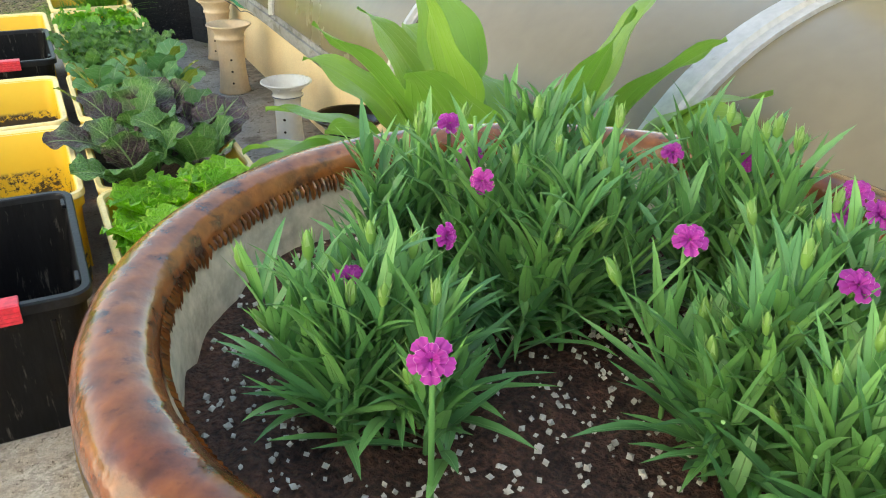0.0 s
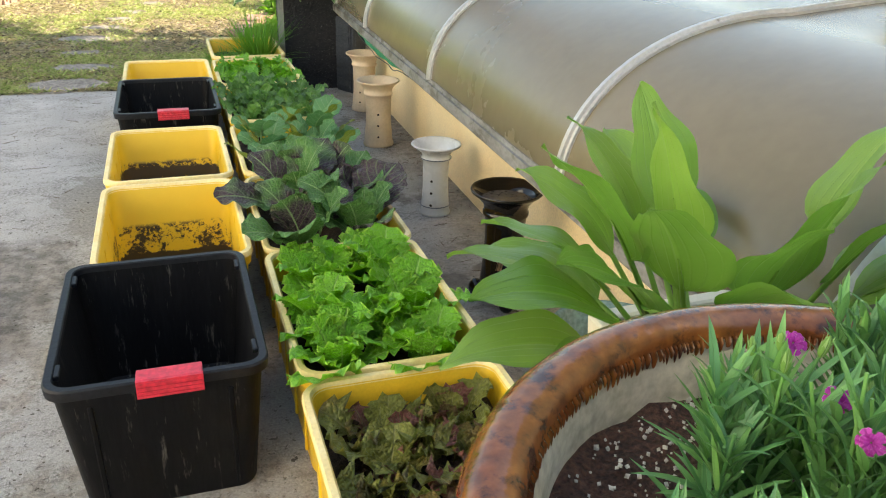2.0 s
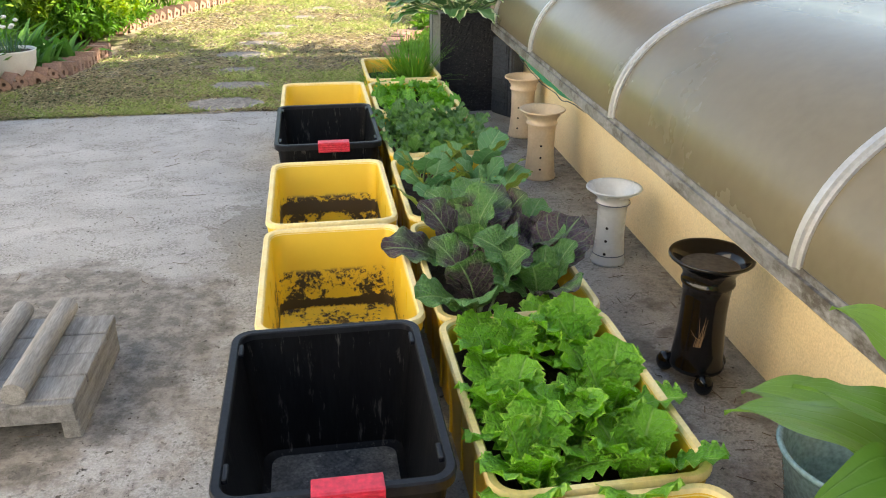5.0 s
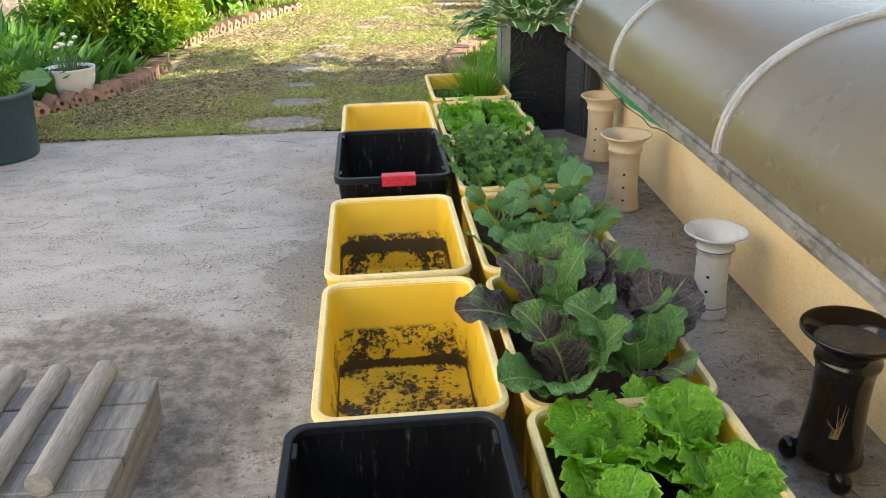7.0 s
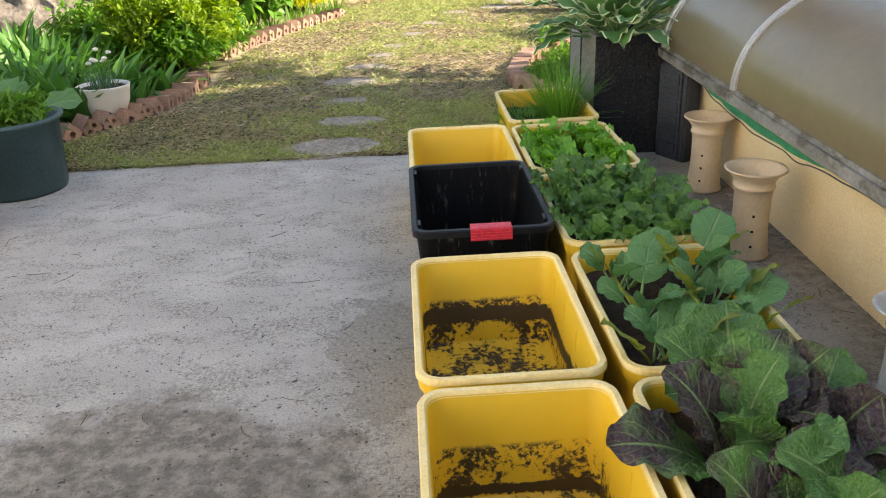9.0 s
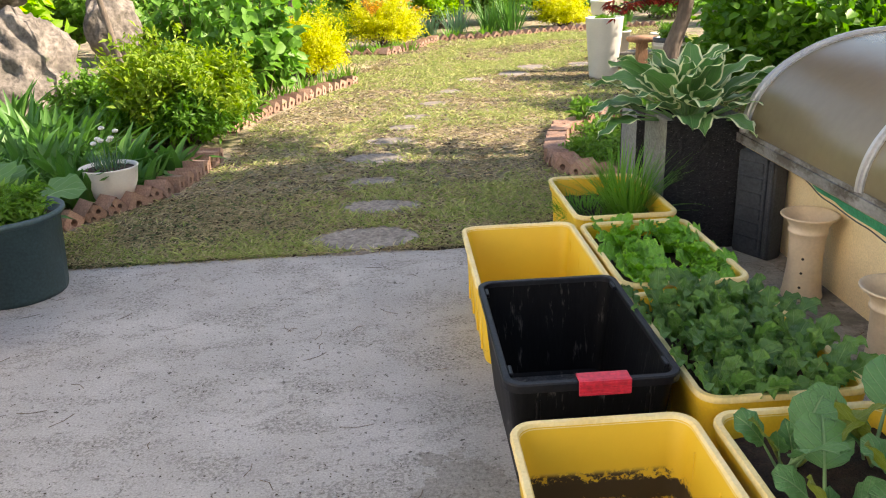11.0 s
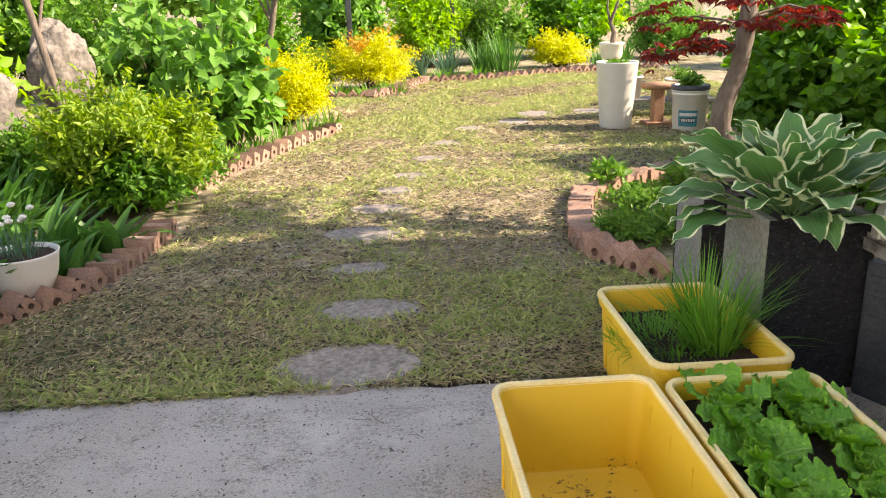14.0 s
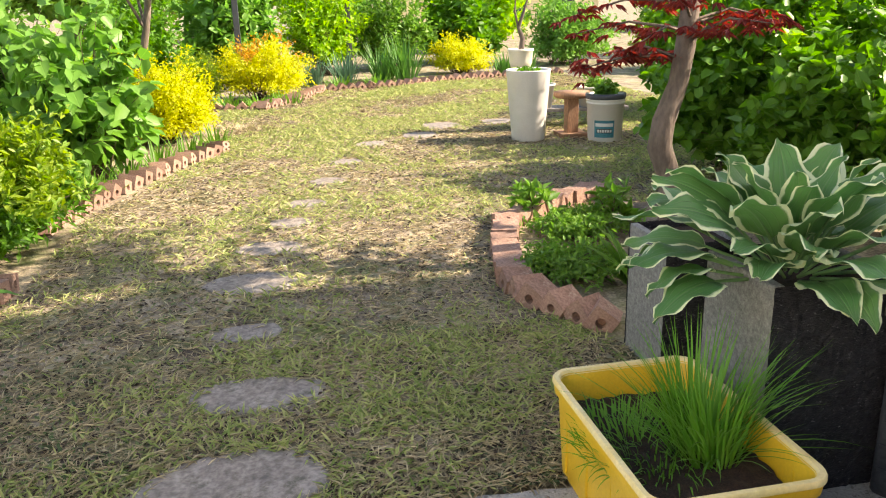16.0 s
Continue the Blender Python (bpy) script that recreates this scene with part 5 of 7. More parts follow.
def granite_planter(x0, x1, y0, y1, h, label):
    p = thing("stone_planter", pose((x0 + x1) / 2, (y0 + y1) / 2, 0), label, "planter", "tall stone planters")
    hx, hy = (x1 - x0) / 2, (y1 - y0) / 2
    # black rough-split front and back, sawn grey sides
    for s, nm in ((-1, "front_slab"), (1, "back_slab")):
        b = Buf()
        n1, n2 = 30, 44
        g = [[((i / n1 * 2 - 1) * (hx - 0.0), s * (hy - 0.012 + 0.005 * noise.noise((i * 0.9, j * 1.3, x0))) , h * j / n2) for i in range(n1 + 1)] for j in range(n2 + 1)]
        b.grid(np.array(g))
        put(nm, b.mesh(nm, M_GRANB, smooth=False), p, label="rough split black granite face")
    for s in (-1, 1):
        part("side_slab", box_bm(0.03, 2 * hy - 0.03, h, (s * (hx - 0.017), 0, 0), bevel=0.003, seg=1), M_GRANG, p, "sawn grey granite side")
    part("soil", box_bm(2 * hx - 0.06, 2 * hy - 0.03, h - 0.03, (0, 0, 0)), M_SOIL, p)
    return p


gp = granite_planter(0.91, 1.27, 5.66, 6.01, 0.60, "tall black and grey granite planter with variegated hosta")
granite_planter(0.99, 1.30, 6.37, 6.69, 0.49, "tall grey granite planter beside the flower bed")
HOV = [leaf_mesh("variegated_leaf", M_HOSTAV, L=L, W=W * 1.14, wf=w_hosta, th0=th * 0.88, bend=bd, nv=14, nu=10, fold=0.20, ruffle=0.010, freq=2.6, cup=cu, ph=ph, twist=tw, rip=0.04, stalk=st, stalk_r=0.005)
       for L, W, th, bd, cu, ph, tw, st in ((0.20, 0.115, 1.4, 0.4, 0.0, 0, 0.3, 0.10), (0.22, 0.125, 1.15, 0.7, 0.0, 1, -0.4, 0.12), (0.23, 0.13, 0.9, 0.8, 0.1, 2, 0.4, 0.13), (0.24, 0.135, 0.6, 0.75, 0.1, 3, -0.4, 0.15), (0.235, 0.13, 0.42, 0.85, 0.1, 4, 0.4, 0.15), (0.19, 0.115, 0.22, 1.0, 0.1, 5, -0.2, 0.15))]
spray(gp, "variegated_leaf", HOV, 54, 0.57, 0.10, 8, scale=(0.95, 1.25), rise=0.02, ox=-0.03)

# dark ribbed plastic lid leaning on the wall
M_LID = mat("dark_box_plastic", (0.036, 0.043, 0.056), (0.05, 0.058, 0.072), scale=8, rough=0.55, bump=0.08, spec=0.2)
lid = thing("storage_lid", pose(1.31, 5.568, 0.0, 0, 0, -63), "dark blue-grey ribbed plastic box standing by the wall", "box")
put("shell", loft("shell", [rr_loop(0.095, 0.04, 0.012, 0.0), rr_loop(0.10, 0.045, 0.012, 0.012), rr_loop(0.10, 0.045, 0.012, 0.455), rr_loop(0.095, 0.04, 0.012, 0.465)], M_LID), lid)
for k in range(6):
    part("rib_panel", box_bm(0.125, 0.010, 0.050, (-0.024, -0.046, 0.035 + 0.068 * k), bevel=0.004, seg=2), M_LID, lid)
for sx in (0.056, 0.088):
    part("edge_flange", box_bm(0.012, 0.014, 0.44, (sx, -0.048, 0.012), bevel=0.003, seg=1), M_LID, lid)

# wooden step with logs nailed on it
deck = thing("log_step", pose(-0.84, 2.785, 0, 0, 0, -1), "low weathered wooden step with round logs nailed across", "step")
r_ = random.Random(9)
for k in range(4):
    w = 0.108
    b = box_bm(0.70, w - 0.004, 0.030, (0, -0.162 + k * w, 0.092 + r_.uniform(-0.002, 0.002)), bevel=0.003, seg=1)
    part("plank", b, M_WOOD, deck, m=pose(0, 0, 0, 0, 0, r_.uniform(-0.5, 0.5)))
for sx in (-0.325, 0.0, 0.325):
    part("beam", box_bm(0.045, 0.43, 0.092, (sx, 0.0, 0.0), bevel=0.004, seg=1), M_WOOD, deck, "sawn side beam stained green-brown")
part("front_board", box_bm(0.70, 0.022, 0.055, (0, -0.226, 0.064), bevel=0.003, seg=1), M_WOOD, deck)
for k in range(5):
    b = Buf()
    rr = r_.uniform(0.028, 0.032)
    xx = 0.215 - k * 0.118
    skew = r_.uniform(-0.012, 0.012)
    path = [(xx + skew * (t - 0.5) + 0.006 * noise.noise((k, t, 0)), -0.225 + 0.46 * t, 0.122 + rr * 0.85) for t in np.linspace(0, 1, 9)]
    b.tube(path, [rr * (1 + 0.07 * noise.noise((k * 3, t * 5, 1))) for t in range(9)], seg=14)
    b.poly([(p_[0] + rr * math.cos(q), p_[1], p_[2] + rr * math.sin(q)) for p_ in [path[0]] for q in [-2 * PI * i / 14 for i in range(14)]])
    put("log", b.mesh("log", M_LOG), deck, label="round grey peeled log")

# round tub, bowl and brown trough at the yard's far side
tub = thing("planting_tub", pose(-1.96, 5.62, 0), "dark teal plastic tub full of leafy herbs", "tub")
put("shell", lathe("shell", [(0.0, 0.0), (0.205, 0.0), (0.212, 0.02), (0.232, 0.335), (0.246, 0.34), (0.256, 0.352), (0.254, 0.366), (0.24, 0.368), (0.228, 0.35), (0.222, 0.3), (0.0, 0.29)], M_TUB, seg=48), tub)
put("soil", lathe("soil", [(0.226, 0.312), (0.12, 0.32), (0.0, 0.325)], M_SOIL, seg=24), tub)
bowl = thing("white_bowl", pose(-1.97, 6.98, 0.0) @ Matrix.Diagonal((0.9, 0.9, 0.95, 1)), "white plastic flower bowl on a saucer with white pompon blooms", "flower pot")
put("shell", lathe("shell", [(0.0, 0.03), (0.10, 0.03), (0.135, 0.07), (0.165, 0.14), (0.182, 0.235), (0.186, 0.245), (0.18, 0.248), (0.172, 0.235), (0.155, 0.18), (0.0, 0.2)], M_WPLAS, seg=48), bowl)
put("saucer", lathe("saucer", [(0.0, 0.012), (0.13, 0.012), (0.145, 0.03), (0.15, 0.05), (0.143, 0.045), (0.12, 0.026), (0.0, 0.026)], M_WPLAS, seg=40), bowl)
put("soil", lathe("soil", [(0.168, 0.225), (0.0, 0.235)], M_SOIL, seg=24), bowl)
tr = thing("brown_trough", pose(-2.03, 5.06, 0, 0, 0, 0), "brown plastic trough standing on the concrete", "flower pot")
put("shell", loft("shell", [rr_loop(0.13, 0.13, 0.02, 0), rr_loop(0.165, 0.165, 0.02, 0.27), rr_loop(0.185, 0.185, 0.02, 0.275), rr_loop(0.185, 0.185, 0.02, 0.30), rr_loop(0.165, 0.165, 0.02, 0.30), rr_loop(0.15, 0.15, 0.02, 0.24)], M_BROWNC), tr)

# ---- garden ----


def leaf_cloud(name, C, D, N, L, W, material):
    """Many small folded leaves as one mesh: C bases, D growing directions, N rough normals."""
    k = len(C)
    D = D / np.linalg.norm(D, axis=1, keepdims=True)
    S = np.cross(D, N)
    S /= np.linalg.norm(S, axis=1, keepdims=True) + 1e-9
    U = np.cross(S, D)
    L, W = L[:, None], W[:, None]
    broad = float(W.mean() / L.mean()) > 0.5
    if broad:      # two quads hinged on the midrib, round towards the base
        rows = [C, C + D * L * 0.14 + S * W * 0.44 + U * W * 0.16, C + D * L * 0.60 + S * W * 0.46 + U * W * 0.10, C + D * L - U * L * 0.18, C + D * L * 0.60 - S * W * 0.46 + U * W * 0.10, C + D * L * 0.14 - S * W * 0.44 + U * W * 0.16]
        faces, uvs = (0, 1, 2, 3, 0, 3, 4, 5), [(0.5, 0), (0.94, 0.14), (0.96, 0.6), (0.5, 1), (0.5, 0), (0.5, 1), (0.04, 0.6), (0.06, 0.14)]
    else:
        rows = [C, C + D * L * 0.45 + S * W * 0.5 + U * W * 0.18, C + D * L - U * L * 0.15, C + D * L * 0.45 - S * W * 0.5 + U * W * 0.18]
        faces, uvs = (0, 1, 2, 0, 2, 3), [(0.5, 0), (1, 0.45), (0.5, 1), (0.5, 0), (0.5, 1), (0, 0.45)]
    v, nc = np.stack(rows, 1), len(faces)
    me = bpy.data.meshes.new(name)
    me.vertices.add(len(rows) * k)
    me.vertices.foreach_set("co", v.ravel())
    idx = np.arange(k)[:, None] * len(rows) + np.array(faces)
    me.loops.add(nc * k)
    me.loops.foreach_set("vertex_index", idx.ravel())
    me.polygons.add(2 * k)
    me.polygons.foreach_set("loop_start", np.arange(2 * k) * (nc // 2))
    uv = np.tile(np.array(uvs, dtype=np.float32), (k, 1))
    me.uv_layers.new(name="UVMap").data.foreach_set("uv", uv.ravel())
    me.materials.append(material)
    me.update(calc_edges=True)
    me.validate()
    return me


def green(name, a, b, see=0.4, rough=0.45, vein=None):
    return leaf_mat(name, a, b, vein or tuple(min(1, c * 1.4) for c in b), ribs=0, rough=rough, see=see, island=True, vein_amt=0.25)


G_SPIREA = green("spirea_leaf", (0.11, 0.24, 0.022), (0.29, 0.385, 0.04))
G_YELLOW = green("golden_leaf", (0.42, 0.46, 0.015), (0.66, 0.64, 0.02), see=0.35)
G_ORANGE = green("amber_leaf", (0.55, 0.42, 0.02), (0.58, 0.20, 0.03), see=0.3)
G_BIG = green("big_heart_leaf", (0.10, 0.26, 0.04), (0.18, 0.36, 0.07))
G_DARK = green("dark_shrub_leaf", (0.06, 0.18, 0.018), (0.13, 0.30, 0.03))
G_MID = green("mid_green_leaf", (0.08, 0.21, 0.03), (0.17, 0.33, 0.05))
G_LIME = green("lime_leaf", (0.17, 0.36, 0.03), (0.32, 0.50, 0.05), see=0.5)
G_STRAP = green("strap_leaf", (0.05, 0.16, 0.035), (0.11, 0.26, 0.05), see=0.3)
G_BLUE = green("blue_green_leaf", (0.06, 0.15, 0.09), (0.12, 0.22, 0.13), see=0.25)
G_RED = green("maple_red_leaf", (0.11, 0.014, 0.018), (0.30, 0.045, 0.03), see=0.4)
G_WEED = green("small_weed_leaf", (0.05, 0.105, 0.03), (0.20, 0.25, 0.10), see=0.2)
G_GRASS = green("grass_blade", (0.16, 0.27, 0.055), (0.56, 0.56, 0.25), see=0.3, rough=0.6)
G_STRAW = green("dry_grass", (0.26, 0.20, 0.11), (0.72, 0.63, 0.41), see=0.1, rough=0.8)
G_TWIG = mat("brown_twig", (0.16, 0.11, 0.07), (0.10, 0.07, 0.05), scale=20, rough=0.85, bump=0.3)
M_BARK = mat("grey_bark", (0.18, 0.14, 0.112), (0.105, 0.082, 0.065), scale=9, rough=0.9, bump=0.8, fine=50, stretch=(1, 1, 0.4), third=(0.26, 0.25, 0.21), third_at=(0.6, 0.7), third_scale=6)
M_ROCK = mat("boulder", (0.23, 0.20, 0.175), (0.10, 0.088, 0.078), scale=5, rough=0.95, bump=1.0, fine=26, fine_mix=0.45, third=(0.15, 0.17, 0.10), third_at=(0.6, 0.72), third_scale=4)


def bush_leaves(n_twig, per, w, h, L, W, seed, base=0.0, start=0.35, droop=0.15, flat=0.5, dome=0.8):
    """Twigs that fan out from a base to a domed crown, and the leaf bases along them."""
    r = np.random.RandomState(seed)
    C, D, N, tw = [], [], [], []
    for _ in range(n_twig):
        az = r.uniform(0, 2 * PI)
        el = math.acos(1 - r.uniform(0, 1) * (1 - math.cos(1.45)))
        lump = 0.82 + 0.3 * noise.noise((math.cos(az) * 2, math.sin(az) * 2, el * 2 + seed))
        q = r.uniform(0.72, 1.0)
        tip = np.array([w * 0.5 * math.sin(el) ** dome * math.cos(az), w * 0.5 * math.sin(el) ** dome * math.sin(az), h * (base + (1 - base) * math.cos(el) ** 0.8)]) * q * lump
        tip[2] = max(tip[2], 0.04)
        root = np.array([r.uniform(-0.1, 0.1) * w, r.uniform(-0.1, 0.1) * w, h * base * 0.6])
        tw.append((root, tip))
        ts = r.uniform(start, 1.0, per)
        d0 = tip - root
        ln = np.linalg.norm(d0) + 1e-6
        d0 = d0 / ln
        bow = np.array([0, 0, 1.0]) * ln * 0.12
        P = root + (tip - root) * ts[:, None] + bow * (ts * (1 - ts) * 4)[:, None]
        C.append(P + r.normal(0, 0.015 * w, (per, 3)))
        D.append(d0 * 0.6 + r.normal(0, 0.65, (per, 3)) - np.array([0, 0, droop]))
        N.append(np.array([0, 0, 1.0]) * flat + d0 * 0.4 + r.normal(0, 0.35, (per, 3)))
    C, D, N = np.concatenate(C), np.concatenate(D), np.concatenate(N)
    k = len(C)
    s = r.uniform(0.65, 1.25, k)
    return C, D, N, L * s, W * s, tw


def shrub(name, x, y, w, h, L, W, material, n_twig, per, seed, label, category="bush", top=None, top_at=0.6, **kw):
    c = thing(name, pose(x, y, 0), label, category)
    C, D, N, LL, WW, tw = bush_leaves(n_twig, per, w, h, L, W, seed, **kw)
    # top leaves take a second colour, for young growth and for sunlight
    if top is not None:
        hi = C[:, 2] > h * top_at + 0.12 * h * np.sin(C[:, 0] * 9)
        tagged(put("new_growth", leaf_cloud("new_growth", C[hi], D[hi], N[hi], LL[hi], WW[hi], top), c, label="top leaves coloured for young growth and for sunlight"), kind="stuff")
        C, D, N, LL, WW = C[~hi], D[~hi], N[~hi], LL[~hi], WW[~hi]
    tagged(put("crown", leaf_cloud("crown", C, D, N, LL, WW, material), c), kind="stuff")
    b = Buf()
    for root, tip in tw[:60]:
        mid = (root + tip) / 2 + np.array([0, 0, 0.06 * h])
        b.tube([tuple(root * np.array([1, 1, 0])), tuple(mid), tuple(tip * 0.97)], [0.006, 0.004, 0.0015], seg=4)
    tagged(put("branch_frame", b.mesh("branch_frame", G_TWIG), c), kind="stuff")
    return c


def straps(name, x, y, n, L, W, material, seed, label, spread=0.12, lean=0.9, category="plant"):
    c = thing(name, pose(x, y, 0), label, category)
    put("foliage", blades(n, 0, 0, 0, spread, L, W, seed, lean=lean, material=material, name="foliage"), c)
    return c


def tree(name, x, y, h, r, label, limbs, material, leaf, L, W, n_twig, per, seed, trunk_top, crown_w, crown_h, crown_z, lean=(0, 0)):
    c = thing(name, pose(x, y, 0), label, "tree")
    rr = random.Random(seed)
    b = Buf()
    pts = [(lean[0] * t + 0.03 * math.sin(t * 5 + seed), lean[1] * t + 0.02 * math.cos(t * 4), -0.05 + trunk_top * t) for t in np.linspace(0, 1, 10)]
    b.tube(pts, [r * (1.35 - 0.35 * min(1, t * 5) - 0.35 * t) * (1 + 0.08 * noise.noise((t * 7, seed, 0))) for t in np.linspace(0, 1, 10)], seg=14)
    put("trunk", b.mesh("trunk", M_BARK), c)
    for k in range(limbs):
        az = rr.uniform(0, 2 * PI)
        t0 = rr.uniform(0.55, 1.0)
        p0 = Vector(pts[int(t0 * 9)])
        p1 = Vector((lean[0] + crown_w * 0.4 * math.cos(az), lean[1] + crown_w * 0.4 * math.sin(az), crown_z + crown_h * rr.uniform(0.2, 0.8)))
        b = Buf()
        b.tube([p0, p0.lerp(p1, 0.5) + Vector((0, 0, 0.08)), p1], [r * 0.4, r * 0.25, r * 0.08], seg=7)
        put("limb", b.mesh("limb", M_BARK), c)
    C, D, N, LL, WW, _t = bush_leaves(n_twig, per, crown_w, crown_h, L, W, seed, start=0.25, droop=0.3)
    C = C + np.array([lean[0], lean[1], crown_z])
    put("crown", leaf_cloud("crown", C, D, N, LL, WW, leaf), c)
    return c


# beds and bushes on the left
# the yellow-green upper leaves are also brightened for sun on the crown
shrub("spirea_bush", -1.98, 8.72, 1.6, 1.02, 0.064, 0.025, G_DARK, 520, 44, 1, "rounded spirea bush, dark green below and yellow-green above", top=G_SPIREA, top_at=0.36)
shrub("golden_bush", -1.38, 12.45, 1.65, 1.0, 0.045, 0.018, G_YELLOW, 380, 42, 2, "bright golden-yellow leafed bush")
shrub("amber_bush", -0.40, 15.75, 1.9, 1.15, 0.05, 0.02, G_YELLOW, 320, 36, 3, "golden bush with orange young leaves", top=G_ORANGE)
shrub("golden_bush", 3.05, 18.35, 1.6, 0.85, 0.055, 0.022, G_YELLOW, 260, 34, 4, "low round golden-yellow bush")
shrub("leafy_shrub", -1.72, 10.75, 1.45, 1.75, 0.135, 0.10, G_BIG, 95, 13, 5, "tall shrub with large pale heart-shaped leaves", start=0.25, droop=0.7)
shrub("leafy_shrub", -2.55, 11.9, 1.6, 2.0, 0.135, 0.10, G_BIG, 110, 12, 25, "tall shrub with large pale heart-shaped leaves", start=0.25, droop=0.7)
shrub("green_bush", -1.95, 11.4, 1.0, 0.72, 0.06, 0.022, G_MID, 200, 30, 6, "green filler bush below the tall shrub")
shrub("green_bush", -1.75, 9.7, 0.7, 0.5, 0.06, 0.022, G_MID, 150, 26, 7, "low green bush beside the brick edging")
shrub("green_bush", -2.6, 13.6, 1.8, 1.3, 0.07, 0.035, G_LIME, 240, 30, 8, "lime green bush behind the golden bush")
shrub("green_bush", -2.85, 9.15, 0.8, 0.75, 0.07, 0.028, G_MID, 130, 22, 26, "loose green bush between boulders and spirea")
shrub("wispy_bush", -1.25, 15.6, 1.1, 0.95, 0.06, 0.012, G_SPIREA, 200, 24, 9, "wispy olive bush beside the golden bush")
r_ = random.Random(31)
for k, (x, y, L, n) in enumerate([(-2.35, 7.2, 0.42, 46), (-2.75, 6.9, 0.45, 46), (-2.1, 7.55, 0.36, 36), (-2.55, 7.75, 0.45, 44), (-3.05, 7.5, 0.5, 44), (-2.45, 6.45, 0.38, 36), (-2.95, 6.3, 0.42, 40), (-3.3, 6.9, 0.5, 40), (-1.95, 7.2, 0.27, 26), (-1.85, 7.75, 0.26, 26), (-3.5, 7.9, 0.55, 44), (-3.0, 8.3, 0.55, 44), (-2.6, 8.25, 0.5, 40), (-2.2, 7.0, 0.36, 40), (-2.6, 7.3, 0.45, 46), (-2.85, 7.85, 0.52, 46), (-3.35, 8.7, 0.6, 46), (-3.8, 8.4, 0.6, 46), (-3.2, 6.45, 0.48, 40), (-3.6, 7.2, 0.55, 44)]):
    straps("lily_clump", x, y, int(n * 1.5), L, 0.085, G_STRAP, 300 + k, "clump of broad strap-shaped green leaves", spread=0.17, lean=1.15)
for k, (x, y) in enumerate([(-1.68, 9.55), (-1.55, 10.1), (-1.42, 10.6), (-1.25, 11.05), (-1.05, 11.5), (-0.85, 11.9), (-1.75, 9.1)]):
    straps("day_lily_tuft", x, y, 34, 0.24, 0.02, G_MID, 330 + k, "tuft of bright green narrow leaves by the bricks", spread=0.14)
for k, (x, y) in enumerate([(-0.85, 14.85), (-0.45, 14.85), (-0.1, 15.1), (0.75, 16.75), (1.35, 16.95)]):
    straps("day_lily_tuft", x, y, 44, 0.22, 0.03, G_MID, 345 + k, "tuft of bright green narrow leaves by the bricks", spread=0.2)
for k, (x, y, L) in enumerate([(1.9, 17.5, 0.75), (1.55, 17.7, 0.65), (0.9, 17.6, 0.55), (0.35, 17.2, 0.5), (4.2, 18.2, 0.5), (3.7, 17.8, 0.4)]):
    straps("iris_clump", x, y, 60, L, 0.035, G_BLUE if k in (2, 3) else G_STRAP, 360 + k, "clump of upright sword-shaped leaves", spread=0.18, lean=0.6)

# far shrubs and trees that close the garden
FAR = [(-5.2, 12.5, 2.6, 2.6), (-4.0, 15.5, 2.4, 2.2), (-2.3, 17.2, 2.2, 1.9), (-0.9, 18.6, 2.2, 2.3), (0.6, 19.4, 2.3, 2.6), (2.0, 20.0, 2.4, 2.3), (3.6, 20.8, 2.4, 2.0), (5.4, 19.5, 2.6, 1.7), (6.8, 17.2, 2.6, 2.0), (-6.0, 16.5, 3.2, 3.2), (-2.9, 20.5, 3.0, 3.4), (1.2, 23.5, 3.4, 3.6), (5.0, 24.5, 3.4, 3.0), (8.5, 20.5, 3.4, 3.0)]
for k, (x, y, w, h) in enumerate(FAR):
    shrub("garden_shrub", x, y, w, h, 0.11 if k % 3 else 0.15, 0.055 if k % 3 else 0.10, (G_MID, G_LIME, G_BIG, G_DARK)[(k * 3 + 1) % 4], 210, 26, 50 + k, ("airy green shrub at the garden's edge", "bright lime-green shrub at the garden's edge")[k % 2], start=0.3)
for k in range(16):
    az = radians(-62 + k * 8.2)
    x, y = 31 * math.sin(az), 5 + 31 * math.cos(az)
    tree("boundary_tree", x, y, 6, 0.16, "leafy boundary tree in the distance", 5, M_BARK, (G_MID, G_LIME, G_DARK)[k % 3], 0.34, 0.22, 190, 22, 90 + k, 2.6, 6.2, 4.6, 0.7)

# big shrub on the right and the red maple
for k, (x, y, w, h) in enumerate([(3.15, 9.3, 2.0, 2.0), (4.3, 10.4, 2.4, 2.4), (3.9, 8.3, 1.9, 1.9), (4.6, 12.4, 2.4, 2.1), (2.75, 7.85, 1.3, 1.35)]):
    # lime top leaves put the sunlight on the crown into colour
    shrub("viburnum_shrub", x, y, w, h, 0.085, 0.065, G_DARK, 330, 30, 140 + k, "dense dark green shrub with broad toothed leaves", top=G_LIME, top_at=0.82, start=0.3)


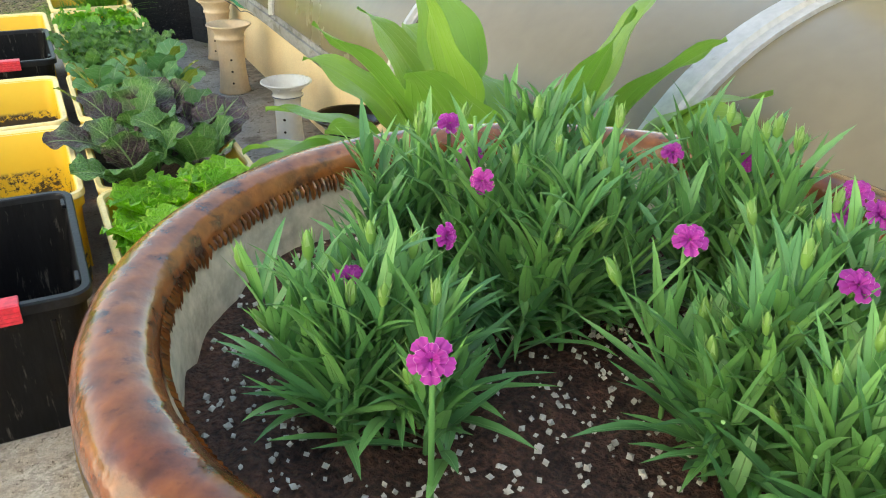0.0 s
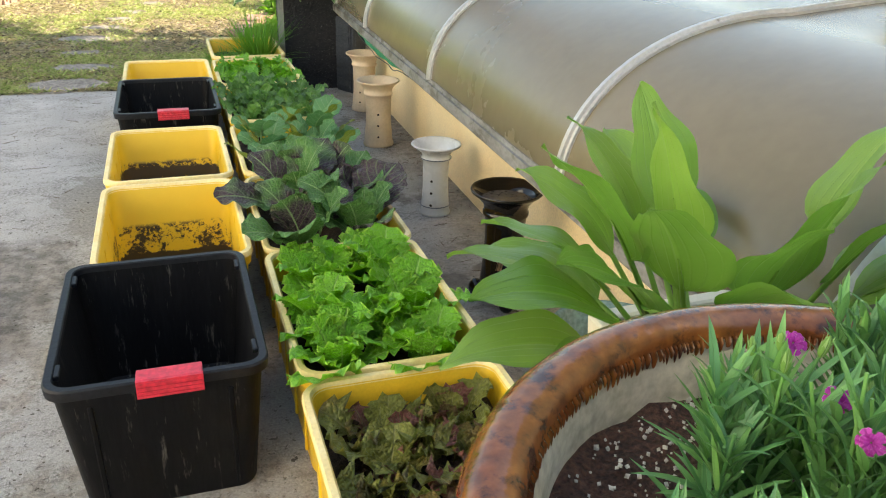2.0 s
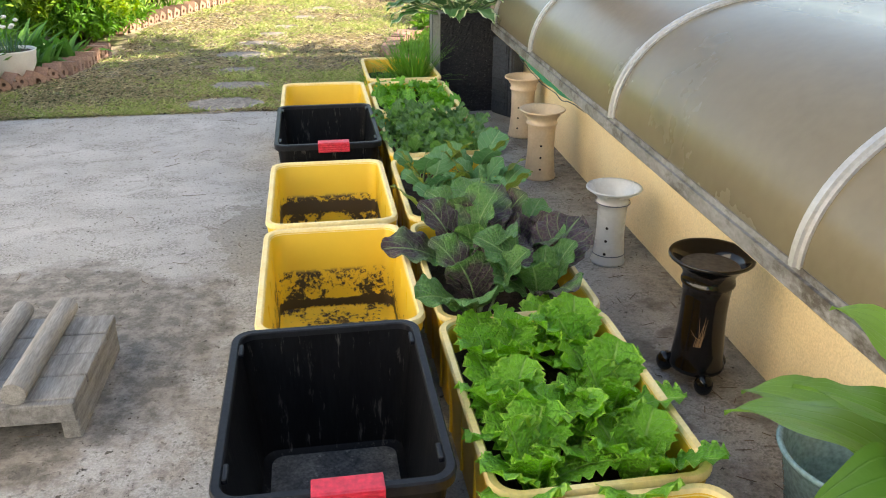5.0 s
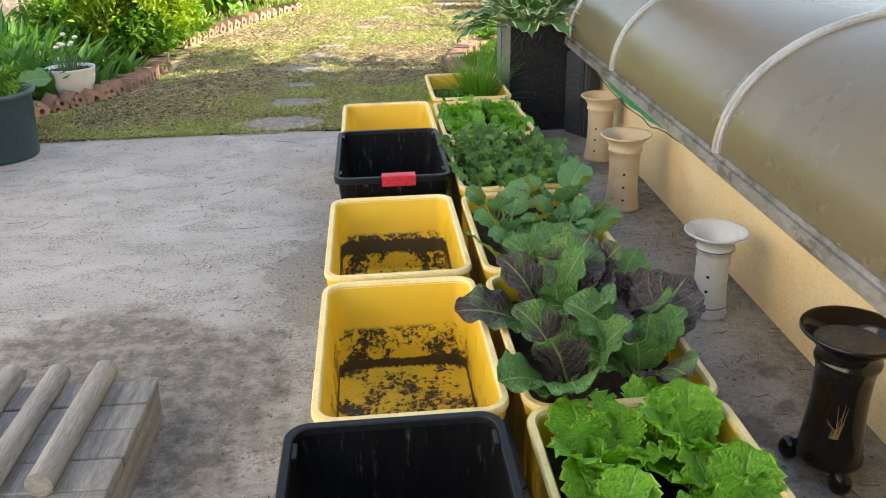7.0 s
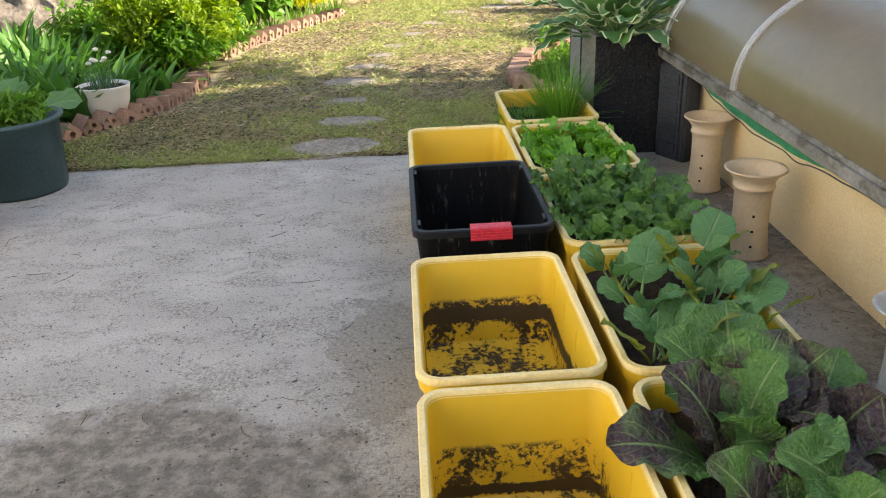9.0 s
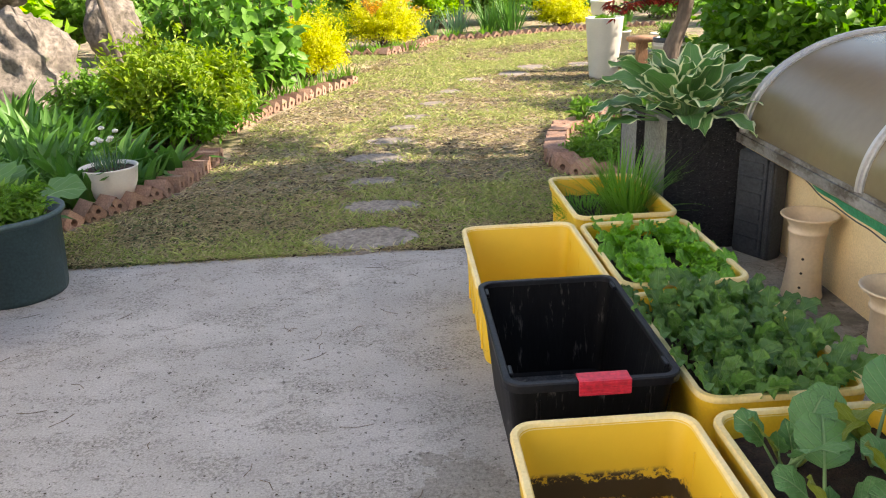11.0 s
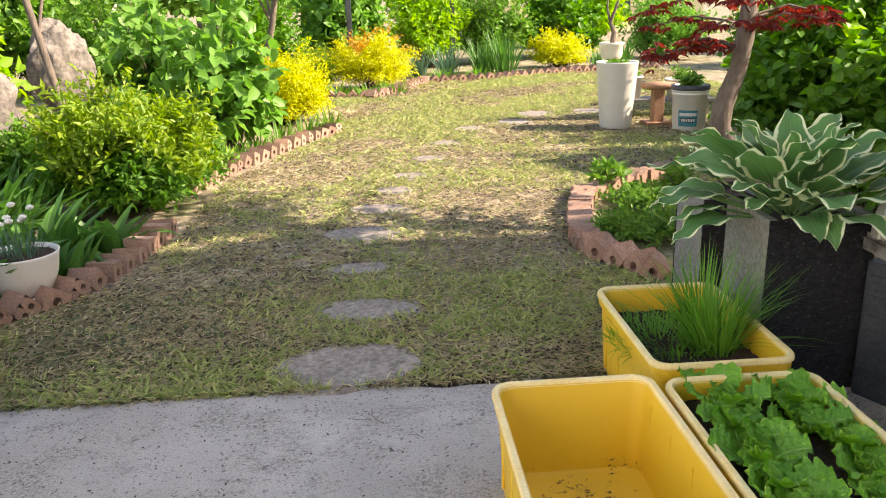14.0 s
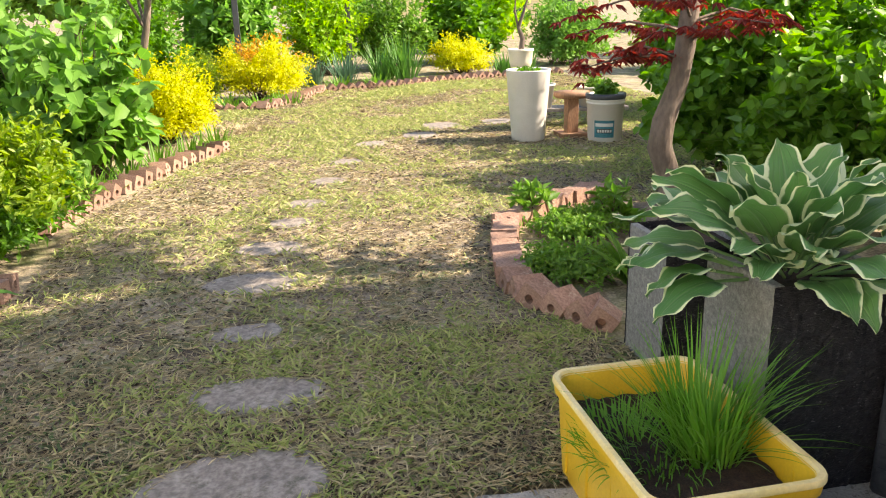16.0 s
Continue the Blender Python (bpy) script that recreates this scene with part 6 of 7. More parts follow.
def maple():
    c = thing("red_maple", pose(1.60, 7.60, 0), "slender tree with a grey trunk and red maple leaves", "tree")
    b = Buf()
    pts = [(0.05, 0, -0.03), (0.035, 0, 0.2), (0.02, 0, 0.42), (-0.045, 0, 0.58), (-0.03, 0.0, 0.7), (0.035, 0, 0.88), (0.06, 0, 1.05), (0.075, 0, 1.25), (0.08, 0.02, 1.7), (0.08, 0.05, 2.3)]
    b.tube(pts, [0.075, 0.06, 0.055, 0.06, 0.055, 0.047, 0.048, 0.044, 0.036, 0.02], seg=16)
    put("trunk", b.mesh("trunk", M_BARK), c)
    rs = np.random.RandomState(4)
    C, D, N = [], [], []
    for k in range(15):
        az = rs.uniform(0, 2 * PI)
        ln = rs.uniform(0.4, 0.75)
        z0 = rs.uniform(0.98, 1.3)
        tip = Vector((0.08 + ln * math.cos(az), ln * math.sin(az) * 0.8, z0 + rs.uniform(-0.12, 0.06)))
        b = Buf()
        p0 = Vector((0.08, 0, z0 - 0.03))
        b.tube([p0, p0.lerp(tip, 0.5) + Vector((0, 0, 0.05)), tip], [0.009, 0.006, 0.002], seg=5)
        put("limb", b.mesh("limb", M_BARK), c)
        for _ in range(16):
            t = rs.uniform(0.3, 1.05)
            cen = p0.lerp(tip, t) + Vector((rs.normal(0, 0.05), rs.normal(0, 0.05), 0.04 * math.sin(t * 3) + rs.normal(0, 0.012)))
            yaw = rs.uniform(0, 2 * PI)
            for f in (-1.1, -0.55, 0, 0.55, 1.1):     # five pointed lobes
                a = yaw + f
                C.append(tuple(cen))
                D.append((math.cos(a), math.sin(a), -0.25 - rs.uniform(0, 0.25)))
                N.append((rs.normal(0, 0.15), rs.normal(0, 0.15), 1))
    # the crown above, out of view, added to dapple the lawn with shade
    for k in range(34):
        az, ln, z0 = rs.uniform(0, 2 * PI), rs.uniform(0.35, 1.0), rs.uniform(1.75, 2.5)
        p0 = Vector((0.08, 0.03, z0 - 0.15))
        tip = Vector((0.08 + ln * math.cos(az), 0.15 + ln * math.sin(az), z0 + rs.uniform(0.0, 0.55)))
        b = Buf()
        b.tube([p0, p0.lerp(tip, 0.5) + Vector((0, 0, 0.08)), tip], [0.012, 0.008, 0.003], seg=5)
        put("limb", b.mesh("limb", M_BARK), c)
        for _ in range(34):
            t = rs.uniform(0.3, 1.05)
            cen = p0.lerp(tip, t) + Vector((rs.normal(0, 0.09), rs.normal(0, 0.09), rs.normal(0, 0.05)))
            yaw = rs.uniform(0, 2 * PI)
            for f in (-1.1, -0.55, 0, 0.55, 1.1):
                C.append(tuple(cen))
                D.append((math.cos(yaw + f), math.sin(yaw + f), -0.3))
                N.append((rs.normal(0, 0.3), rs.normal(0, 0.3), 1))
    C, D, N = np.array(C), np.array(D), np.array(N)
    s = rs.uniform(0.7, 1.1, len(C))
    put("crown", leaf_cloud("crown", C, D, N, 0.076 * s, 0.020 * s, G_RED), c)


maple()


# brick edging
def brick_mesh(two):
    """A block with drilled holes in its front face; the front looks along -y."""
    bm = bmesh.new()
    hx, hz, dp = 0.056, 0.054, 0.14
    ring = 12
    cells = [(0.0, 0.0)] if not two else [(0.0, 0.025), (0.0, -0.025)]
    hr = 0.022 if not two else 0.015
    outer = []
    zs = [(-hz, hz)] if not two else [(0.0, hz), (-hz, 0.0)]
    for (cx, cz), (z0, z1) in zip(cells, zs):
        sq, ci, bk = [], [], []
        for k in range(ring):
            a = 2 * PI * (k + 0.5) / ring
            ca, sa = math.cos(a), math.sin(a)
            sc = min(hx / abs(ca) if abs(ca) > 1e-6 else 9, ((z1 - cz) if sa > 0 else (cz - z0)) / abs(sa) if abs(sa) > 1e-6 else 9)
            sq.append(bm.verts.new((cx + ca * sc, 0, cz + sa * sc)))
            ci.append(bm.verts.new((cx + ca * hr, 0.001, cz + sa * hr)))
            bk.append(bm.verts.new((cx + ca * hr * 0.9, 0.05, cz + sa * hr * 0.9)))
        for k in range(ring):
            j = (k + 1) % ring
            bm.faces.new((sq[k], sq[j], ci[j], ci[k]))
            bm.faces.new((ci[k], ci[j], bk[j], bk[k]))
        bm.faces.new(bk)
    f = [bm.verts.new(p) for p in ((-hx, 0, -hz), (hx, 0, -hz), (hx, 0, hz), (-hx, 0, hz))]
    g = [bm.verts.new((p.co.x, dp, p.co.z)) for p in f]
    bm.faces.new(list(reversed(g)))
    for k in range(4):
        j = (k + 1) % 4
        bm.faces.new((f[k], f[j], g[j], g[k]))
    bmesh.ops.recalc_face_normals(bm, faces=bm.faces)
    return bm_mesh(bm, "brick", M_BRICK)


BRICKS = [brick_mesh(False), brick_mesh(True)]


def edging(pts, step, label, seed, tilt, into):
    """Bricks set on edge along a line; into is +1 when the bed lies to the left of the line."""
    c = thing("brick_edging", Matrix.Identity(4), label, "edging", kind="structure")
    r = random.Random(seed)
    pts = [Vector((*p, 0)) for p in pts]
    d = 0.0
    for a, b in zip(pts, pts[1:]):
        seg = (b - a).length
        while d < seg:
            p = a.lerp(b, d / seg)
            t = (b - a).normalized()
            yaw = math.degrees(math.atan2(t.y, t.x)) + (0 if into > 0 else 180)
            tl = tilt(p) + r.uniform(-11, 11)
            put("brick", BRICKS[r.random() < 0.3], c, pose(p.x, p.y, 0.035 + r.uniform(-0.006, 0.008), r.uniform(-6, 6), tl, yaw + r.uniform(-9, 9)))
            d += step * r.uniform(0.93, 1.07)
        d -= seg
    return c


edging([(-2.12, 6.42), (-1.99, 6.59), (-1.88, 6.75), (-1.76, 6.88), (-1.69, 7.03), (-1.63, 7.2), (-1.57, 7.54), (-1.53, 8.07)], 0.135, "row of tilted perforated red bricks edging the bed", 1, lambda p: 38 if p.y < 7.15 else 16, 1)
edging([(-1.62, 9.1), (-1.55, 9.35), (-1.43, 9.86), (-1.18, 10.55), (-0.95, 11.15), (-0.72, 11.65)], 0.15, "row of perforated red bricks along the lawn", 2, lambda p: 24, 1)
edging([(-0.98, 14.6), (-0.35, 14.53), (0.13, 15.33), (0.51, 16.34), (1.8, 16.63), (2.85, 17.13), (3.5, 17.35), (4.6, 17.4)], 0.16, "far row of tilted perforated red bricks", 3, lambda p: 42, 1)
edging([(1.77, 9.03), (1.45, 8.85), (1.19, 8.6), (0.96, 8.44), (0.80, 7.94), (0.70, 7.47), (0.73, 7.2), (0.83, 7.03), (0.94, 6.85), (1.05, 6.76)], 0.125, "curved row of red bricks round the small bed", 4, lambda p: 40 if p.y < 7.3 else 8, 1)

# stepping stones
SLABS = [(-0.44, 6.06, 0.30, 0.205), (-0.39, 6.62, 0.25, 0.14), (-0.44, 7.19, 0.16, 0.085), (-0.44, 7.80, 0.22, 0.16), (-0.34, 8.36, 0.18, 0.14), (-0.22, 8.87, 0.14, 0.11), (-0.10, 9.37, 0.14, 0.11), (0.08, 10.03, 0.14, 0.11), (0.28, 10.75, 0.15, 0.12), (0.61, 11.53, 0.16, 0.14), (1.13, 11.87, 0.19, 0.17), (1.45, 12.42, 0.22, 0.24), (2.1, 12.5, 0.22, 0.2)]
for k, (x, y, a, b2) in enumerate(SLABS):
    bm = bmesh.new()
    rows = []
    for z, s in ((-0.03, 0.98), (0.003, 1.0), (0.010, 0.95)):
        rows.append([bm.verts.new((a * s * math.cos(q) * (abs(math.cos(q)) ** -0.25 if abs(math.cos(q)) > 0.2 else 1.2) * (1 + 0.10 * 2.2 * noise.noise((math.cos(q) * 1.5, math.sin(q) * 1.5, k * 3.1))), b2 * s * math.sin(q) * (1 + 0.12 * noise.noise((math.cos(q) * 2, math.sin(q) * 2, k * 7.3))), z)) for q in [2 * PI * i / 26 for i in range(26)]])
    for p, q in zip(rows, rows[1:]):
        for i in range(26):
            bm.faces.new((p[i], p[(i + 1) % 26], q[(i + 1) % 26], q[i]))
    bm.faces.new(rows[-1])
    tagged(part("stepping_stone", bm, M_SLAB, m=pose(x, y, ground_z(x, y) - 0.004, 0, 0, random.Random(k).uniform(-8, 8))), "flat irregular grey stepping stone set in the lawn", "stepping stone", "stepping stones")


# grass and dry litter
M_CLOD = mat("dark_soil_crumb", (0.075, 0.05, 0.032), (0.04, 0.028, 0.018), scale=20, rough=0.95, bump=0.3)


def lawn():
    rs = np.random.RandomState(12)

    def field(n, keep, L, W, up, material, name, near):
        y = 5.88 + (rs.uniform(0, 1, n) ** near) * 12.0
        x = rs.uniform(-2.2, 4.6, n)
        x = np.where(y < 7.0, rs.uniform(-2.6, 1.0, n), x)
        lim = np.interp(y, [5.9, 6.6, 7.1, 8.1, 9.4, 10.5, 11.6, 12.4, 14.6, 18], [-2.3, -1.95, -1.62, -1.5, -1.5, -1.15, -0.7, -0.9, -0.95, 0.6])
        ok = (x > lim) & ~((x > 0.7) & (y < 8.7) & (x > np.interp(y, [6.7, 7.0, 7.5, 7.9, 8.7], [1.0, 0.84, 0.72, 0.8, 1.2])))
        for sx, sy, a, b2 in SLABS:
            ok &= ((x - sx) / a) ** 2 + ((y - sy) / b2) ** 2 > 0.72
        g = np.array([noise.noise((p * 1.1, q * 1.1, 0.4)) + 0.5 * noise.noise((p * 4, q * 4, 3)) for p, q in zip(x, y)])
        ok &= rs.uniform(0, 1, n) < keep(x, y, g)
        x, y = x[ok], y[ok]
        k = len(x)
        z = np.array([ground_z(p, q) for p, q in zip(x, y)]) + (0.004 if up < 0.3 else 0.0)
        az = rs.uniform(0, 2 * PI, k)
        D = np.stack([np.cos(az), np.sin(az), rs.normal(up, 0.25, k).clip(0.0 if up > 0.3 else -0.02, 3)], 1)
        N = np.stack([rs.normal(0, 0.4, k), rs.normal(0, 0.4, k), np.ones(k)], 1)
        s = rs.uniform(0.6, 1.3, k) * (1 + (y - 6) * 0.05)
        me = leaf_cloud(name, np.stack([x, y, z], 1), D, N, L * s, W * s, material)
        tagged(new(name, me), {"lawn_grass": "short thin green and yellowing lawn grass", "grass_litter": "dry cut grass lying on the soil", "soil_crumbs": "dark crumbs of soil and dead leaf in the lawn", "lawn_weeds": "low weeds with small grey-green leaves in the lawn"}[name], "grass", kind="stuff")

    field(150000, lambda x, y, g: np.clip(0.10 + 1.5 * g + np.where(y > 7.6, 0.42, 0.0) + np.where((x < -0.9) & (y < 6.3), 0.16, 0.0), 0.03, 1), 0.046, 0.0075, 0.75, G_GRASS, "lawn_grass", 1.25)
    field(90000, lambda x, y, g: np.clip(0.22 - 1.1 * g + np.where((x < -0.7) & (y < 6.8), 0.45, 0.0), 0.05, 1) * (y < 7.9), 0.022, 0.0105, 0.35, G_WEED, "lawn_weeds", 2.2)
    field(50000, lambda x, y, g: np.clip(0.7 - 0.9 * g, 0.1, 1), 0.022, 0.010, 0.1, M_CLOD, "soil_crumbs", 1.6)
    field(150000, lambda x, y, g: np.clip(np.where(y > 7.6, 0.62, 0.9) - 0.5 * g, 0.1, 1), 0.05, 0.004, 0.08, G_STRAW, "grass_litter", 1.45)


lawn()
# a raised tuft of dead grass
straps("dead_grass_tuft", -0.55, 12.9, 120, 0.10, 0.008, G_STRAW, 399, "low dry tuft of dead grass", spread=0.3, lean=1.5)

# small bed on the right
shrub("ground_cover", 1.08, 7.55, 0.75, 0.16, 0.035, 0.016, G_MID, 220, 22, 160, "low green weeds covering the small bed", start=0.1, flat=0.8)
shrub("ground_cover", 1.35, 8.15, 0.8, 0.17, 0.035, 0.016, G_MID, 220, 22, 161, "low green weeds covering the small bed", start=0.1, flat=0.8)
shrub("young_peony", 1.22, 8.52, 0.34, 0.30, 0.09, 0.04, G_MID, 16, 9, 162, "young peony with a few reddish stems", start=0.75)
shrub("leafy_weed", 1.62, 8.25, 0.34, 0.36, 0.10, 0.035, G_MID, 20, 10, 163, "upright green leafy weed by the tree", start=0.4)
straps("leafy_weed", 1.35, 7.3, 40, 0.3, 0.05, G_MID, 398, "broad-leaved weed beside the planter", spread=0.08, lean=0.9)

# things planted in the pots
tagged(put("herb_tuft", leaf_cloud("herb_tuft", *bush_leaves(110, 26, 0.5, 0.2, 0.05, 0.016, 170, start=0.3)[:5], G_MID), tub, pose(0, 0, 0.31), "feathery green herbs"), kind="stuff")
put("pompon_foliage", blades(60, 0, 0, 0.22, 0.10, 0.17, 0.008, 171, lean=0.7, material=G_BLUE, name="pompon_foliage"), bowl)
for k in range(7):
    rr_ = random.Random(500 + k)
    b = Buf()
    px, py, pz = rr_.uniform(-0.09, 0.09), rr_.uniform(-0.09, 0.09), rr_.uniform(0.36, 0.50)
    b.tube([(px * 0.5, py * 0.5, 0.22), (px, py, pz)], 0.0025, seg=5)
    put("flower_stalk", b.mesh("flower_stalk", G_MID), bowl)
    b = Buf()
    b.grid(np.array([[(0.019 * math.sin(PI * i / 7) * math.cos(2 * PI * j / 12) * (1 + 0.12 * math.sin(5 * j + i)), 0.019 * math.sin(PI * i / 7) * math.sin(2 * PI * j / 12) * (1 + 0.12 * math.sin(5 * j + i)), 0.013 * math.cos(PI * i / 7)) for j in range(13)] for i in range(8)]))
    put("pompon", b.mesh("pompon", M_WPLAS), bowl, pose(px, py, pz + 0.008), "white pompon bloom")
bl = thing("butterbur", pose(-2.32, 6.12, 0), "plant with a few very large round leaves", "plant")
BURR = [leaf_mesh("round_leaf", leaf_mat("round_leaf_green", (0.08, 0.2, 0.05), (0.13, 0.27, 0.08), (0.25, 0.4, 0.18), ribs=5, rough=0.5, see=0.3), L=0.27, W=0.27, wf=w_round, th0=1.0, bend=1.3, nv=10, nu=10, fold=0.1, ruffle=0.012, freq=3, stalk=0.24, stalk_r=0.006)]
spray(bl, "round_leaf", BURR, 12, 0.0, 0.12, 17, scale=(0.75, 1.25))

# boulders behind the left bed


def boulder(x, y, z, s, seed):
    bm = bmesh.new()
    bmesh.ops.create_icosphere(bm, subdivisions=5, radius=1)
    for v in bm.verts:
        c = v.co.copy()
        n1 = noise.noise(c * 0.9 + Vector((seed, 0, 0)))
        n2 = abs(noise.noise(c * 2.3 + Vector((0, seed, 0))))
        v.co = Vector((c.x * s[0], c.y * s[1], c.z * s[2])) * (1 + 0.35 * n1 - 0.28 * n2 + 0.05 * noise.noise(c * 8))
    tagged(part("boulder", bm, M_ROCK, m=pose(x, y, z, 0, 0, seed * 40), smooth=True), "large weathered grey-brown boulder of the garden bank", "rock", "boulders of the bank")


for k, (x, y, z, s) in enumerate([(-3.56, 9.75, 0.40, (0.56, 0.45, 0.72)), (-4.7, 8.6, 0.5, (0.7, 0.7, 0.8)), (-3.02, 10.6, 0.80, (0.22, 0.26, 0.42)), (-5.2, 9.8, 1.1, (0.9, 0.8, 1.0)), (-2.72, 9.25, 0.2, (0.16, 0.18, 0.22)), (-4.1, 10.6, 1.5, (0.6, 0.5, 0.5))]):
    boulder(x, y, z, s, k + 1)
tree("bank_tree", -2.44, 9.42, 3, 0.032, "thin leaning tree trunk beside the boulders", 3, M_BARK, G_MID, 0.08, 0.045, 60, 12, 180, 2.1, 1.6, 1.0, 2.0, lean=(-0.5, 0.1))
tree("lilac_stem", -1.75, 12.9, 3, 0.045, "pale slanting double stem of a tall shrub", 3, M_BARK, G_BIG, 0.12, 0.09, 90, 14, 181, 2.0, 2.0, 1.4, 1.6, lean=(0.45, 0.0))

# pots, pedestal and bucket at the lawn's far corner
wp = thing("white_tall_pot", pose(2.06, 11.28, 0), "tall white tapered planter standing on the lawn", "flower pot")
put("shell", lathe("shell", [(0.0, 0.0), (0.150, 0.0), (0.155, 0.01), (0.205, 0.635), (0.21, 0.645), (0.205, 0.65), (0.19, 0.645), (0.18, 0.6), (0.0, 0.59)], M_WPLAS, seg=48), wp)
put("planting", leaf_cloud("planting", *bush_leaves(40, 14, 0.3, 0.1, 0.04, 0.02, 190, start=0.1)[:5], G_DARK), wp, pose(0, 0, 0.59))
bp = thing("bonsai_pot", pose(2.16, 11.85, 0), "pale pot with a bare twisted bonsai on a low bench", "flower pot")
put("stand", lathe("stand", [(0.0, 0.0), (0.10, 0.0), (0.08, 0.3), (0.10, 0.59), (0.0, 0.595)], M_GRANG, seg=24), bp)
put("shell", lathe("shell", [(0.0, 0.596), (0.09, 0.597), (0.115, 0.68), (0.12, 0.77), (0.13, 0.78), (0.13, 0.80), (0.115, 0.80), (0.105, 0.76), (0.0, 0.75)], M_CREAM, seg=32), bp)
b = Buf()
b.tube([(0, 0, 0.75), (0.02, 0, 0.9), (-0.02, 0.01, 1.0), (0.03, 0, 1.15), (0.10, 0, 1.35)], [0.03, 0.025, 0.02, 0.014, 0.006], seg=8)
b.tube([(-0.02, 0.01, 1.0), (-0.06, 0.0, 1.15), (-0.05, 0, 1.3)], [0.015, 0.01, 0.004], seg=6)
put("bonsai", b.mesh("bonsai", M_BARK), bp)
M_RUST = mat("reddish_wood", (0.34, 0.19, 0.11), (0.25, 0.13, 0.075), scale=8, rough=0.7, bump=0.3, stretch=(1, 1, 0.3))
ped = thing("wooden_pedestal", pose(2.50, 11.32, 0), "squat reddish wooden pedestal with an octagonal top", "stand")
put("top", lathe("top", [(0.0, 0.36), (0.155, 0.365), (0.18, 0.39), (0.18, 0.42), (0.0, 0.425)], M_RUST, seg=8), ped)
part("column", box_bm(0.11, 0.11, 0.34, (0, 0, 0.03), bevel=0.008), M_RUST, ped)
part("foot", box_bm(0.26, 0.26, 0.04, (0, 0, 0), bevel=0.006), M_RUST, ped)
bu = thing("paint_bucket", pose(2.71, 11.0, 0), "white plastic bucket with a teal label used as a planter", "bucket")
put("shell", lathe("shell", [(0.0, 0.0), (0.15, 0.0), (0.153, 0.005), (0.168, 0.34), (0.175, 0.342), (0.176, 0.352), (0.17, 0.356), (0.171, 0.372), (0.178, 0.374), (0.178, 0.384), (0.172, 0.388), (0.173, 0.41), (0.181, 0.413), (0.181, 0.428), (0.172, 0.43), (0.165, 0.41), (0.0, 0.40)], M_WPLAS, seg=48), bu)
put("dark_rim", lathe("dark_rim", [(0.179, 0.385), (0.1835, 0.392), (0.1835, 0.43), (0.168, 0.434)], M_DGREY, seg=48), bu)
M_TEAL = mat("teal_label", (0.03, 0.22, 0.27), (0.025, 0.18, 0.23), scale=20, rough=0.5, bump=0)


def curved_patch(a0, a1, z0, z1, off, material, name):
    b = Buf()
    b.grid(np.array([[((0.153 + 0.015 * z / 0.34 + off) * math.cos(radians(a)), (0.153 + 0.015 * z / 0.34 + off) * math.sin(radians(a)), z) for a in np.linspace(a0, a1, 14)] for z in (z0, z1)]))
    return put(name, b.mesh(name, material), bu)


curved_patch(212, 278, 0.045, 0.20, 0.002, M_TEAL, "label")
curved_patch(216, 274, 0.145, 0.175, 0.003, M_WPLAS, "print_bar")
curved_patch(220, 270, 0.085, 0.125, 0.003, mat("black_print", (0.02, 0.02, 0.02), rough=0.5, bump=0), "print_bar")
for k in range(6):
    curved_patch(223 + k * 8, 229 + k * 8, 0.092, 0.118, 0.004, M_WPLAS, "print_mark")
put("planting", leaf_cloud("planting", *bush_leaves(30, 14, 0.3, 0.2, 0.06, 0.03, 191, start=0.1)[:5], G_MID), bu, pose(0, 0, 0.39))
bench = thing("low_bench", pose(2.75, 11.95, 0, 0, 0, -8), "low dark wooden bench carrying plastic pots", "bench")
part("seat", box_bm(1.1, 0.28, 0.035, (0, 0, 0.16), bevel=0.004), M_WOOD, bench)
for sx in (-0.48, 0.48):
    for sy in (-0.1, 0.1):
        part("leg", box_bm(0.04, 0.04, 0.16, (sx, sy, 0), bevel=0.003, seg=1), M_WOOD, bench)
for k, (x, y, r0, h) in enumerate([(2.42, 12.0, 0.14, 0.24), (2.95, 11.92, 0.16, 0.2)]):
    q = thing("grey_pot", pose(x, y, 0.195), "pale grey plastic pot on the bench", "flower pot", "pots on the bench")
    put("shell", lathe("shell", [(0.0, 0.0), (r0 * 0.8, 0.0), (r0, h - 0.02), (r0 * 1.06, h - 0.018), (r0 * 1.06, h), (r0 * 0.95, h), (r0 * 0.9, h - 0.05), (0, h - 0.05)], M_CREAM if k else M_WPLAS, seg=32), q)
    put("planting", leaf_cloud("planting", *bush_leaves(24, 12, 0.25, 0.22, 0.06, 0.02, 195 + k, start=0.2)[:5], G_MID), q, pose(0, 0, h - 0.05))
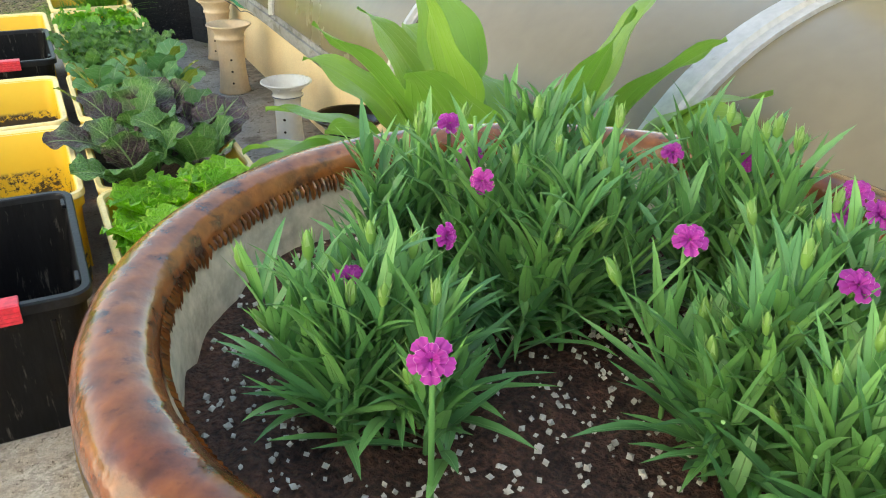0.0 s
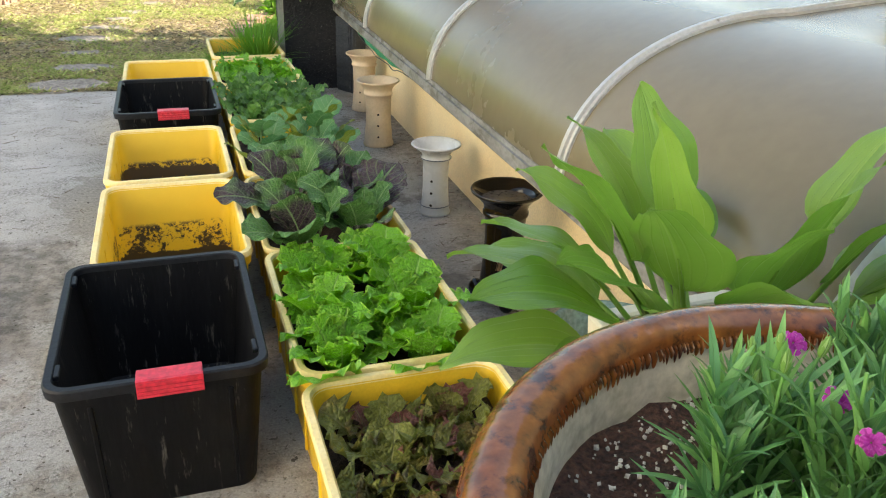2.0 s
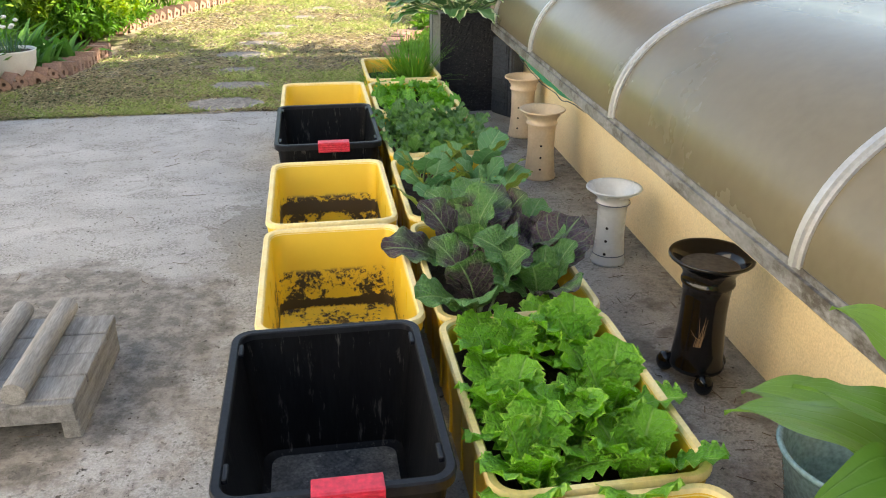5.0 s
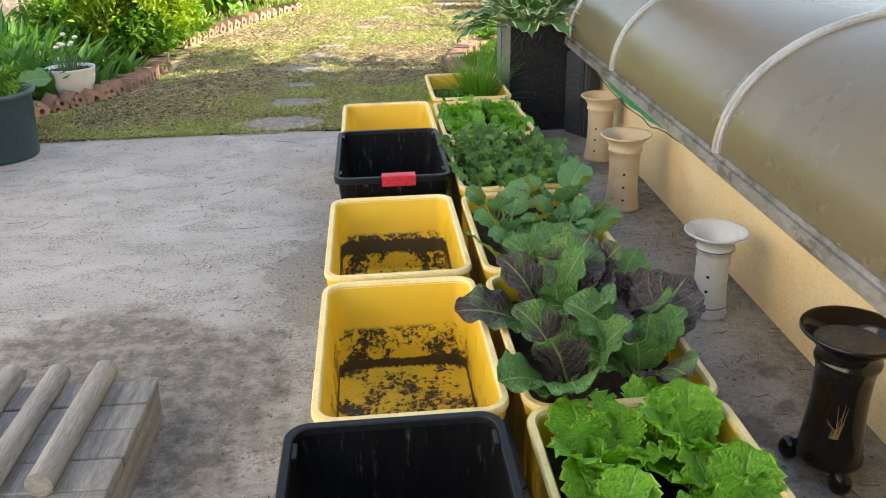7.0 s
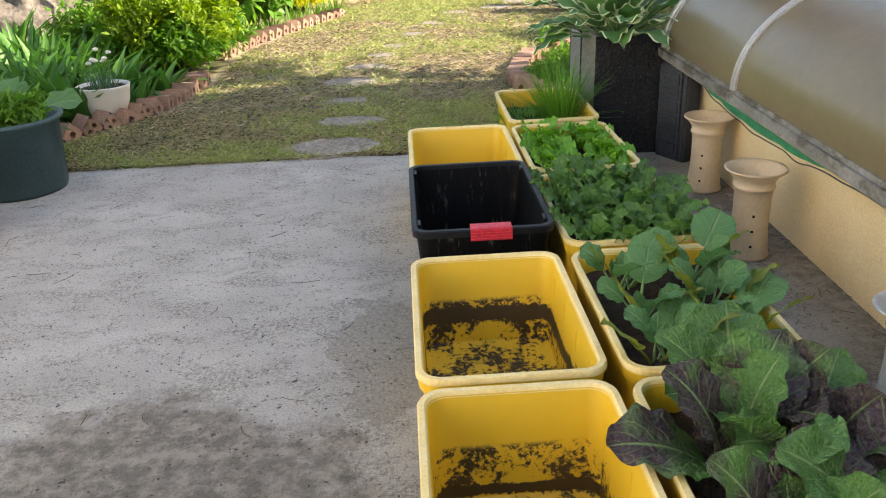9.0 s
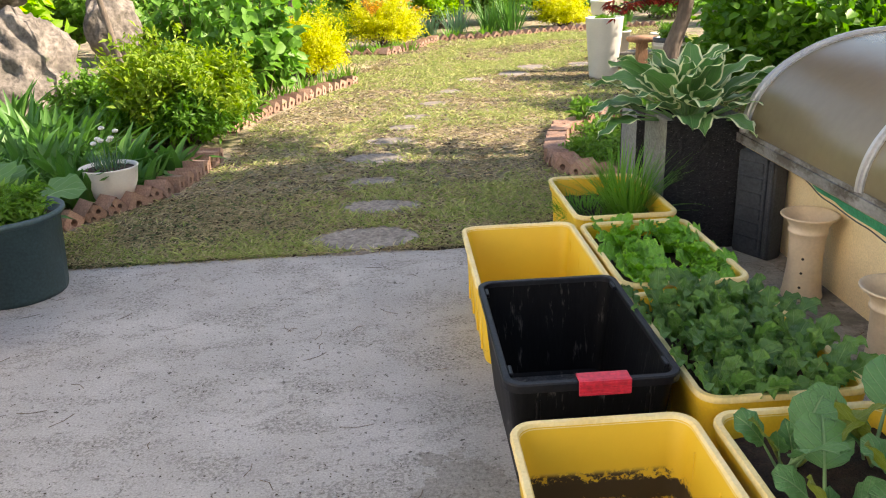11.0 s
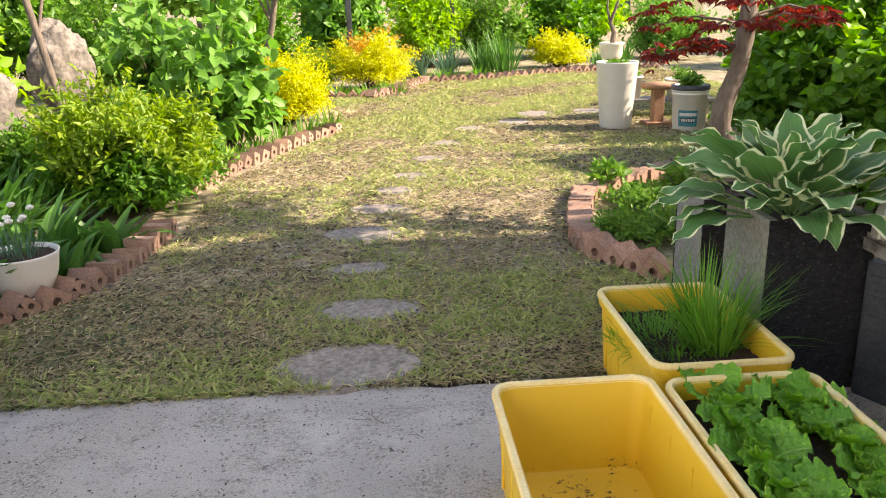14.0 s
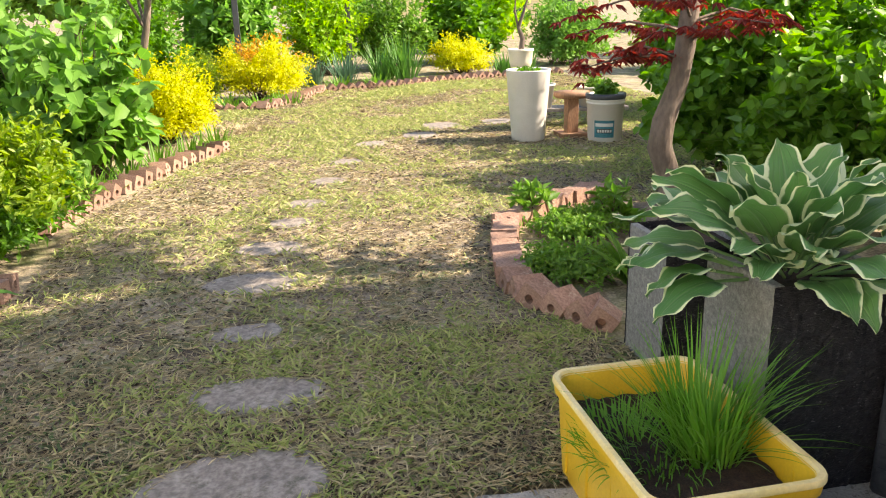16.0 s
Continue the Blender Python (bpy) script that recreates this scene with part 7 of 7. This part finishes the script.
# posts of a fence between the shrubs, and a far shed
for k, (x, y, h) in enumerate([(-0.75, 17.4, 2.4), (1.15, 19.2, 2.2)]):
    tagged(part("fence_post", box_bm(0.09, 0.09, h, (0, 0, 0), bevel=0.006), M_DGREY, m=pose(x, y, 0)), "dark slate-coloured square garden post", "post", "garden posts")
sh = thing("far_shed", pose(7.5, 33, 0), "far low shed with a grey roof", "shed")
part("wall", box_bm(7, 3, 2.0, (0, 0, 0)), M_STUCCO, sh)
part("roof", box_bm(7.6, 3.6, 0.25, (0, 0, 2.0)), M_DGREY, sh)
for sx in (-2, 0.5, 2.2):
    part("window", box_bm(0.8, 0.06, 0.9, (sx, -1.51, 0.7)), M_DGREY, sh)

# stray litter on the concrete
M_DEBRIS = mat("dark_debris", (0.05, 0.04, 0.03), (0.09, 0.07, 0.05), scale=30, rough=0.9, bump=0.2)
rs_ = np.random.RandomState(77)
n_ = 2600
x_, y_ = rs_.uniform(-3.2, -0.08, n_), 5.85 - rs_.uniform(0, 1, n_) ** 1.6 * 4.2
az_ = rs_.uniform(0, 2 * PI, n_)
tagged(new("yard_litter", leaf_cloud("yard_litter", np.stack([x_, y_, np.full(n_, 0.0015)], 1), np.stack([np.cos(az_), np.sin(az_), rs_.uniform(0.0, 0.25, n_)], 1), np.tile((0.05, 0.02, 1.0), (n_, 1)), rs_.uniform(0.003, 0.010, n_), rs_.uniform(0.003, 0.008, n_), M_DEBRIS)), "scattered crumbs of soil and bits of leaf on concrete", "litter", kind="stuff")
b = Buf()
for k in range(70):
    x, y, a, L = rs_.uniform(-2.6, -0.1), rs_.uniform(2.2, 5.8), rs_.uniform(0, 2 * PI), rs_.uniform(0.03, 0.11)
    b.tube([(x, y, 0.003), (x + 0.5 * L * math.cos(a), y + 0.5 * L * math.sin(a), 0.006), (x + L * math.cos(a + 0.3), y + L * math.sin(a + 0.3), 0.003)], 0.0012, seg=4)
tagged(new("straw_bits", b.mesh("straw_bits", G_TWIG)), "stray dry straws lying on the concrete", "litter", kind="stuff")
b = Buf()
rs2 = np.random.RandomState(78)
for k in range(260):
    x, y, a, L = rs2.uniform(1.02, 1.38), rs2.uniform(1.9, 5.4), rs2.uniform(0, 2 * PI), rs2.uniform(0.01, 0.05)
    if rs2.uniform() > (x - 0.95) * 2.4:
        continue
    b.tube([(x, y, 0.003), (x + L * math.cos(a), y + L * math.sin(a), 0.004)], 0.0013, seg=4)
tagged(new("wall_debris", b.mesh("wall_debris", G_TWIG)), "dry debris gathered along the foot of the wall", "litter", kind="stuff")
